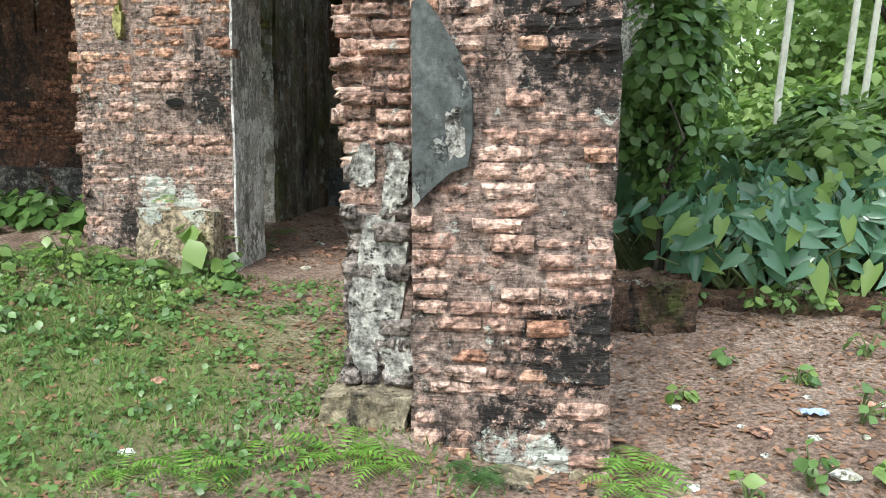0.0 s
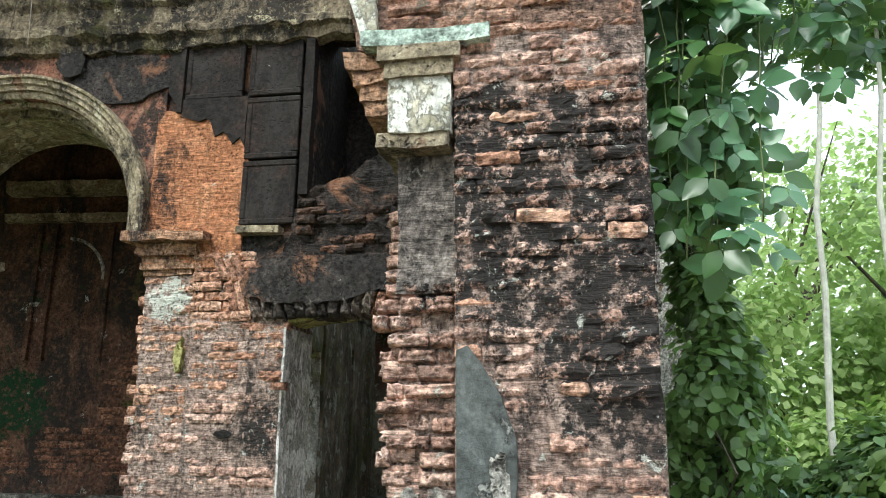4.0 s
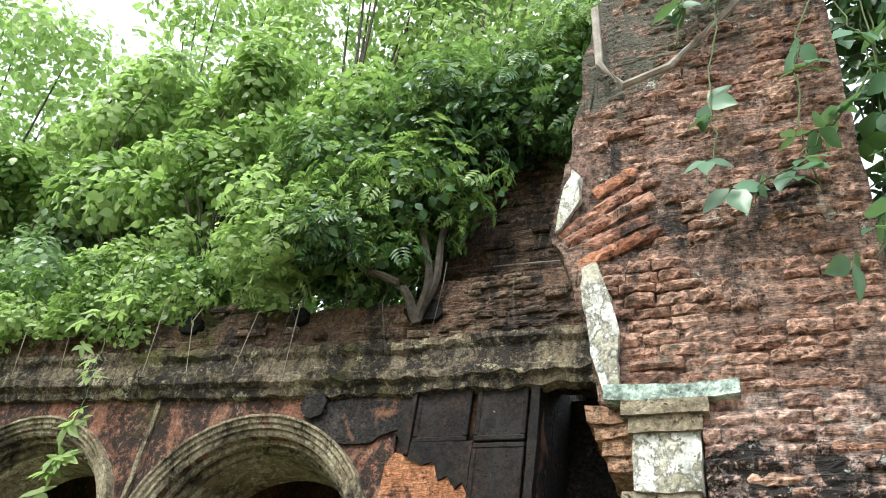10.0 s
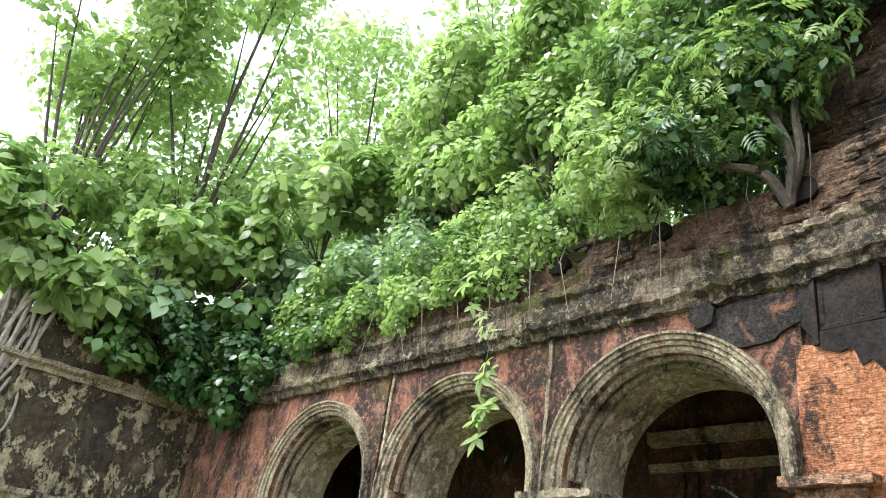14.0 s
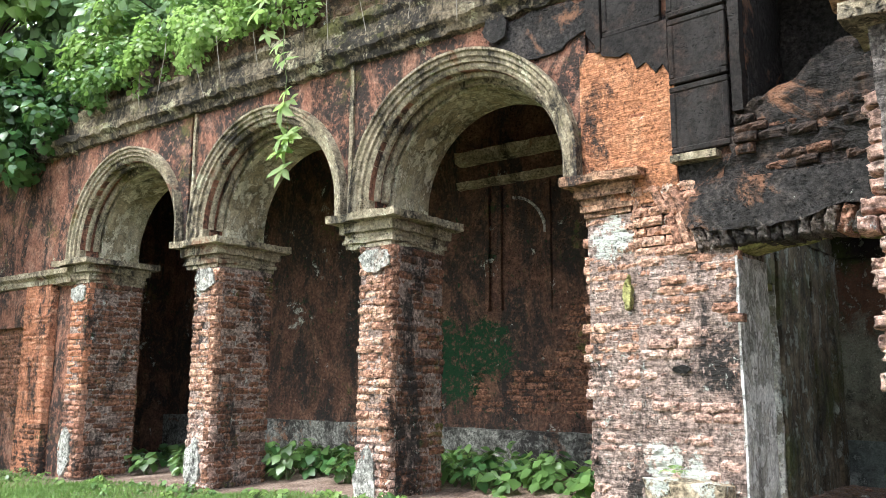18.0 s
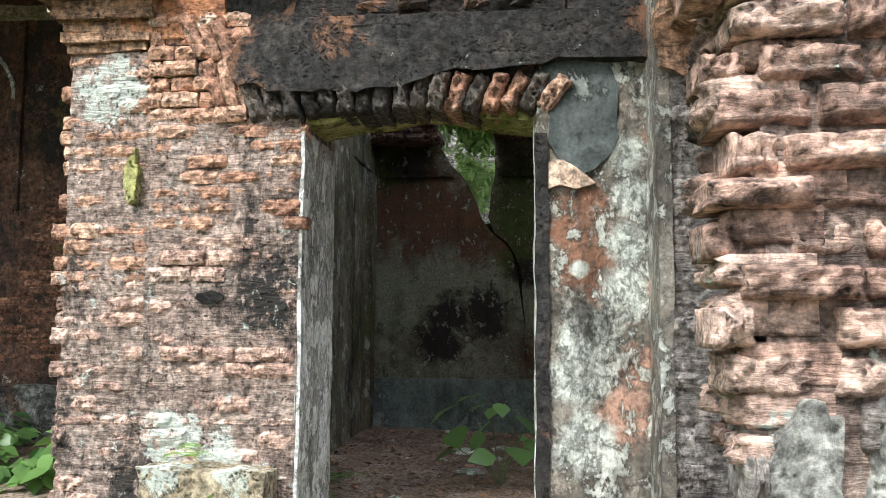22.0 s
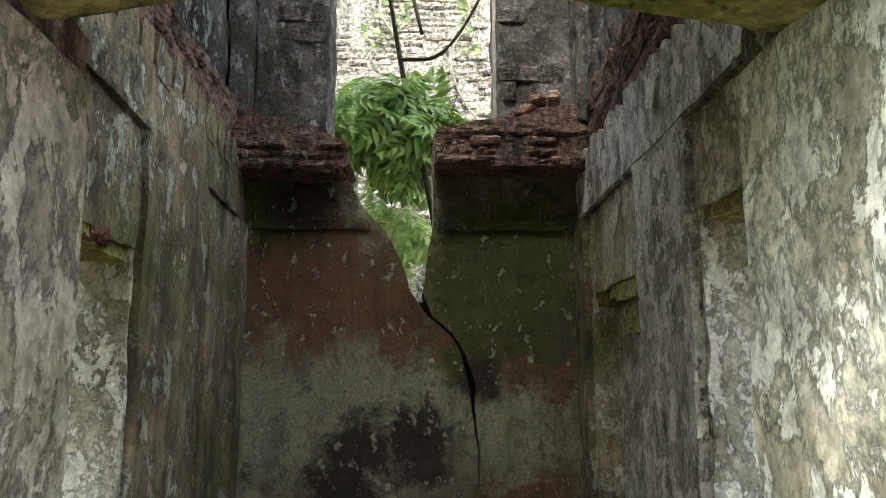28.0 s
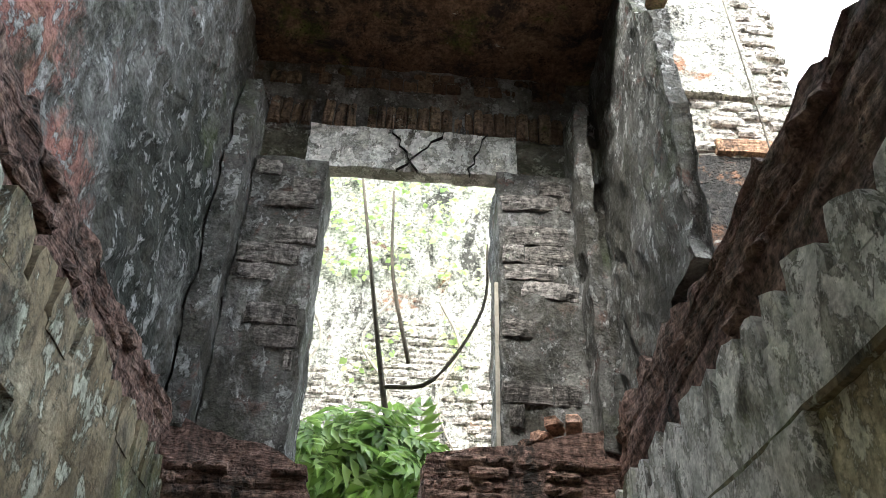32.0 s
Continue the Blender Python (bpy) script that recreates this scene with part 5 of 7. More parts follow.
# parapet holes: near-black plates in place of shaded recesses
for hx, hz, rx, rz in ((-1.36, 5.95, 0.1, 0.1), (0.1, 5.92, 0.22, 0.12), (-2.75, 5.9, 0.16, 0.1)):
    part("parapet_hole_shade", prism(blob_outline(hx, hz, rx, rz, hx, rough=0.25), -0.075, 0.05, 0.006, 2), M_HOLE_SHADE, arcade, "near-black patch for the shade in a parapet hole")
worn_block("corner_bay", -11.6, -8.41, 0.08, 0.62, 0.0, BAND, M_WALL, arcade, step=0.14)
worn_block("corner_pilaster", -9.6, -8.85, -0.04, 0.3, 0.0, 3.0, M_BRICK_OJ, arcade, "bare orange brick pilaster", step=0.1, amp=0.02)
worn_block("niche_pilaster", -11.6, -11.2, -0.04, 0.3, 0.0, 3.0, M_BRICK_OJ, arcade, "bare orange brick pilaster", step=0.1, amp=0.02)
worn_block("niche_head", -11.25, -9.55, -0.02, 0.3, 2.35, 2.95, M_WALL, arcade, step=0.1, amp=0.02)
for x0, x1 in ((-9.62, -8.83), (-11.62, -11.18)):
    lay_joined("brickwork", arcade, pose(0, -0.03, 0), courses(brng, x0, x1, 0.9, 2.95, proud=0.012, miss=0.05), M_BRICK_OJ)
    lay_joined("brickwork", arcade, pose(0, -0.03, 0), courses(brng, x0, x1, 0.1, 0.9, proud=0.012, miss=0.05), M_BRICK_DJ)
lay_joined("brickwork", arcade, pose(0, 0.08, 0), courses(brng, -11.2, -9.6, 0.8, 2.4, proud=0.01, miss=0.08), M_BRICK_DJ)
part("string_course", cornice(-11.6, -8.3, [(0.1, 2.95), (-0.06, 2.97), (-0.07, 3.05), (-0.13, 3.1), (-0.13, 3.18), (0.1, 3.2)], 0.08, 0.015), M_STONE, arcade, "worn string course")
part("rosette", prism(blob_outline(-0.92, 4.9, 0.14, 0.15, 1.5, rough=0.2), -0.06, 0.04, 0.015, 3), M_BLACK, arcade, "dark round plaster boss")
part("soot_plaster", prism(blob_outline(-0.42, 4.78, 0.48, 0.24, 12.0, rough=0.4), -0.012, 0.05, 0.008, 3), M_BLACK, arcade, "sooty black plaster over the arch")
cap_profile = [(0.0, 2.95), (0.0, 2.97), (0.025, 3.0), (0.03, 3.02), (0.015, 3.05), (0.06, 3.08), (0.06, 3.11), (0.07, 3.15), (0.16, 3.22), (0.12, 3.28)]


def capital(parent, x0, x1, y0, y1, mat):
    """A stepped, chipped capital: each course a block of its own."""
    for (o, z0), (_, z1) in zip(cap_profile[::2], cap_profile[2::2] + [(0, 3.3)]):
        worn_block("capital_course", x0 - o, x1 + o, y0 - o, y1 + o, z0, z1 - 0.003, mat, parent, "worn moulded capital course", step=0.04, amp=0.022, seed=z0 * 3 + x0)


for n, left in enumerate(PIERS):
    p = thing("arcade_pier", "square brick arcade pier with a worn moulded capital", "pier", ARC @ pose(left, 0, 0), group="arcade piers", kind="structure")
    worn_block("core", 0.02, PW - 0.02, 0.05, PD - 0.03, 0.0, 2.95, M_MORTAR, p, step=0.08, amp=0.008)
    low, high = 1.0 + 0.2 * n, 2.95
    if n < 2:
        lay_bricks(p, pose(0, 0.045, 0), courses(brng, 0, PW, 0.2, low), PINK_SET)
        lay_bricks(p, pose(0, 0.045, 0), courses(brng, 0, PW, low, high), ORANGE_SET)
    else:
        lay_joined("brickwork", p, pose(0, 0.045, 0), courses(brng, 0, PW, 0.2, low), M_BRICK_J)
        lay_joined("brickwork", p, pose(0, 0.045, 0), courses(brng, 0, PW, low, high), M_BRICK_OJ)
    # side face in darker brick: the weaker light there is put into the colour
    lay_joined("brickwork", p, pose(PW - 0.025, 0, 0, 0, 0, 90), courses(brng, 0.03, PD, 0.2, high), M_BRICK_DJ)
    part("plaster_remnant", prism(blob_outline(0.16, 0.55, 0.15, 0.3, n * 3.0), 0.01, 0.05, 0.008, 2), M_PALE, p, "pale plaster left at the foot")
    part("plaster_remnant", prism(blob_outline(0.23, 2.8, 0.2, 0.13, n * 3.0 + 7), 0.01, 0.05, 0.008, 2), M_PALE, p, "pale plaster under the capital")
    capital(p, -0.2, PW - 0.02, 0.04, PD, M_STONE)
capital(pier3, -1.85, -1.42, 0.02, 0.6, M_RUST)

# veranda behind the arcade
VD = 2.9
ver = thing("veranda", "dark veranda behind the arches with mouldy walls", "veranda", ARC, kind="structure")
worn_block("back_wall", -12.0, 0.15, VD, VD + 0.4, 0.0, 5.4, M_DARKWALL, ver, "dark mouldy plaster and brick", step=0.2)
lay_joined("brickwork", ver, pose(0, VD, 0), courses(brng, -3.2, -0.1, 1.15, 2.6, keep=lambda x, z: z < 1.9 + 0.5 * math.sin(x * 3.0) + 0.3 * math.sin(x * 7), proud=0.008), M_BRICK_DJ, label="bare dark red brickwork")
worn_block("wall_base", -12.0, 0.2, VD - 0.08, VD + 0.05, 0.2, 0.95, M_BASEV, ver, "grey plastered wall base", step=0.12, amp=0.015)
part("wall_panel_moulding", cornice(-3.4, 0.0, [(VD + 0.05, 4.22), (VD - 0.08, 4.24), (VD - 0.1, 4.33), (VD + 0.05, 4.37)], 0.1, 0.02), M_STONE, ver, "broken plaster moulding")
part("wall_panel_moulding", cornice(-3.4, 0.0, [(VD + 0.05, 4.56), (VD - 0.14, 4.6), (VD - 0.16, 4.74), (VD + 0.05, 4.78)], 0.1, 0.02), M_STONE, ver, "broken plaster moulding")
for x in (-2.95, -2.75, -2.0, -1.1, -0.3):
    worn_block("panel_strip", x, x + 0.06, VD - 0.06, VD + 0.05, 2.5, 4.2, M_DARKWALL, ver, "plaster panel strip", step=0.1, amp=0.012)
for c, r in ((-2.55, 0.5), (-0.75, 0.5)):
    part("blind_arch", arch_ring(c, 3.5, r, [(0.0, VD + 0.05), (0.0, VD - 0.035), (0.035, VD - 0.04), (0.035, VD + 0.05)], 22, 0.0, 1.5), M_PALE, ver, "broken white arch moulding on the wall")
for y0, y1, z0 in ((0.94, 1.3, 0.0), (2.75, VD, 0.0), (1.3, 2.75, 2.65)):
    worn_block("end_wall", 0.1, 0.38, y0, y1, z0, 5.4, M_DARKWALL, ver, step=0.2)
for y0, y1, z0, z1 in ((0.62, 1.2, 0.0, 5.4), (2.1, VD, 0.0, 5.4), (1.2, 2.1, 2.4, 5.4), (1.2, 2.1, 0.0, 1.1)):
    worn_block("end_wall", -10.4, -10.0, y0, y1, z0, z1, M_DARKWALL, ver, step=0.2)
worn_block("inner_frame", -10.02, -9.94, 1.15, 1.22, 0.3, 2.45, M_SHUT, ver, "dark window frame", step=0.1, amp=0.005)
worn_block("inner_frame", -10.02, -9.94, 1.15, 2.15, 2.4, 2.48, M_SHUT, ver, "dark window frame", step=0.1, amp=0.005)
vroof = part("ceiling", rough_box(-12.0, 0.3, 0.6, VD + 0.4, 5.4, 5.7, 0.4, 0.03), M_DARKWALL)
vroof.matrix_world = ARC
tagged(vroof, "dark vaulted roof slab of the veranda", "ceiling", kind="structure")


# left wing wall with a gate
wl_x = -13.25
wing = thing("wall_left_wing", "wing wall with a low arched gateway, plaster fallen from orange brick", "wall", kind="structure")
worn_block("gate_pier", wl_x - 0.6, wl_x, -4.5, -3.07, 0.0, 2.95, M_BRICK_OJ, wing, step=0.12, amp=0.03)
worn_block("gate_pier", wl_x - 0.6, wl_x, -1.48, -0.8, 0.0, 2.95, M_BRICK_OJ, wing, step=0.12, amp=0.03)
for y0, y1 in ((-4.52, -3.05), (-1.5, -0.95)):
    lay_bricks(wing, pose(wl_x + 0.01, 0, 0, 0, 0, 90), courses(brng, y0, y1, 0.1, 2.6, ragged=(0.04, 0.04)), ORANGE_SET)
bm = bmesh.new()
gate = [(-3.09, 2.3), (-2.95, 2.44), (-2.65, 2.52), (-2.3, 2.54), (-1.95, 2.52), (-1.62, 2.44), (-1.46, 2.3)]
rows = [[bm.verts.new((x, y, z)) for x in (wl_x, wl_x - 0.6) for z in (zz, 3.1)] for y, zz in gate]
for p, q in zip(rows, rows[1:]):
    for a, b in ((0, 1), (1, 3), (3, 2), (2, 0)):
        bm.faces.new((p[a], q[a], q[b], p[b]))
part("gate_arch", bm, M_WINGW, wing, "flat arch with stained plaster")
worn_block("wall_over_gate", wl_x - 0.6, wl_x, -4.6, -0.8, 3.1, 6.1, M_WINGW, wing, "blackened wall with pale plaster islands", step=0.12, amp=0.04)
for z, d in ((3.0, 0.1), (5.1, 0.12)):
    c = part("string_course", cornice(-4.6, -0.85, [(0.1, z - 0.06), (-0.04, z - 0.05), (-0.05, z + 0.03), (-d, z + 0.08), (-d, z + 0.16), (0.1, z + 0.18)], 0.08, 0.02), M_STONE, wing, "worn string course")
    c.matrix_local = pose(wl_x, 0, 0, 0, 0, 90)
worn_block("niche_edge", wl_x - 0.05, wl_x + 0.04, -4.2, -4.1, 3.2, 4.2, M_STONE, wing, step=0.1, amp=0.02)

# room behind the door
RL, RR, RB, RF, FL = -1.22, 1.25, 5.0, WALL_T, 0.33
room = thing("room", "roofless lower room with stained greenish plaster walls", "room", kind="structure")


def strips(rows, y0, y1, nx, amp):
    """A wall plate whose two edges wander: rows (z, x0, x1) from the foot up."""
    bm = bmesh.new()
    zs = np.arange(rows[0][0], rows[-1][0] + 0.001, 0.06)
    lo = np.interp(zs, [r[0] for r in rows], [r[1] for r in rows])
    hi = np.interp(zs, [r[0] for r in rows], [r[2] for r in rows])
    lat = {}
    for j, y in enumerate((y0, y1)):
        for k, z in enumerate(zs):
            for i in range(nx + 1):
                p = Vector((lo[k] + (hi[k] - lo[k]) * i / nx, y, z))
                lat[i, j, k] = bm.verts.new(p + noise.noise_vector(p * 6) * amp + noise.noise_vector(p * 19) * amp * 0.6)
    top = len(zs) - 1
    for k in range(top):
        for i in range(nx):
            for j in (0, 1):
                bm.faces.new((lat[i, j, k], lat[i + 1, j, k], lat[i + 1, j, k + 1], lat[i, j, k + 1]))
        for i in (0, nx):
            bm.faces.new((lat[i, 0, k], lat[i, 1, k], lat[i, 1, k + 1], lat[i, 0, k + 1]))
    for i in range(nx):
        for k in (0, top):
            bm.faces.new((lat[i, 0, k], lat[i + 1, 0, k], lat[i + 1, 1, k], lat[i, 1, k]))
    return bm


def ragged_band(y0, y1, low, high, rng, jag):
    """Outline of a band along a wall, with a torn top."""
    pts, y = [], y0
    while y < y1:
        pts.append((y, high + rng.normal(0, jag)))
        y += rng.uniform(0.04, 0.1)
    return [(y0, low)] + pts + [(y1, high), (y1, low)]


part("back_wall", strips([(0.1, -1.3, 0.5), (0.95, -1.3, 0.5), (1.5, -1.3, 0.49), (2.0, -1.3, 0.42), (2.24, -1.3, 0.37), (2.38, -1.3, 0.28), (2.5, -1.3, 0.13), (2.66, -1.3, 0.02), (2.93, -1.3, -0.08), (3.15, -1.3, -0.2), (3.27, -1.3, -0.33), (3.52, -1.3, -0.47)], RB, RB + 0.42, 26, 0.012), M_BACK, room, "stained back wall split by a great crack")
part("back_wall", strips([(0.1, 0.503, 1.32), (0.95, 0.504, 1.32), (1.5, 0.498, 1.32), (1.8, 0.47, 1.32), (2.0, 0.475, 1.32), (2.24, 0.4, 1.32), (2.38, 0.305, 1.32), (2.5, 0.165, 1.32), (2.66, 0.09, 1.32), (2.95, 0.13, 1.32), (3.25, 0.18, 1.32), (3.58, 0.15, 1.32)], RB, RB + 0.42, 14, 0.012), M_BACK, room, "stained back wall split by a great crack")
# near-black plate behind the split paints the shade inside it
part("crack", prism([(0.2, 0.9), (0.6, 0.9), (0.6, 2.2), (0.1, 2.62), (-0.05, 2.58)], RB + 0.12, RB + 0.2), M_HOLE_SHADE, room, "near-black plate for the shade in the open crack")
part("back_moulding", cornice(RL, -0.3, [(RB + 0.1, 3.12), (RB - 0.03, 3.13), (RB - 0.05, 3.2), (RB + 0.1, 3.22)], 0.07, 0.014), M_BACK, room, "thin plaster moulding")
part("back_moulding", cornice(0.2, RR, [(RB + 0.1, 3.12), (RB - 0.03, 3.13), (RB - 0.05, 3.2), (RB + 0.1, 3.22)], 0.07, 0.014), M_BACK, room, "thin plaster moulding")
worn_block("wall_base", RL, RR, RB - 0.07, RB + 0.05, 0.1, 0.88, M_BASE, room, "grey-green plastered wall base", step=0.1, amp=0.008)
# floor remnants
part("ledge", prism([(-1.25, 3.5), (-0.5, 3.48), (-0.42, 3.55), (-0.46, 3.68), (-0.7, 3.82), (-1.25, 3.95)], RB - 0.28, RB + 0.2, 0.03, 4), M_LEDGE, room, "broken brick edge of the fallen floor")
part("ledge", prism([(0.17, 3.55), (1.3, 3.53), (1.3, 4.05), (1.0, 3.98), (0.55, 3.88), (0.18, 3.82)], RB - 0.28, RB + 0.2, 0.03, 4), M_LEDGE, room, "broken brick edge of the fallen floor")
lay_joined("ledge_bricks", room, pose(0, RB - 0.29, 0), courses(brng, 0.18, 1.28, 3.55, 3.85, course=0.07, miss=0.1, proud=0.02), M_LEDGEJ, 0.12)
lay_joined("ledge_bricks", room, pose(0, RB - 0.29, 0), courses(brng, -1.22, -0.45, 3.5, 3.72, course=0.07, miss=0.1, proud=0.02), M_LEDGEJ, 0.12)


def side_wall(x, out, openings, y_end, mat, through_first):
    """A long wall with niches: (y0, y1, head). out: -1 or 1, the way its body lies. The first may be open right through."""
    ys = [RF]
    for y0, y1, head in openings:
        if y0 > ys[-1] + 0.05:
            worn_block("side_wall", *sorted((x, x + out * 0.5)), ys[-1], y0, 0.0, 3.2, mat, room, step=0.1, amp=0.014)
        worn_block("niche_head", *sorted((x, x + out * 0.5)), y0, y1, head, 3.2, mat, room, step=0.1, amp=0.018)
        if through_first and y0 == openings[0][0]:
            worn_block("opening_jamb", *sorted((x + out * 0.004, x + out * 0.54)), y1 - 0.03, y1 + 0.2, 0.0, head + 0.1, M_NICHE, room, "pale flaking plaster of the opening's jamb", step=0.07, amp=0.02)
            worn_block("opening_jamb", *sorted((x + out * 0.004, x + out * 0.54)), y0 - 0.2, y0 + 0.02, 0.0, head + 0.1, M_NICHE, room, "pale flaking plaster of the opening's jamb", step=0.07, amp=0.02)
            worn_block("opening_head", *sorted((x + out * 0.02, x + out * 0.54)), y0, y1, head - 0.06, head + 0.35, M_MOSSY, room, "green mossy head with bare brick", step=0.07, amp=0.03)
            lay_joined("head_bricks", room, pose(x + 0.01, y0 + y1, 0, 0, 0, -90) if out > 0 else pose(x - 0.01, 0, 0, 0, 0, 90), courses(brng, y0 + 0.5, y1 - 0.05, head - 0.05, head + 0.08, miss=0.3), M_BRICK_DJ)
            ys.append(y1)
            continue
        worn_block("niche_back", *sorted((x + out * 0.16, x + out * 0.5)), y0, y1, 0.0, head + 0.05, M_NICHE, room, "pale flaking plaster in the niche", step=0.1, amp=0.02)
        worn_block("niche_soffit", *sorted((x + out * 0.02, x + out * 0.2)), y0, y1, head - 0.08, head + 0.02, M_MOSSY, room, "green mossy niche head", step=0.08, amp=0.025)
        ys.append(y1)
    if ys[-1] < y_end - 0.05:
        worn_block("side_wall", *sorted((x, x + out * 0.5)), ys[-1], y_end, 0.0, 3.2, mat, room, step=0.1, amp=0.014)
    # right frieze paler than the left, its brighter light painted in
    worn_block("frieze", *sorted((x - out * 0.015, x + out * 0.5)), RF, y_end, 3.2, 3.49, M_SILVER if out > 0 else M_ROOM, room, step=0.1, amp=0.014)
    # groove moulding
    c = part("groove", cornice(RF, y_end, [(0.05, 3.17), (-0.025, 3.175), (-0.03, 3.2), (0.05, 3.215)], 0.08, 0.008), M_ROOM, room, "plaster groove")
    c.matrix_local = pose(x, 0, 0, 0, 0, 90) if out < 0 else pose(x, y_end + RF, 0, 0, 0, -90)
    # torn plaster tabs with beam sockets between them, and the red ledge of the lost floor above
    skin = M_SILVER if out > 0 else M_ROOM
    d = (-0.018, 0.1) if out < 0 else (-0.1, 0.018)
    y = RF
    while y < y_end:
        w = brng.uniform(0.1, 0.24)
        h1, h2, h3 = (3.66 + brng.normal(0, 0.025) for _ in range(3))
        tab = part("plaster_tab", prism([(y, 3.455), (y + w, 3.455), (y + w + 0.012, 3.56), (y + w - 0.012, h3), (y + w * 0.55, h2), (y + 0.012, h1), (y - 0.01, 3.55)], d[0], d[1], 0.01, 3), skin, room, "torn plaster beside a beam socket")
        tab.matrix_local = pose(x, 0, 0, 0, 0, 90)
        y += w + brng.uniform(0.045, 0.075)
    for z0, z1, depth, amp in ((3.4, 3.8, 0.13, 0.01), (3.61, 3.97 if out < 0 else 4.12, 0.03, 0.03)):
        d = (depth, 0.5) if out < 0 else (-0.5, -depth)
        lb = part("ledge_side", prism(ragged_band(RF, y_end, z0, z1, brng, 0.04), d[0], d[1], amp, 5), M_LEDGE, room, "broken red brick ledge")
        lb.matrix_local = pose(x, 0, 0, 0, 0, 90)
    if out > 0:
        lay_joined("ledge_bricks", room, pose(x + 0.05, y_end + RF, 0, 0, 0, -90), courses(brng, RF, y_end, 3.72, 4.06, course=0.07, miss=0.5, proud=0.03), M_LEDGEJ, 0.12)
    else:
        lay_joined("ledge_bricks", room, pose(x - 0.055, 0, 0, 0, 0, 90), courses(brng, RF, y_end, 3.72, 3.92, course=0.07, miss=0.5, proud=0.03), M_LEDGEJ, 0.12)


# left wall in M_ROOM, right in the paler M_LIT: light difference put into colour
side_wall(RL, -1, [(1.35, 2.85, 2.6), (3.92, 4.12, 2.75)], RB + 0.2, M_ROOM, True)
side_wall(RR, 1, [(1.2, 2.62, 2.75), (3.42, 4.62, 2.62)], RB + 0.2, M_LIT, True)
for x0, x1, y0, y1 in ((RR - 0.045, RR + 0.1, 2.62, 3.42), (RL - 0.1, RL + 0.035, 2.85, 3.9)):
    worn_block("wall_pilaster", x0, x1, y0, y1, 0.0, 3.17, M_SILVER if x0 > 0 else M_ROOM, room, "grey weathered plaster pilaster", step=0.08, amp=0.012)
for y0, y1, z0, z1, o in ((3.44, 3.95, 2.3, 2.62, 0.03), (3.42, 4.0, 2.5, 2.6, 0.0)):
    worn_block("niche_corbel", RR + o, RR + 0.16, y0, y1, z0, z1, M_MOSSY, room, "mossy moulded corbel", step=0.06, amp=0.015)
worn_block("corner_strip", RR - 0.05, RR + 0.05, RB - 0.32, RB - 0.02, 0.3, 3.15, M_ROOM, room, step=0.1, amp=0.01)
worn_block("corner_strip", RL - 0.05, RL + 0.05, RB - 0.3, RB - 0.02, 0.3, 3.15, M_ROOM, room, step=0.1, amp=0.01)
worn_block("front_wall_inside", RL - 0.4, DL - 0.03, WALL_T - 0.2, WALL_T + 0.02, 0.0, 2.9, M_ROOM, room, step=0.12)
worn_block("front_wall_inside", DR + 0.03, RR + 0.4, WALL_T - 0.2, WALL_T + 0.02, 0.0, 2.9, M_ROOM, room, step=0.12)

# upper storey
worn_block("upper_left_wall", RL - 0.6, RL - 0.1, 0.66, RB + 0.4, 3.8, 7.4, M_UPPER, room, "rough grey wall of the lost upper room", step=0.07, amp=0.04)
ragged = [(3.9, 3.7), (5.4, 3.7), (5.4, 7.4), (3.95, 7.4), (3.86, 6.75), (3.6, 6.45), (3.66, 6.0), (3.6, 5.6), (3.68, 5.13), (3.75, 4.7), (3.66, 4.5), (4.08, 4.5), (4.18, 4.35), (4.0, 4.1)]
rw = part("upper_right_wall", prism(ragged, 0.0, 0.12, 0.03, 4), M_UPPER, room, "rough grey wall broken off in a ragged edge")
rw.matrix_local = pose(RR + 0.32, 0, 0, 0, 0, 90)
worn_block("upper_back_wall", RL - 0.3, -0.63, RB + 0.02, RB + 0.45, 3.85, 6.2, M_UPPER, room, step=0.08, amp=0.025)
worn_block("upper_back_wall", 0.66, RR + 0.3, RB + 0.02, RB + 0.45, 3.95, 6.2, M_UPPER, room, step=0.08, amp=0.025)
worn_block("upper_back_wall", RL - 0.3, RR + 0.3, RB + 0.02, RB + 0.45, 6.56, 7.4, M_UPPER, room, step=0.08, amp=0.025)
worn_block("window_lintel", -0.8, 0.8, RB - 0.03, RB + 0.1, 6.14, 6.56, M_SILVER, room, "cracked grey lintel", step=0.06, amp=0.018)
for x, lean in ((-0.1, 0.05), (0.03, -0.03), (0.42, 0.02)):
    zig = [(x + lean * i + 0.02 * math.sin(i * 2.7 + x * 20), 6.13 + 0.062 * i) for i in range(8)]
    # thin near-black strip on the surface, drawn as the crack's shade
    part("lintel_crack", prism(zig + [(u + 0.006 + 0.004 * math.sin(v * 60), v) for u, v in reversed(zig)], RB - 0.052, RB - 0.01, 0.0, 0), M_HOLE_SHADE, room, "near-black strip for the shade in a lintel crack")
lay_joined("soldier_course", room, pose(0, RB - 0.01, 0), courses(brng, -1.15, 1.2, 6.58, 6.82, course=0.24, length=(0.07, 0.1), proud=0.02), M_OVERJ, 0.12)
for x0, x1 in ((-1.15, -0.62), (0.65, 1.2)):
    worn_block("window_jamb", x0, x1, RB - 0.05, RB + 0.45, 3.85, 6.16, M_UPPER, room, "rough lit window jamb", step=0.06, amp=0.022)
    lay_joined("jamb_bricks", room, pose(0, RB - 0.06, 0), courses(brng, x0 + 0.02, x1 - 0.03, 3.95, 6.14, course=0.16, length=(0.2, 0.45), miss=0.55, proud=0.005, ragged=(0.03, 0.03)), M_UPJ, 0.09)
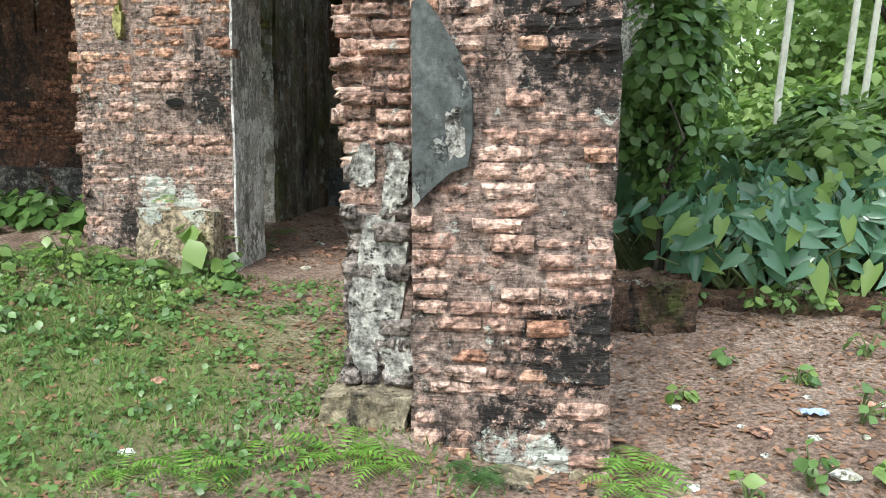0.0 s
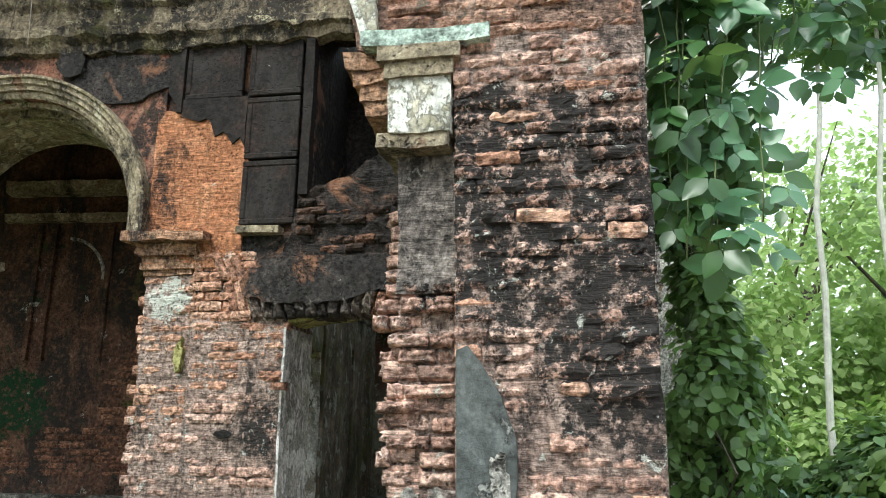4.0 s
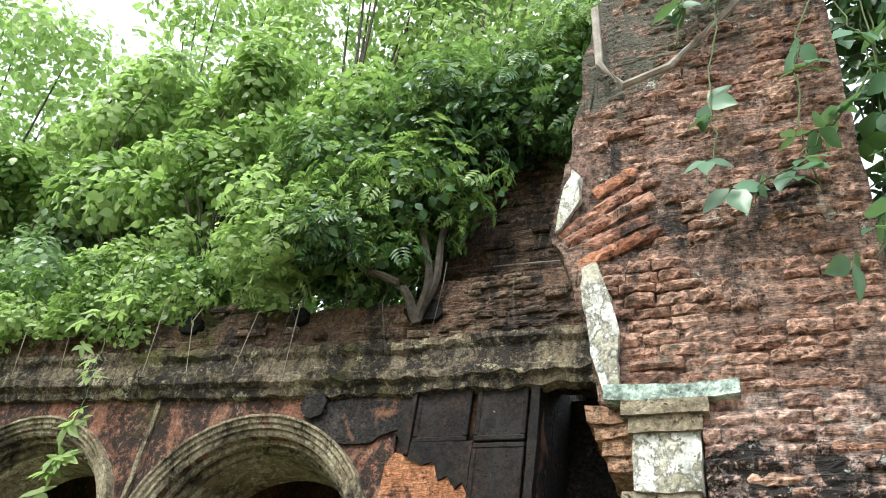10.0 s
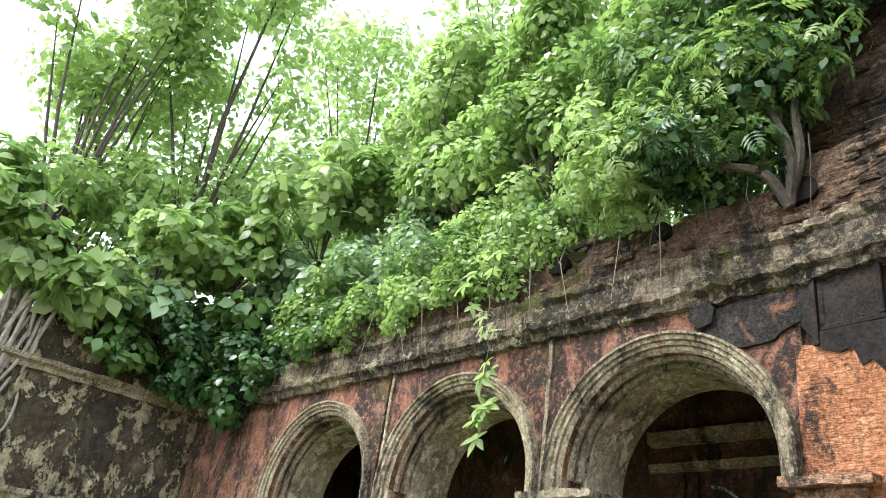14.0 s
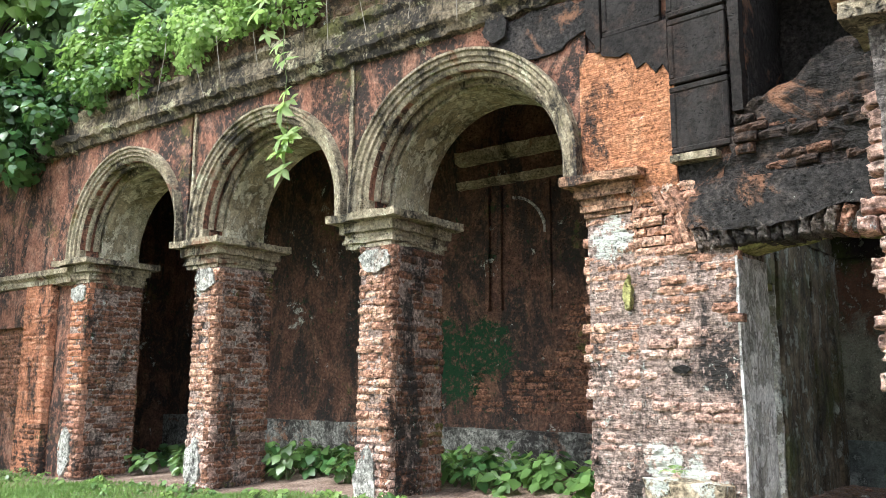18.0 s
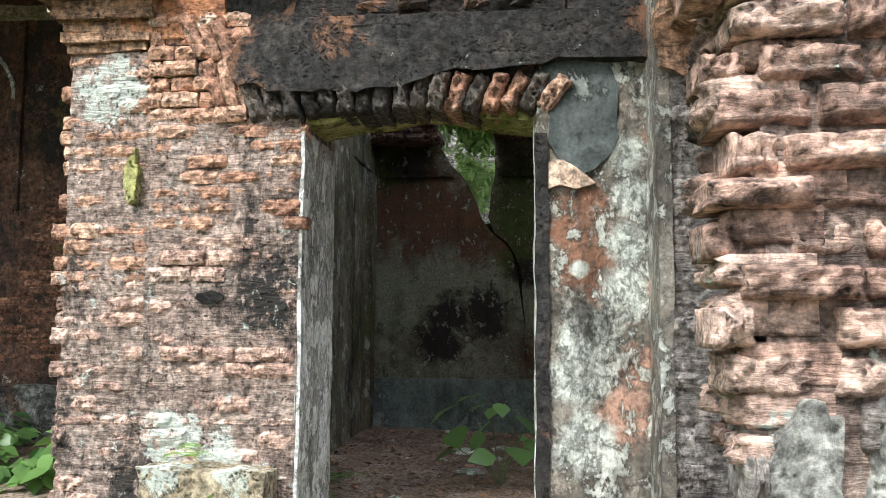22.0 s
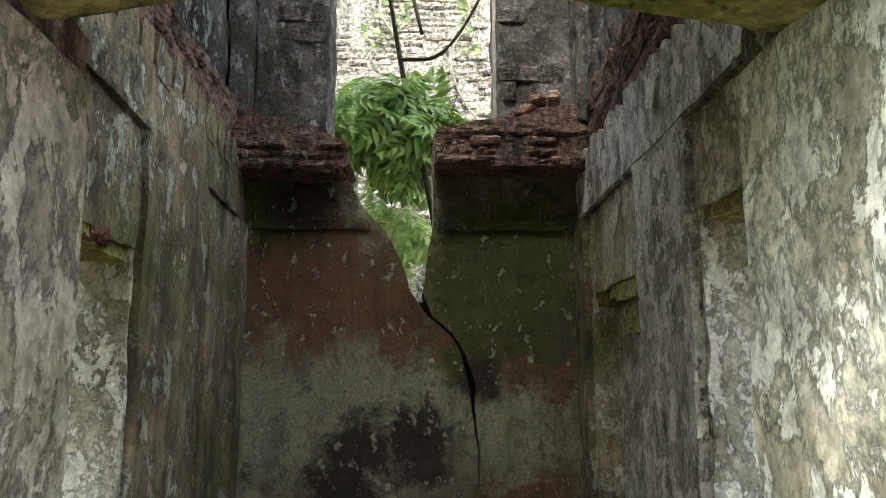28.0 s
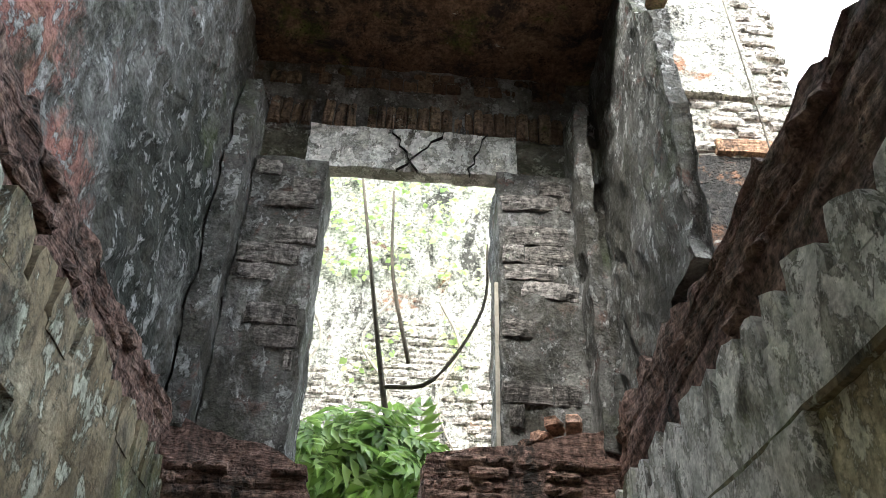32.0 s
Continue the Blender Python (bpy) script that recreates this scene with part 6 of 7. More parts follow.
for x0, x1 in ((1.2, 1.3), (-1.3, -1.16)):
    worn_block("window_pilaster", x0, x1, RB - 0.3, RB + 0.05, 3.9, 6.7, M_UPPER, room, step=0.08, amp=0.03)
worn_block("iron_bar", 0.62, 0.645, RB + 0.0, RB + 0.03, 4.0, 5.2, M_ROOT, room, "pale upright strip in the window jamb", step=0.3, amp=0.001)
lay_joined("ceiling_joists", room, pose(0, RB, 7.0, 0, 0, 0), courses(brng, -1.2, 1.25, 0.05, 0.35, course=0.12, length=(0.1, 0.14), miss=0.3), M_OVERJ, 0.1)
rceil = part("ceiling", rough_box(RL - 0.6, RR + 0.6, 3.9, RB + 0.5, 7.3, 7.5, 0.15, 0.04), M_OVER)
tagged(rceil, "remaining dark roof slab over the upper room", "ceiling", kind="structure")
# loose bricks on the ledges
for k, (x, y, z) in enumerate(((0.7, 4.85, 3.93), (0.82, 4.83, 3.97), (0.9, 4.82, 4.01), (0.98, 4.8, 4.08), (1.08, 4.75, 4.06))):
    lb = new("loose_brick", (PINK_SET if k == 4 else UPPER_SET)[k])
    lb.matrix_world = pose(x, y, z, 0, 8 * k - 14, 20 * k) @ Matrix.Diagonal((0.13, 0.09, 0.06, 1))
    tagged(lb, "loose brick lying on the broken ledge", "brick", "loose bricks")

# brick wall that stands behind the window, and the sunlit stub past the ragged edge
behind = thing("wall_behind", "sunlit old brick wall behind the window", "wall", kind="structure")
worn_block("core", -2.5, 4.0, 8.2, 8.7, 0.0, 9.4, M_PALE, behind, step=0.2, amp=0.03)
ivy_rng = np.random.default_rng(5)
ivy = [(q[0], 8.13 - 0.05 * q[1], q[2]) for q in zip(ivy_rng.uniform(-1.6, 2.2, 1500), ivy_rng.random(1500), ivy_rng.uniform(5.9, 9.2, 1500)) if noise.noise(Vector((q[0] * 2.2, 3.0, q[2] * 2.2))) + 0.18 * (q[2] - 7.3) > 0.0]
tagged(scatter_leaves("wall_ivy", ivy, np.tile(np.array((0.0, -1.0, 0.35)), (len(ivy), 1)) + ivy_rng.normal(0, 0.3, (len(ivy), 3)), ivy_rng.uniform(0.05, 0.11, len(ivy)), M_LEAF_Y, None, OVAL, OVAL_F, rng=ivy_rng, droop=0.8), "pale green ivy spreading over the wall behind the window", "ivy", kind="stuff")
lay_joined("brickwork", behind, pose(0, 8.2, 0), courses(brng, -1.2, 1.8, 3.6, 7.0, keep=lambda x, z: z < 6.5 + 0.35 * math.sin(x * 3 + 1)), M_GREYJ)
stubw = thing("wall_stub", "sunlit broken brick wall with white plaster above", "wall", kind="structure")
worn_block("core", 1.5, 2.74, 4.3, 4.7, 3.3, 8.6, M_PALE, stubw, step=0.1, amp=0.04)
lay_joined("brickwork", stubw, pose(0, 4.29, 0), courses(brng, 1.5, 2.74, 3.6, 8.2, course=0.085, ragged=(0.04, 0.08)), M_GREYJ)
worn_block("lintel_brick", 2.03, 2.5, 4.22, 4.32, 5.86, 5.97, M_RUST, stubw, "red brick lintel", step=0.05, amp=0.008)
worn_block("soot_patch", 1.55, 2.45, 4.255, 4.3, 5.0, 5.84, M_BLACK, stubw, "blackened brick", step=0.06, amp=0.012)
worn_block("plaster", 1.6, 2.42, 4.22, 4.34, 6.42, 8.4, M_PALE, stubw, "white plaster sheet", step=0.08, amp=0.02)


# ---- plants
prng = np.random.default_rng(21)
HEART = ((0, 0, 0), (0.2, -0.22, 0.04), (0.31, 0.05, 0.07), (0.24, 0.5, 0.05), (0, 1.15, -0.2), (-0.24, 0.5, 0.05), (-0.31, 0.05, 0.07), (-0.2, -0.22, 0.04), (0, 0.35, -0.05))
HEART_F = ((0, 1, 8), (1, 2, 8), (2, 3, 8), (3, 4, 8), (4, 5, 8), (5, 6, 8), (6, 7, 8), (7, 0, 8))


def limbs(base, heads, r0, rng, sides=6):
    """A stem that forks towards the clumps of a crown."""
    base = Vector(base)
    mid = base.lerp(Vector(np.mean(heads, 0)), 0.55)
    bms = [tube([base, base.lerp(mid, 0.5) + Vector(rng.normal(0, 0.06, 3)), mid], [r0, r0 * 0.75, r0 * 0.55], sides)]
    for h in heads:
        h = Vector(h)
        bend = mid.lerp(h, 0.5) + Vector(rng.normal(0, 0.12, 3))
        bms.append(tube([mid, bend, h], [r0 * 0.5, r0 * 0.3, r0 * 0.08], 5))
    return merge(bms)


def bush(name, label, category, base, centre, radii, n, size, mat, clumps=14, tight=0.38, shape=OVAL, faces=OVAL_F, stem=0.05, droop=0.6, group=""):
    t = thing(name, label, category, Matrix.Translation(base), group)
    c = Vector(centre) - Vector(base)
    p, o, heads = clump_points(prng, c, radii, n, clumps, tight)
    scatter_leaves("crown", p, o, prng.uniform(size * 0.6, size * 1.3, n), mat, t, shape, faces, rng=prng, droop=droop)
    part("trunk", limbs((0, 0, 0), heads[: min(10, clumps)], stem, prng), M_BARK, t)
    return t


# growth along the arcade roof: (x, y, z, rx, ry, rz, leaves, size, material)
for x, y, z, rx, ry, rz, n, size, mat in (
        (-12.6, -0.6, 6.5, 1.3, 1.2, 0.9, 1500, 0.27, M_LEAF), (-13.3, -2.2, 6.9, 1.1, 1.2, 0.9, 900, 0.34, M_LEAF_G), (-11.6, 0.2, 7.6, 1.4, 1.2, 1.2, 1500, 0.24, M_LEAF_G),
        (-10.2, 0.0, 6.7, 1.2, 0.9, 0.9, 3200, 0.13, M_LEAF_L), (-9.0, 0.2, 7.4, 1.3, 1.0, 1.1, 3000, 0.13, M_LEAF_G), (-7.8, -0.1, 6.6, 1.2, 0.8, 0.8, 3200, 0.10, M_LEAF),
        (-6.8, 0.3, 7.3, 1.2, 0.9, 0.9, 2600, 0.11, M_LEAF_Y), (-5.8, 0.1, 6.6, 0.9, 0.7, 0.6, 2400, 0.09, M_LEAF_L), (-4.9, 0.4, 6.7, 0.8, 0.7, 0.55, 2000, 0.10, M_LEAF),
        (-8.6, 1.5, 8.6, 2.0, 1.2, 1.4, 3200, 0.16, M_LEAF_G), (-5.5, 1.8, 8.2, 1.6, 1.0, 1.3, 3400, 0.14, M_LEAF_L), (-12.0, 1.6, 9.2, 2.0, 1.4, 1.6, 3600, 0.18, M_LEAF_L),
        (-3.4, 1.2, 7.6, 1.0, 0.8, 0.8, 2600, 0.12, M_LEAF_L), (-12.6, -1.6, 6.0, 0.9, 0.9, 0.8, 2600, 0.17, M_LEAF_D), (-12.9, -3.4, 6.6, 0.9, 0.8, 0.6, 600, 0.36, M_LEAF_Y), (-11.2, -0.9, 6.0, 0.8, 0.5, 0.6, 1800, 0.15, M_LEAF_D), (-7.0, 1.8, 9.0, 1.6, 1.0, 1.2, 3400, 0.13, M_LEAF_L), (-10.4, 1.6, 9.0, 1.7, 1.0, 1.2, 3400, 0.14, M_LEAF_L), (-4.0, 2.0, 8.8, 1.3, 0.8, 1.2, 3000, 0.12, M_LEAF)):
    bush("roof_shrub", "leafy wild shrub rooted on the ruined roof", "shrub", (x, max(y, 0.3) if x > -12 else y, 5.9), (x, y, z), (rx, ry, rz), n, size, mat, group="roof growth")

for x, z, rx, n, mat in ((-9.6, 5.9, 0.9, 1500, M_LEAF), (-8.3, 6.0, 0.8, 1200, M_LEAF_L), (-7.1, 6.05, 0.8, 1100, M_LEAF_Y), (-6.1, 6.05, 0.7, 900, M_LEAF_L), (-5.2, 6.15, 0.6, 600, M_LEAF_Y), (-4.5, 6.3, 0.5, 350, M_LEAF_L)):
    y = 0.0787 * (x + 1.8) - 0.18
    bush("parapet_shrub", "small-leaved shrub hanging over the broken parapet", "shrub", (x, y + 0.2, 6.0), (x, y, z), (rx, 0.3, 0.45), n, 0.085, mat, clumps=16, tight=0.4, stem=0.02, group="roof growth")

for x, y, z, rx, rz, n, size, mat in ((-12.5, -1.4, 5.7, 0.8, 0.8, 1100, 0.19, M_LEAF_D), (-11.6, -0.95, 5.5, 0.8, 0.7, 1100, 0.17, M_LEAF_D), (-12.9, -2.8, 6.1, 0.8, 0.7, 800, 0.24, M_LEAF), (-13.2, -4.6, 7.0, 0.9, 0.9, 700, 0.32, M_LEAF_Y), (-13.4, -5.4, 8.0, 1.2, 1.0, 900, 0.3, M_LEAF_L), (-10.6, -0.85, 5.75, 0.7, 0.5, 900, 0.13, M_LEAF_D)):
    bush("corner_shrub", "dense dark-leaved shrub hanging over the corner of the ruin", "shrub", (x, y + 0.1, 6.0), (x, y, z), (rx, 0.6, rz), n, size, mat, clumps=18, tight=0.4, stem=0.03, group="roof growth")

# the small tree that grows out of a hole in the parapet
roof_tree = thing("roof_tree", "small tree growing out of the parapet with crooked branches", "tree", pose(-1.75, -0.1, 5.75))
boughs = [[(0, 0, 0), (-0.15, -0.15, 0.35), (-0.55, -0.25, 0.55), (-1.2, -0.3, 0.75), (-1.9, -0.4, 0.95)], [(0, 0, 0.05), (0.1, -0.1, 0.5), (-0.1, -0.1, 1.2), (-0.3, 0.0, 2.2)], [(0.0, 0, 0.1), (0.16, -0.05, 0.5), (0.12, 0.0, 1.2), (0.3, 0.1, 2.0), (0.9, 0.1, 2.8)], [(-0.5, -0.25, 0.52), (-0.8, -0.2, 1.1), (-1.2, -0.1, 1.8)]]
part("trunk", merge([limb(b, [0.055 * (1 - 0.8 * i / len(b)) for i in range(len(b))], 7) for b in boughs]), M_BARK, roof_tree)
for k, (x, y, z, rx, rz, n) in enumerate(((-1.7, -0.3, 1.1, 1.0, 0.7, 5200), (-0.5, -0.1, 1.7, 1.1, 1.0, 6500), (0.2, 0.1, 2.8, 0.9, 0.7, 4200), (-1.5, 0.2, 2.6, 1.2, 0.9, 4600), (-0.4, 0.2, 3.4, 1.3, 0.8, 4200), (-0.9, -0.25, 0.85, 0.8, 0.4, 3000), (1.3, 0.2, 3.1, 1.0, 0.8, 4200), (1.5, 0.2, 4.1, 1.2, 0.8, 4200), (2.6, 0.2, 3.4, 1.0, 0.6, 3000))):
    p, o, _ = clump_points(prng, (x, y, z), (rx, 0.7, rz), n, 34, 0.42)
    m = n // 11
    # mostly M_LEAF_D: the crown's inner shade is put into the leaf colour
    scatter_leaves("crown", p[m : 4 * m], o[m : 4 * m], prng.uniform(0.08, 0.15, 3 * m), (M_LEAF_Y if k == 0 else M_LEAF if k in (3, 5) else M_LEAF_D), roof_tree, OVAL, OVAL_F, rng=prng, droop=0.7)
    scatter_leaves("crown", p[:m], o[:m], prng.uniform(0.2, 0.36, m), (M_LEAF, M_LEAF_L, M_LEAF_D)[k % 3] if k else M_LEAF_Y, roof_tree, PINNATE, PINNATE_F, rng=prng, droop=0.7)

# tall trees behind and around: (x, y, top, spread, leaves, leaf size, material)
# far crowns mostly in M_LEAF_Y, whose pale tone has sunlight and haze painted in
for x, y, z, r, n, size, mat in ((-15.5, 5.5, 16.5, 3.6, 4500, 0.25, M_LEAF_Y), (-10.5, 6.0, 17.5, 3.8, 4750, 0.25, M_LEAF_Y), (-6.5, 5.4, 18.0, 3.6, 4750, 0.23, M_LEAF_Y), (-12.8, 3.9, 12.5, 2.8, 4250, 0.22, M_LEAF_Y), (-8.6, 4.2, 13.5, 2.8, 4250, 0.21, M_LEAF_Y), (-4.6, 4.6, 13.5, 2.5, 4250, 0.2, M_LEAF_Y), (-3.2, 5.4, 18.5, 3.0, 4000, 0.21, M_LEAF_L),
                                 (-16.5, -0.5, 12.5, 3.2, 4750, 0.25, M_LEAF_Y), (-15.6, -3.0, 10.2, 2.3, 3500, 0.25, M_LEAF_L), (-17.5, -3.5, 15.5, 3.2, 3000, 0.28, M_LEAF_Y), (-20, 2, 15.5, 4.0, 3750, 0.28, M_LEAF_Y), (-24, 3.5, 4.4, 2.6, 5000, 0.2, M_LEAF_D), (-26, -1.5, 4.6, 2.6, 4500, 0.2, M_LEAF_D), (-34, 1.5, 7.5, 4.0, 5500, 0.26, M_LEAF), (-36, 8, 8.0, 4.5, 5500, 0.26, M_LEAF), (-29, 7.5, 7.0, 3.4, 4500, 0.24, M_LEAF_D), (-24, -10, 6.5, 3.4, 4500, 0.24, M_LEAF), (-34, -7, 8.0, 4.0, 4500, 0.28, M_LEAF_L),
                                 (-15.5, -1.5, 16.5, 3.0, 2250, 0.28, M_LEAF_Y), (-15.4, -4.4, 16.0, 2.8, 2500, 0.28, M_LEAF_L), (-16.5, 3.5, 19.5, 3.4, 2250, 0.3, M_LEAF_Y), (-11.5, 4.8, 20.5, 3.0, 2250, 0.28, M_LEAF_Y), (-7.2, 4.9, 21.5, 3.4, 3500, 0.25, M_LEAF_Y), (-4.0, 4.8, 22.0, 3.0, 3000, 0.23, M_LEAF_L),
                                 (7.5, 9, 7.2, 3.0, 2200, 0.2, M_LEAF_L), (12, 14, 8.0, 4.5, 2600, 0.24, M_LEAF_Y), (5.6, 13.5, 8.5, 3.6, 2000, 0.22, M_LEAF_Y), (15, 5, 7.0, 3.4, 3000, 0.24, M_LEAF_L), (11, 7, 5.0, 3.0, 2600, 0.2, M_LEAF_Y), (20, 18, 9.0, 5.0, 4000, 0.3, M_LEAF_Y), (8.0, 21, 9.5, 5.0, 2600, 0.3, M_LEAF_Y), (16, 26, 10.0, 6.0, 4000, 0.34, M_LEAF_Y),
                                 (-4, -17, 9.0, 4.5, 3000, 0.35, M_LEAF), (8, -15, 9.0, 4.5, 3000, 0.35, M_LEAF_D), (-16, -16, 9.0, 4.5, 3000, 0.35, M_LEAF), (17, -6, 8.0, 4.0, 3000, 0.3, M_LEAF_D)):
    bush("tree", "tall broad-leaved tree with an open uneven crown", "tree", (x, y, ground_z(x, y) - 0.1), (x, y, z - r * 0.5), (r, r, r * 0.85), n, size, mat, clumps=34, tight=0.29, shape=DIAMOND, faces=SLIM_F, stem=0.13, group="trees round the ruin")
# open sprays of large leaves that lean over the roof edge
for x, y, z, rx, rz, n, size, mat in ((-12.2, -1.4, 8.2, 1.2, 0.9, 1500, 0.26, M_LEAF_L), (-11.2, -0.4, 9.4, 1.3, 1.0, 1600, 0.24, M_LEAF_Y), (-12.6, -2.6, 7.6, 1.0, 0.8, 1300, 0.26, M_LEAF_Y), (-9.4, 0.4, 9.6, 1.4, 1.1, 2200, 0.2, M_LEAF_L), (-7.4, 0.6, 9.4, 1.3, 1.2, 2400, 0.18, M_LEAF_Y), (-5.6, 0.5, 8.8, 1.2, 1.1, 2400, 0.15, M_LEAF_L), (-4.2, 0.6, 8.4, 1.0, 1.1, 2200, 0.13, M_LEAF_Y), (-4.4, 0.9, 10.4, 1.4, 1.3, 3000, 0.15, M_LEAF_L), (-2.4, 1.0, 10.2, 1.3, 1.3, 3200, 0.14, M_LEAF), (-6.4, 1.0, 11.0, 1.5, 1.4, 3000, 0.16, M_LEAF_L), (-9.0, 0.8, 11.6, 1.6, 1.4, 3000, 0.18, M_LEAF_Y)):
    bush("roof_shrub", "open bright shrub leaning over the roof edge", "shrub", (x, max(y, 0.3) if x > -12 else y, 5.9), (x, y, z), (rx, 0.9, rz), n, size, mat, clumps=18, tight=0.36, group="roof growth")


# slim pale trunks far to the right
for x, y, h in ((4.96, 5.5, 7.4), (5.8, 5.5, 7.6), (6.2, 5.9, 7.2)):
    palm = thing("slim_tree", "slender pale-barked trunk among undergrowth", "tree", pose(x, y, ground_z(x, y)), group="slim trees")
    part("trunk", tube([(0, 0, -0.1), (-0.04, 0, h * 0.2), (0.06, 0.02, h * 0.45), (0.05, 0.05, h * 0.6), (0.24, 0.1, h * 0.8), (0.3, 0.1, h)], [0.055, 0.05, 0.045, 0.042, 0.036, 0.03], 8), M_SLIM, palm)
    p, o, _ = clump_points(prng, (0.3, 0.1, h), (1.3, 1.3, 0.8), 900, 10, 0.4)
    scatter_leaves("crown", p, o, prng.uniform(0.15, 0.35, 900), M_LEAF, palm, SLIM, SLIM_F, rng=prng)


def taro(x, y, h, n, rng, lean=(0, -1)):
    """A clump of big heart-shaped leaves on long stalks."""
    z = ground_z(x, y)
    t = thing("taro_plant", "taro clump with big drooping blue-green heart-shaped leaves", "plant", pose(x, y, z), group="taro bank")
    for k in range(n):
        a = rng.uniform(0, 2 * math.pi)
        reach = rng.uniform(0.1, 0.45)
        hh = h * rng.uniform(0.5, 1.1)
        tip = Vector((math.cos(a) * reach + lean[0] * 0.12, math.sin(a) * reach + lean[1] * 0.12, hh))
        part("stalk", tube([(0.02 * k, 0, 0), tip * 0.5 + Vector((0, 0, hh * 0.2)), tip], [0.012, 0.009, 0.006], 4), M_STEM, t)
        nrm = np.array([[math.cos(a) * 0.55 + lean[0] * 0.5, math.sin(a) * 0.55 + lean[1] * 0.5, rng.uniform(0.05, 0.5)]])
        scatter_leaves("leaf", [tuple(tip)], nrm, [rng.uniform(0.11, 0.23)], M_TARO if rng.random() < 0.85 else M_LEAF_L, t, HEART, HEART_F, rng=rng, droop=1.0)
    return t


for k in range(95):
    x = 2.45 + 3.6 * prng.random()
    y = -0.3 + 0.15 * (x - 2.6) + 1.7 * prng.random()
    taro(x, y, 0.5 + 0.22 * (y + 0.3), int(prng.integers(15, 21)), prng, (-0.35, -0.8))
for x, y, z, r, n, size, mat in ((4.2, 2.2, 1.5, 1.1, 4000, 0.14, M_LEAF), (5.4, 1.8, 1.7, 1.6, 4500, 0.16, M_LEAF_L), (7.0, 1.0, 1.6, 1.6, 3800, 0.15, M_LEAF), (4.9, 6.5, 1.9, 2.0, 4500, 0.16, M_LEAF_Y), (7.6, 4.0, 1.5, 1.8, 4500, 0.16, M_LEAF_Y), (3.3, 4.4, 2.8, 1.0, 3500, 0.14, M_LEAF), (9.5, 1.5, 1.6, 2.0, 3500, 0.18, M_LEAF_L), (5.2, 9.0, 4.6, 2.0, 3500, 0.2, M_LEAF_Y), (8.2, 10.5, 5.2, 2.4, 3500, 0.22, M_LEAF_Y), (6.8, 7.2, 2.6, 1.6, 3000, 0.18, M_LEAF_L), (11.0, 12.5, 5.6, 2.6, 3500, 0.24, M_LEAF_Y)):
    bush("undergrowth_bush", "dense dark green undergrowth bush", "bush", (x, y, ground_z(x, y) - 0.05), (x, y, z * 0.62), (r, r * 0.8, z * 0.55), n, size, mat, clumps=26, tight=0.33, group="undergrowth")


def vine(name, label, path, leaf, n_leaf, mat, rng, spread=0.12, stem=0.008, shape=OVAL, faces=OVAL_F, group="", trios=True):
    """A hanging or creeping stem with leaves in threes."""
    pts = np.array(path, float)
    t = thing(name, label, "vine", Matrix.Translation(pts[0]), group)
    rel = pts - pts[0]
    fine = np.stack([np.interp(np.linspace(0, len(rel) - 1, len(rel) * 5), np.arange(len(rel)), rel[:, k]) for k in range(3)], 1)
    fine[1:-1] += rng.normal(0, 0.012, fine[1:-1].shape)
    part("stem", tube([tuple(q) for q in fine], [stem * (1 - 0.5 * i / len(fine)) for i in range(len(fine))], 5), M_STEM, t, smooth=True)
    s = np.sort(rng.uniform(0.03, 1, n_leaf)) * (len(fine) - 1)
    c = np.stack([np.interp(s, np.arange(len(fine)), fine[:, k]) for k in range(3)], 1)
    c += rng.normal(0, spread, c.shape) * np.array((1, 0.7, 0.6))
    if trios:
        shape, faces = TRIO, TRIO_F
    nrm = rng.normal(0, 0.45, c.shape) + np.array((-0.25, -0.8, 0.55))
    scatter_leaves("leaves", c, nrm, rng.uniform(leaf * 0.65, leaf * 1.25, len(c)), mat, t, shape, faces, rng=rng, droop=0.9)
    return t


# curtain of creepers that hangs beside the near pier
for k in range(25):
    x = 2.35 + 2.1 * prng.random() ** 1.6
    y = -2.3 + 0.5 * (x - 2.3) + prng.uniform(-0.25, 0.9)
    top = 6.6 + prng.uniform(-0.4, 1.2)
    low = np.interp(x, [2.3, 2.8, 3.3, 5.0], [2.75, 2.6, 3.2, 3.8]) + prng.uniform(-0.2, 1.6)
    mid = (top + low) / 2
    vine("creeper", "hanging creeper with large three-part green leaves", on_site([(x + 0.2, y + 0.1, top), (x + prng.normal(0, 0.12), y, mid + 0.6), (x + prng.normal(0, 0.15), y - 0.05, mid - 0.5), (x - 0.05, y - 0.1, low)]), 0.19, int((top - low) * 15), M_CREEP if k % 3 else M_LEAF_D, prng, 0.17, 0.009, group="creeper curtain")
for k in range(9):
    x, y = 2.36 + 0.4 * prng.random(), -2.25 + 0.3 * prng.random()
    low = 2.25 + 0.5 * prng.random()
    vine("creeper", "hanging creeper with large three-part green leaves", on_site([(x + 0.1, y + 0.1, 6.4), (x, y, 5.0), (x + prng.normal(0, 0.1), y, 3.7), (x - 0.03, y - 0.05, low)]), 0.18, 52, M_LEAF_D if k % 2 else M_CREEP, prng, 0.13, 0.008, group="creeper curtain")
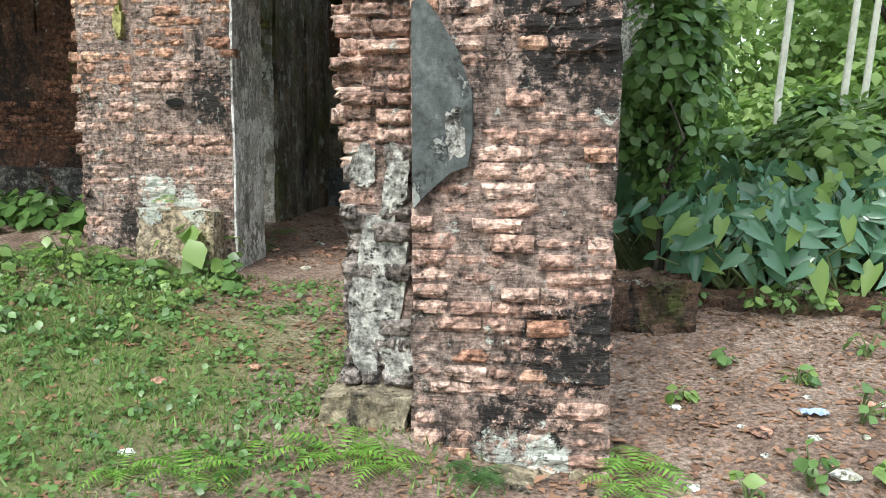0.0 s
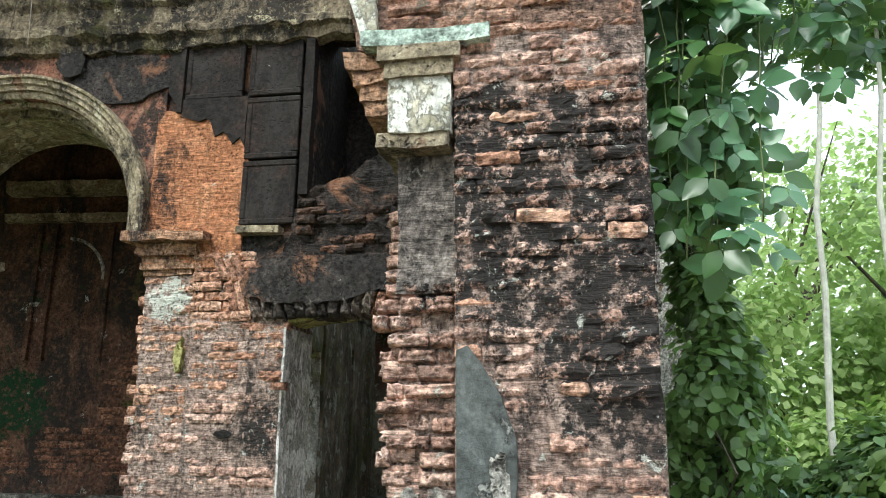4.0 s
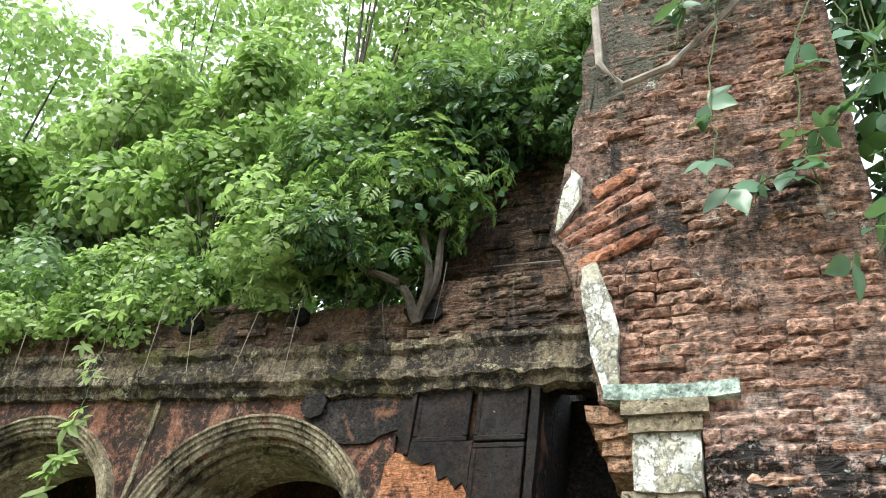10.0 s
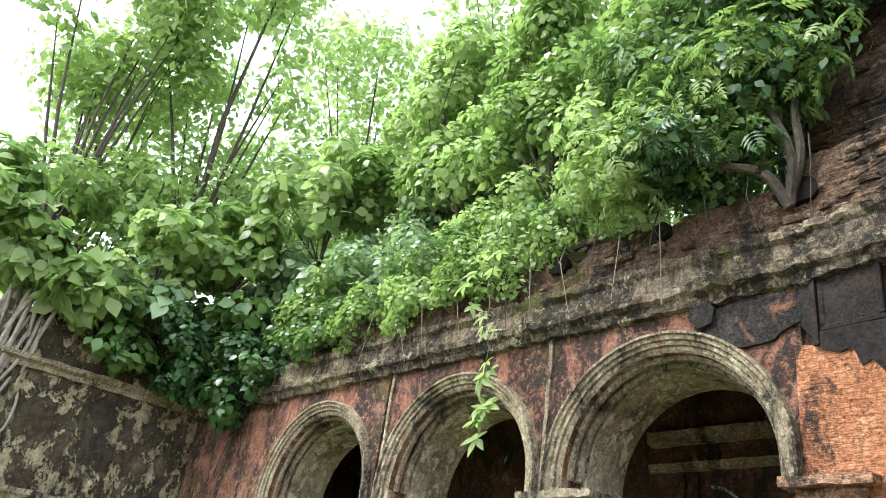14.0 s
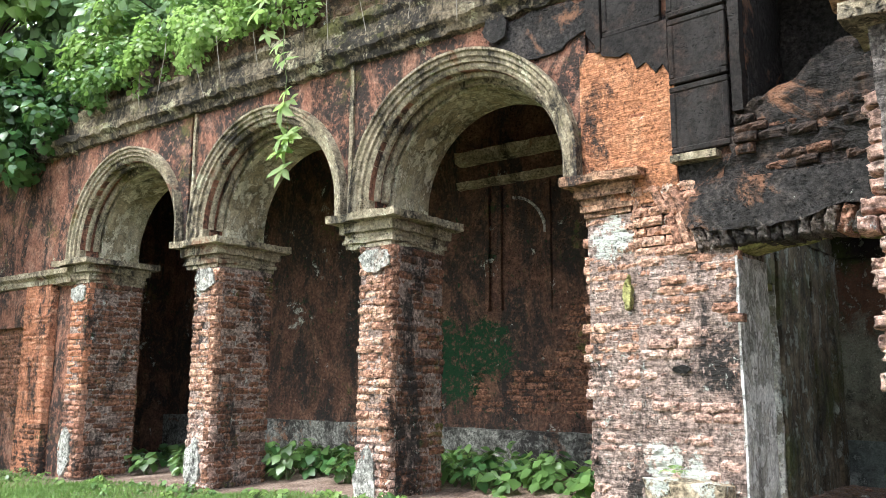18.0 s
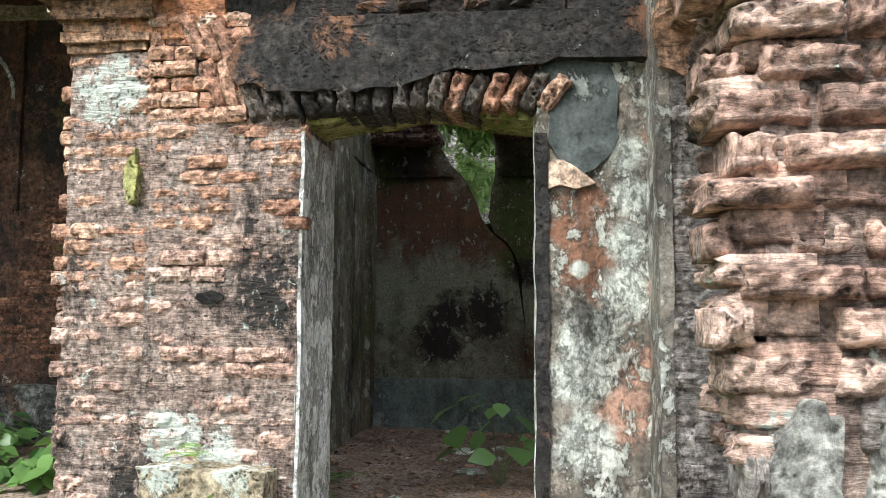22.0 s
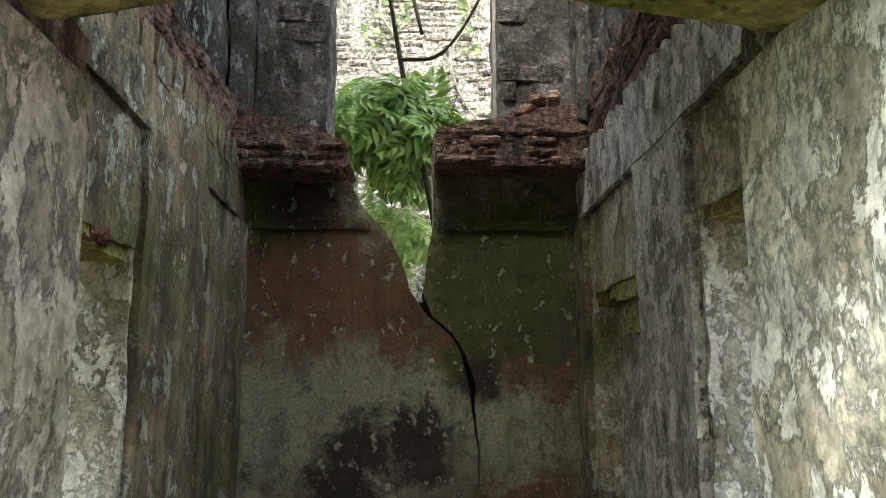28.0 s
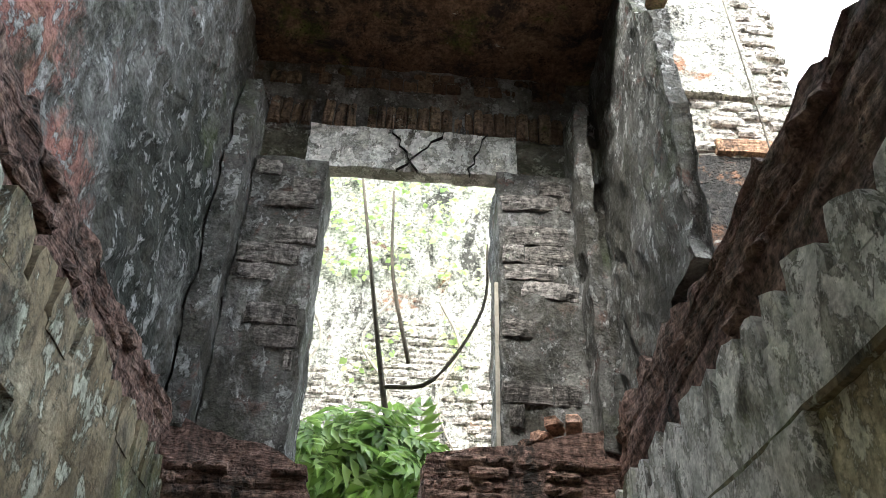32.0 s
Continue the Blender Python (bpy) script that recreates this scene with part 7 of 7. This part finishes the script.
# sprays that cross the pier's face
for path, n in (([(1.75, -2.62, 6.3), (1.68, -2.66, 5.5), (1.6, -2.66, 4.9), (1.62, -2.66, 4.55), (1.55, -2.68, 4.25)], 11), ([(2.3, -2.6, 5.9), (2.05, -2.66, 5.2), (2.0, -2.66, 4.6), (2.05, -2.66, 4.15)], 10), ([(2.35, -2.6, 4.9), (2.2, -2.66, 4.6), (2.0, -2.68, 4.35), (1.8, -2.68, 4.22)], 9), ([(2.4, -2.6, 4.6), (2.32, -2.66, 4.1), (2.2, -2.66, 3.75)], 7), ([(1.3, -2.62, 6.4), (1.5, -2.68, 5.7), (1.45, -2.68, 5.3)], 8), ([(2.0, -2.62, 6.5), (2.2, -2.68, 5.7), (2.3, -2.68, 5.2), (2.4, -2.7, 4.9)], 12)):
    vine("creeper_spray", "creeper spray with large green leaves over the brick face", on_site(path), 0.2, max(4, int(n * 0.6)), M_CREEP, prng, 0.06, 0.007, group="pier creepers")
part("root", merge([tube(on_site([(0.95, -2.6, 5.9), (1.0, -2.62, 5.35), (1.15, -2.63, 5.12), (1.4, -2.63, 5.2), (1.75, -2.62, 5.6), (2.0, -2.6, 6.0)]), [0.03, 0.028, 0.026, 0.026, 0.024, 0.02], 7)]), M_ROOT, thing("creeper_root", "thick pale creeper root clinging to the brick", "root"))
# crown of growth on top of the pier and the wall behind it
for x, y, z, r, n, mat in ((1.4, -2.1, 7.5, 0.9, 1800, M_LEAF_D), (1.1, 0.75, 7.0, 0.5, 1100, M_LEAF_D), (2.5, -1.4, 8.2, 1.4, 2600, M_LEAF_D), (4.2, -0.6, 7.7, 1.6, 2800, M_LEAF_D)):
    bush("wall_top_shrub", "dark shrub rooted on the ruin", "shrub", (x, y, z - r * 0.7), (x, y, z), (r, r * 0.8, r * 0.6), n, 0.14, mat, clumps=16, group="roof growth")

for x, y, z, rx, rz, n, mat in ((2.72, 0.3, 2.2, 0.36, 1.1, 2600, M_LEAF), (2.78, 0.5, 3.7, 0.4, 0.9, 2200, M_LEAF_D)):
    bush("tall_shrub", "tall leafy shrub beside the brick pier", "shrub", (x, y, ground_z(x, y) - 0.05), (x, y, z), (rx, rx, rz), n, 0.11, mat, clumps=18, group="undergrowth", stem=0.03)

# long vine in front of the arcade
vine("hanging_vine", "long hanging vine with bright five-part leaves", [(-4.9, -0.9, 6.6), (-4.85, -0.95, 6.0), (-4.9, -1.0, 5.5), (-4.8, -1.0, 5.0), (-4.75, -1.0, 4.5), (-4.7, -1.0, 4.0), (-4.78, -1.0, 3.75)], 0.2, 17, M_LEAF_Y, prng, 0.05, 0.006, PALM, PALM_F, trios=False)
vine("hanging_vine", "long hanging vine with bright five-part leaves", [(-5.3, -0.8, 6.4), (-5.25, -0.9, 5.8), (-5.3, -0.9, 5.3)], 0.18, 9, M_LEAF_Y, prng, 0.07, 0.006, PALM, PALM_F, trios=False)
for k in range(26):
    x = -12 + 11.5 * prng.random()
    y = 0.0787 * (x + 1.8) - 0.15
    z = 6.2 + prng.uniform(-0.1, 0.3)
    part("strand", tube([(0, 0, 0), (prng.normal(0, 0.08), -0.1, -0.35), (prng.normal(0, 0.1), -0.06, -0.7 - prng.random() * 0.6)], [0.008, 0.006, 0.003], 4), M_ROOT if k % 2 else M_BARK, thing("root_strand", "thin dry root hanging over the cornice", "root", pose(x, y, z), group="dry roots"))

# strangler roots on the end of the left wing
roots = thing("strangler_roots", "pale net of strangler roots on the wing wall end", "root")
for k in range(44):
    y0 = -4.6 + prng.uniform(-0.15, 0.5)
    z1 = prng.uniform(0.2, 4.2) if k % 2 else 0.15
    pts = [(wl_x + 0.1 + prng.uniform(-0.5, 0.15), y0 + 0.3 * prng.random(), 6.3), (wl_x + 0.06 - prng.random() * 0.3, y0 + prng.normal(0, 0.15), 5.2), (wl_x + 0.05 - prng.random() * 0.5, y0 - 0.05 + prng.normal(0, 0.2), 4.0), (wl_x - prng.random() * 0.5, -4.68 + prng.normal(0, 0.08), (4.0 + z1) / 2), (wl_x - prng.random() * 0.5, -4.72, z1)]
    part("root", limb(pts, [0.04, 0.035, 0.028, 0.022, 0.015], 6), M_ROOT, roots, smooth=True)

# plants behind the upper window
win_tree = thing("window_tree", "young tree with glossy leaves outside the broken window", "tree", pose(0.2, 6.6, 2.6))
part("trunk", merge([limb([(0.2, 0, -0.5), (0.0, -0.1, 1.0), (-0.3, -0.2, 2.4), (-0.65, -0.3, 4.6)], [0.035, 0.03, 0.025, 0.012], 6), limb([(-0.32, -0.2, 2.45), (0.1, -0.3, 2.5), (0.5, -0.3, 3.2), (0.55, -0.3, 3.9)], [0.02, 0.018, 0.015, 0.01], 6), limb([(-0.1, 0.2, 2.9), (-0.3, 0.1, 3.8), (-0.35, 0.1, 4.8)], [0.02, 0.018, 0.012], 6)]), M_BARK, win_tree, smooth=True)
p, o, _ = clump_points(prng, (-0.3, 0.0, 1.95), (0.8, 0.45, 0.7), 2000, 22, 0.33)
scatter_leaves("crown", p[:210], (o + np.array((0, -0.8, 0.3)))[:210], prng.uniform(0.36, 0.56, 210), M_LEAF_L, win_tree, PINNATE, PINNATE_F, rng=prng, droop=0.8)
p, o, _ = clump_points(prng, (-0.4, 0.2, 0.95), (0.42, 0.4, 0.5), 900, 14, 0.4)
scatter_leaves("crown", p[:60], (o + np.array((0, -0.8, 0.3)))[:60], prng.uniform(0.3, 0.45, 60), M_LEAF_Y, win_tree, PINNATE, PINNATE_F, rng=prng, droop=0.8)
for x, y, z, n in ((0.2, 8.7, 9.7, 320), (1.6, 8.7, 9.6, 300), (3.4, 6.2, 7.2, 500)):
    bush("wall_top_shrub", "sunlit shrub on the wall behind the window", "shrub", (x, y, z - 0.5), (x, y, z), (0.9, 0.5, 0.6), n, 0.12, M_LEAF_Y, group="roof growth")


web = thing("wall_roots", "pale roots trailing down the wall behind the window", "root", pose(0, 8.1, 5.2))
for k in range(5):
    x0 = prng.uniform(-1.1, 1.3)
    part("root", limb([(x0, 0.0, 1.8), (x0 + prng.normal(0, 0.15), -0.06, 1.2), (x0 + prng.normal(0, 0.25), -0.05, 0.6), (x0 + prng.normal(0, 0.35), -0.08, 0.0), (x0 + prng.normal(0, 0.4), -0.05, -0.5)], [0.018, 0.016, 0.013, 0.01, 0.007], 6), M_ROOT, web)


def fern(x, y, z, size, fronds, rng, mat=None, name="fern", label="bright green fern with arching fronds", group="ferns", lean=0.0):
    t = thing(name, label, "fern", pose(x, y, z), group)
    for k in range(fronds):
        a = 2 * math.pi * k / fronds + rng.uniform(-0.4, 0.4)
        ln = size * rng.uniform(0.7, 1.15)
        verts, faces = [], []
        steps = 13
        rise = rng.uniform(0.5, 0.95)
        for i in range(steps):
            u = i / (steps - 1)
            r, h = ln * u * (0.9 - 0.15 * u), ln * (rise * u - 0.75 * u * u)
            c = Vector((math.cos(a) * r, math.sin(a) * r - lean * h, h + 0.02))
            side = Vector((-math.sin(a), math.cos(a), 0))
            fwd = Vector((math.cos(a), math.sin(a), rise - 1.5 * u)).normalized()
            w = ln * 0.3 * math.sin(math.pi * min(1, 0.12 + u * 0.88)) + 0.006
            for s in (-1, 1):
                b = len(verts)
                verts += [tuple(c - fwd * ln * 0.022), tuple(c + side * s * w * 0.5 + fwd * ln * 0.045 + Vector((0, 0, -0.1 * w))), tuple(c + side * s * w + fwd * ln * 0.06 + Vector((0, 0, -0.3 * w))), tuple(c + fwd * ln * 0.028)]
                faces.append((b, b + 1, b + 2, b + 3))
        mesh_part("frond", verts, faces, mat or M_FERN, t)
    return t


for x, y, s, n in ((1.02, -2.82, 0.32, 8), (1.22, -2.86, 0.3, 7), (0.66, -2.95, 0.36, 4), (0.45, -3.05, 0.32, 7), (0.2, -3.1, 0.26, 6), (-1.3, -0.45, 0.36, 6), (-1.7, -0.5, 0.34, 6), (-2.0, -0.2, 0.36, 6), (2.24, -2.72, 0.32, 6), (2.3, -2.5, 0.36, 6), (2.32, -2.9, 0.26, 5), (-1.55, -0.15, 0.4, 5), (-1.95, 0.35, 0.4, 6), (4.3, -1.2, 0.4, 6), (5.3, -1.6, 0.4, 6)):
    fern(x, y, ground_z(x, y) - 0.02, s, n, prng)
fern(-1.05, -0.14, 0.88, 0.18, 6, prng, lean=0.6)
fern(1.6, -2.78, ground_z(1.6, -2.78), 0.26, 9, prng, M_LEAF_D, "grass_tuft", "dark green strap-leaved tuft at the pier's foot", "")
fern(-0.78, 1.2, ground_z(-0.78, 1.2), 0.32, 6, prng, M_LEAF)
fern(-0.85, 2.0, ground_z(-0.8, 2.0), 0.3, 6, prng, M_LEAF)


def herb(x, y, z, h, n, leaf, mat, rng, name="weed", label="low broad-leaved weed on the ground", group="weeds"):
    t = thing(name, label, "plant", pose(x, y, z), group)
    ang = rng.uniform(0, 2 * math.pi, n)
    rad = rng.uniform(0.15, 1.0, n) * h * 0.7
    c = np.stack([np.cos(ang) * rad, np.sin(ang) * rad, h * (0.35 + 0.75 * rng.random(n)) * (1 - 0.35 * rad / h)], 1)
    nrm = np.stack([np.cos(ang) * 0.5, np.sin(ang) * 0.5 - 0.25, np.full(n, 0.9)], 1) + rng.normal(0, 0.2, (n, 3))
    scatter_leaves("leaves", c, nrm, rng.uniform(leaf * 0.6, leaf * 1.2, n), mat, t, OVAL, OVAL_F, rng=rng, droop=0.7)
    tuft = part("stem_tuft", merge([tube([(0, 0, -0.02), tuple(q * np.array((0.4, 0.4, 0.6))), tuple(q)], [0.006, 0.005, 0.003], 4) for q in c[: min(n, 9)]]), M_STEM, t)
    tagged(tuft, kind="stuff")
    return t


herb(-0.72, -0.3, ground_z(-0.72, -0.3), 0.42, 12, 0.24, M_LEAF_L, prng, "big_leaf_plant", "big-leaved bright green plant by the doorway", "")
herb(0.35, 2.2, ground_z(0.35, 2.2), 0.7, 20, 0.26, M_LEAF, prng, "room_plant", "broad-leaved plant growing inside the room", "")
for k in range(150):
    u = prng.random()
    q = ARC @ Vector((-0.2 - 9.0 * u, 0.9 + 1.8 * prng.random(), 0))
    herb(q.x, q.y, ground_z(q.x, q.y), prng.uniform(0.18, 0.4), int(prng.integers(12, 24)), 0.17, M_LEAF if k % 3 else M_LEAF_D, prng, "veranda_weed", "leafy weed growing along the veranda", "veranda weeds")
for k in range(70):
    u = prng.random()
    q = ARC @ Vector((-0.2 - 9.0 * u, -0.1 - 0.9 * prng.random() ** 2, 0))
    herb(q.x, q.y, ground_z(q.x, q.y), prng.uniform(0.05, 0.12), int(prng.integers(8, 16)), 0.07, M_LEAF_L if k % 2 else M_LEAF, prng)
for k in range(70):
    x, y = prng.uniform(-3.0, -0.4), -0.25 - 1.7 * prng.random() ** 1.5
    herb(x, y, ground_z(x, y), prng.uniform(0.05, 0.15), int(prng.integers(8, 16)), 0.065, M_LEAF if k % 3 else M_LEAF_L, prng)
for x, y, h, n in ((-1.75, -0.45, 0.26, 16), (-1.55, -0.75, 0.2, 14), (-1.3, -0.6, 0.18, 12), (-1.0, -0.55, 0.16, 12), (-0.45, -0.35, 0.22, 12), (-1.95, -0.9, 0.2, 14), (-2.3, -0.6, 0.26, 16), (-2.6, -1.1, 0.2, 14), (-0.3, -0.7, 0.12, 10), (-2.0, -1.5, 0.14, 12)):
    herb(x, y, ground_z(x, y), h, n, 0.11, M_LEAF_L if n > 12 else M_LEAF, prng, "jamb_weed", "leafy weed at the foot of the doorway", "doorway weeds")
spots_w, normals_w, sizes_w = [], [], []
for k in range(1000):
    x, y = prng.uniform(-3.8, 1.0), -0.3 - 3.6 * prng.random() ** 1.2
    z = ground_z(x, y)
    for j in range(int(prng.integers(6, 13))):
        dx, dy = prng.normal(0, 0.04, 2)
        spots_w.append((x + dx, y + dy, z + prng.uniform(0.01, 0.06)))
        normals_w.append((dx * 8, dy * 8 - 0.2, 0.9))
        sizes_w.append(prng.uniform(0.018, 0.05))
low_weeds = scatter_leaves("low_weeds", spots_w, normals_w, sizes_w, M_LEAF, None, OVAL, OVAL_F, rng=prng)
tagged(low_weeds, "tiny creeping weeds among the lawn grass", "weeds", kind="stuff")
for k in range(30):
    x, y = prng.uniform(2.3, 4.6), prng.uniform(-0.7, 0.1)
    herb(x, y, max(ground_z(x, y), 0.32), prng.uniform(0.08, 0.2), int(prng.integers(8, 16)), 0.08, M_LEAF if k % 3 else M_LEAF_L, prng, "bank_weed", "leafy weed on the rubble bank", "bank weeds")
for k in range(50):
    x, y = prng.uniform(2.4, 5.6), prng.uniform(-4.6, -1.0)
    herb(x, y, ground_z(x, y), prng.uniform(0.06, 0.2), int(prng.integers(6, 14)), 0.08, M_LEAF if k % 3 else M_LEAF_L, prng)


def blades(name, label, n, xr, yr, h, rng, keep):
    x, y = rng.uniform(*xr, n), rng.uniform(*yr, n)
    ok = np.array([keep(a, b) for a, b in zip(x, y)])
    x, y = x[ok], y[ok]
    n = len(x)
    z = np.array([ground_z(a, b) for a, b in zip(x, y)])
    a = rng.uniform(0, 2 * math.pi, n)
    hh = h * rng.uniform(0.4, 1.3, n)
    lean = rng.normal(0, 0.5, (n, 2)) * hh[:, None]
    w = 0.004 + 0.05 * hh
    v = np.stack([np.stack([x - np.cos(a) * w, y - np.sin(a) * w, z], 1), np.stack([x + np.cos(a) * w, y + np.sin(a) * w, z], 1), np.stack([x + lean[:, 0], y + lean[:, 1], z + hh], 1)], 1).reshape(-1, 3)
    f = np.arange(n * 3).reshape(-1, 3)
    ob = mesh_part(name, v.tolist(), f.tolist(), M_GRASS)
    tagged(ob, label, "grass", kind="stuff")


thin = lambda x, y: noise.noise(Vector((x * 1.1, y * 1.1, 0.5))) + 0.3 * (1 - x) - 0.12 - 0.5 * max(0, 1 - abs(y + 0.9) / 0.9) * (x > -1.6) > prng.uniform(-0.3, 0.6) and not (y > 0.05 * 0 - 0.05 + 0.0787 * min(0, x + 1.8))
blades("lawn_grass", "short patchy lawn grass with bare spots", 90000, (-9.0, 1.9), (-5.2, -0.1), 0.045, prng, thin)
blades("lawn_grass", "rough grass of the far lawn", 36000, (-34.0, -13.8), (-9.0, 6.0), 0.07, prng, lambda x, y: True)
blades("lawn_grass", "rough grass of the far court", 26000, (-14.0, -8.0), (-9.0, -0.8), 0.055, prng, lambda x, y: True)

n = 42000
x, y = prng.uniform(-2.2, 5.5, n), prng.uniform(-4.8, 4.8, n)
ok = np.array([(b < -0.2 and (a > 1.4 or b > -1.9 or prng.random() < 0.35)) or (b > 0.4 and -1.15 < a < 1.2) for a, b in zip(x, y)])
x, y = x[ok], y[ok]
c = np.stack([x, y, [ground_z(a, b) + 0.006 for a, b in zip(x, y)]], 1)
litter = scatter_leaves("leaf_litter", c, prng.normal(0, 0.22, c.shape) + np.array((0, 0, 1)), prng.uniform(0.015, 0.06, len(c)) * np.where(prng.random(len(c)) < 0.1, 1.7, 1.0), M_LITTER, None, DIAMOND, SLIM_F, rng=prng)
tagged(litter, "brown fallen leaves strewn over bare earth", "leaf litter", kind="stuff")


# ---- stones, rubble, litter
crng = np.random.default_rng(8)


def stone(x, y, size, mat, label, name="stone", group="loose stones", flat=0.5, z=None):
    bm = bmesh.new()
    bmesh.ops.create_icosphere(bm, subdivisions=2, radius=size)
    for v in bm.verts:
        v.co += noise.noise_vector(v.co / size * 1.3 + Vector((x * 5, y * 5, 0))) * size * 0.55
        v.co.z *= flat
    ob = part(name, bm, mat)
    ob.location = (x, y, (ground_z(x, y) if z is None else z) + size * flat * 0.25)
    return tagged(ob, label, "stone", group)


for x, y, s, k in ((3.15, -2.6, 0.06, 0), (3.4, -2.9, 0.05, 1), (3.5, -2.75, 0.05, 0), (3.0, -3.1, 0.045, 1), (3.65, -3.05, 0.06, 1), (3.3, -3.3, 0.05, 0), (2.9, -2.2, 0.05, 1), (3.9, -2.4, 0.05, 0), (-1.2, -2.6, 0.05, 1), (0.1, -2.9, 0.035, 0), (0.3, -1.9, 0.04, 1), (-0.1, -2.2, 0.04, 1)):
    stone(x, y, s, M_LICHEN if k == 0 else M_BRICK_J, "pale stone lying on bare earth" if k == 0 else "broken brick lump on the ground")
for k in range(46):
    x, y = crng.uniform(-1.0, 1.1), crng.uniform(0.2, 4.8)
    stone(x, y, crng.uniform(0.02, 0.06), M_LICHEN if k % 3 == 0 else M_BRICK_J, "small rubble piece on the room floor", "rubble", "room rubble")
for x, y, s in ((-0.05, 3.6, 0.14), (0.3, 3.7, 0.1), (0.1, 2.6, 0.12)):
    stone(x, y, s, M_LICHEN, "flat pale slab piece on the room floor", "slab_piece", "room rubble", 0.25)
for k in range(90):
    x, y = crng.uniform(2.4, 5.0), crng.uniform(-4.2, -1.2)
    stone(x, y, crng.uniform(0.012, 0.035), M_LICHEN if k % 3 else M_BRICK_J, "small stone on bare earth", "pebble", "pebbles")

# low mossy remains of a wall beside the pier
low = thing("low_wall_remains", "low mossy remains of a brick wall beside the pier", "wall", kind="structure")
worn_block("masonry", 2.25, 2.85, -0.75, -0.15, 0.0, 0.5, M_OVER, low, step=0.06, amp=0.1)
worn_block("masonry", 2.9, 5.0, -0.35, 0.25, 0.0, 0.4, M_OVER, low, "earthy rubble bank", step=0.1, amp=0.1)
part("rag", prism(blob_outline(0, 0, 0.12, 0.07, 3.0, rough=0.6), -0.02, 0.03, 0.02, 2), M_LICHEN, tagged(thing("plaster_lump", "white lump of plaster on the rubble bank", "rubble", pose(3.62, -0.15, 0.42, -70)), ""))

# crumpled wrapper
wrap = bmesh.new()
bmesh.ops.create_grid(wrap, x_segments=8, y_segments=5, size=0.5)
for v in wrap.verts:
    v.co = Vector((v.co.x * 0.13, v.co.y * 0.08, 0.018 * noise.noise(v.co * 5) + 0.02))
wob = part("wrapper", wrap, plain("foil_blue", (0.08, 0.16, 0.42), (0.55, 0.6, 0.7), 40, 0.3, 0.002, 0.6))
wob.location = (3.2, -2.0, ground_z(3.2, -2.0) + 0.005)
tagged(wob, "crumpled blue and silver wrapper on the earth", "litter")

# loose wires
def wire(pts, r, mat, label):
    t = thing("wire", label, "wire")
    part("strand", tube(pts, [r] * len(pts), 5), mat, t)


wire([(-1.2, 0.35, 6.7), (-0.2, 0.2, 6.55), (0.6, -1.0, 6.4), (0.85, -2.4, 6.5)], 0.006, M_ROOT, "thin dry stem slung across to the pier")
wire([(0.45, 0.3, 5.0), (0.5, 0.25, 4.4), (0.55, 0.2, 3.9)], 0.006, M_ROOT, "thin pale stem in the shutter hole")
wire([(1.75, 3.3, 7.4), (1.72, 3.2, 5.6), (1.7, 3.15, 4.4)], 0.005, M_ROOT, "thin wire on the broken wall")

# slim trees on the far side of the lawn
for x, y, h in ((-23.6, 0.1, 2.5), (-25.5, 1.2, 2.7), (-24.4, 1.9, 2.4), (-27.0, 0.3, 2.9), (-26.5, 2.4, 2.7)):
    t = bush("lawn_tree", "young tree with a pale trunk beyond the lawn", "tree", (x, y, ground_z(x, y) - 0.05), (x, y, h), (1.3, 1.3, 1.1), 1800, 0.2, M_LEAF_D, clumps=20, stem=0.02, group="trees beyond the lawn")
    part("trunk", limb([(0, 0, 0), (0.05, 0.03, h * 0.45), (0.0, 0.1, h)], [0.1, 0.085, 0.06], 7), M_SLIM, t, "pale smooth trunk")

# far house seen through the left gate
house = thing("far_house", "small grey house with a low roof beyond the lawn", "house", pose(-31, 3.2, 0, 0, 0, 80))
worn_block("wall", -4, 4, -2, 2, 0.0, 2.4, plain("house_wall", (0.35, 0.37, 0.36), (0.5, 0.52, 0.5), 3), house, step=1.0, amp=0.02)
bm = bmesh.new()
ridge = [(-4.5, -2.6, 2.4), (4.5, -2.6, 2.4), (4.5, 2.6, 2.4), (-4.5, 2.6, 2.4), (-4.5, 0, 3.4), (4.5, 0, 3.4)]
vs = [bm.verts.new(q) for q in ridge]
for f in ((0, 1, 5, 4), (2, 3, 4, 5), (0, 4, 3), (1, 2, 5), (0, 3, 2, 1)):
    bm.faces.new([vs[i] for i in f])
part("roof", bm, plain("tin_roof", (0.28, 0.3, 0.31), (0.42, 0.43, 0.44), 2, 0.6), house)
for x in (-2.4, 0.2, 2.6):
    bm = bmesh.new()
    box(bm, x - 0.4, x + 0.4, -2.06, -1.98, 0.9, 1.8)
    part("window", bm, M_SHUT, house)
for k in range(9):
    x, y = -25 - 0.3 * k, -1.5 + 0.75 * k
    part("shaft", tube([(0, 0, -0.1), (0.02, 0, 1.3)], [0.06, 0.05], 6), M_BARK if k % 2 else M_ROOT, thing("fence_post", "weathered grey fence post on the lawn", "post", pose(x, y, ground_z(x, y)), "fence posts"))
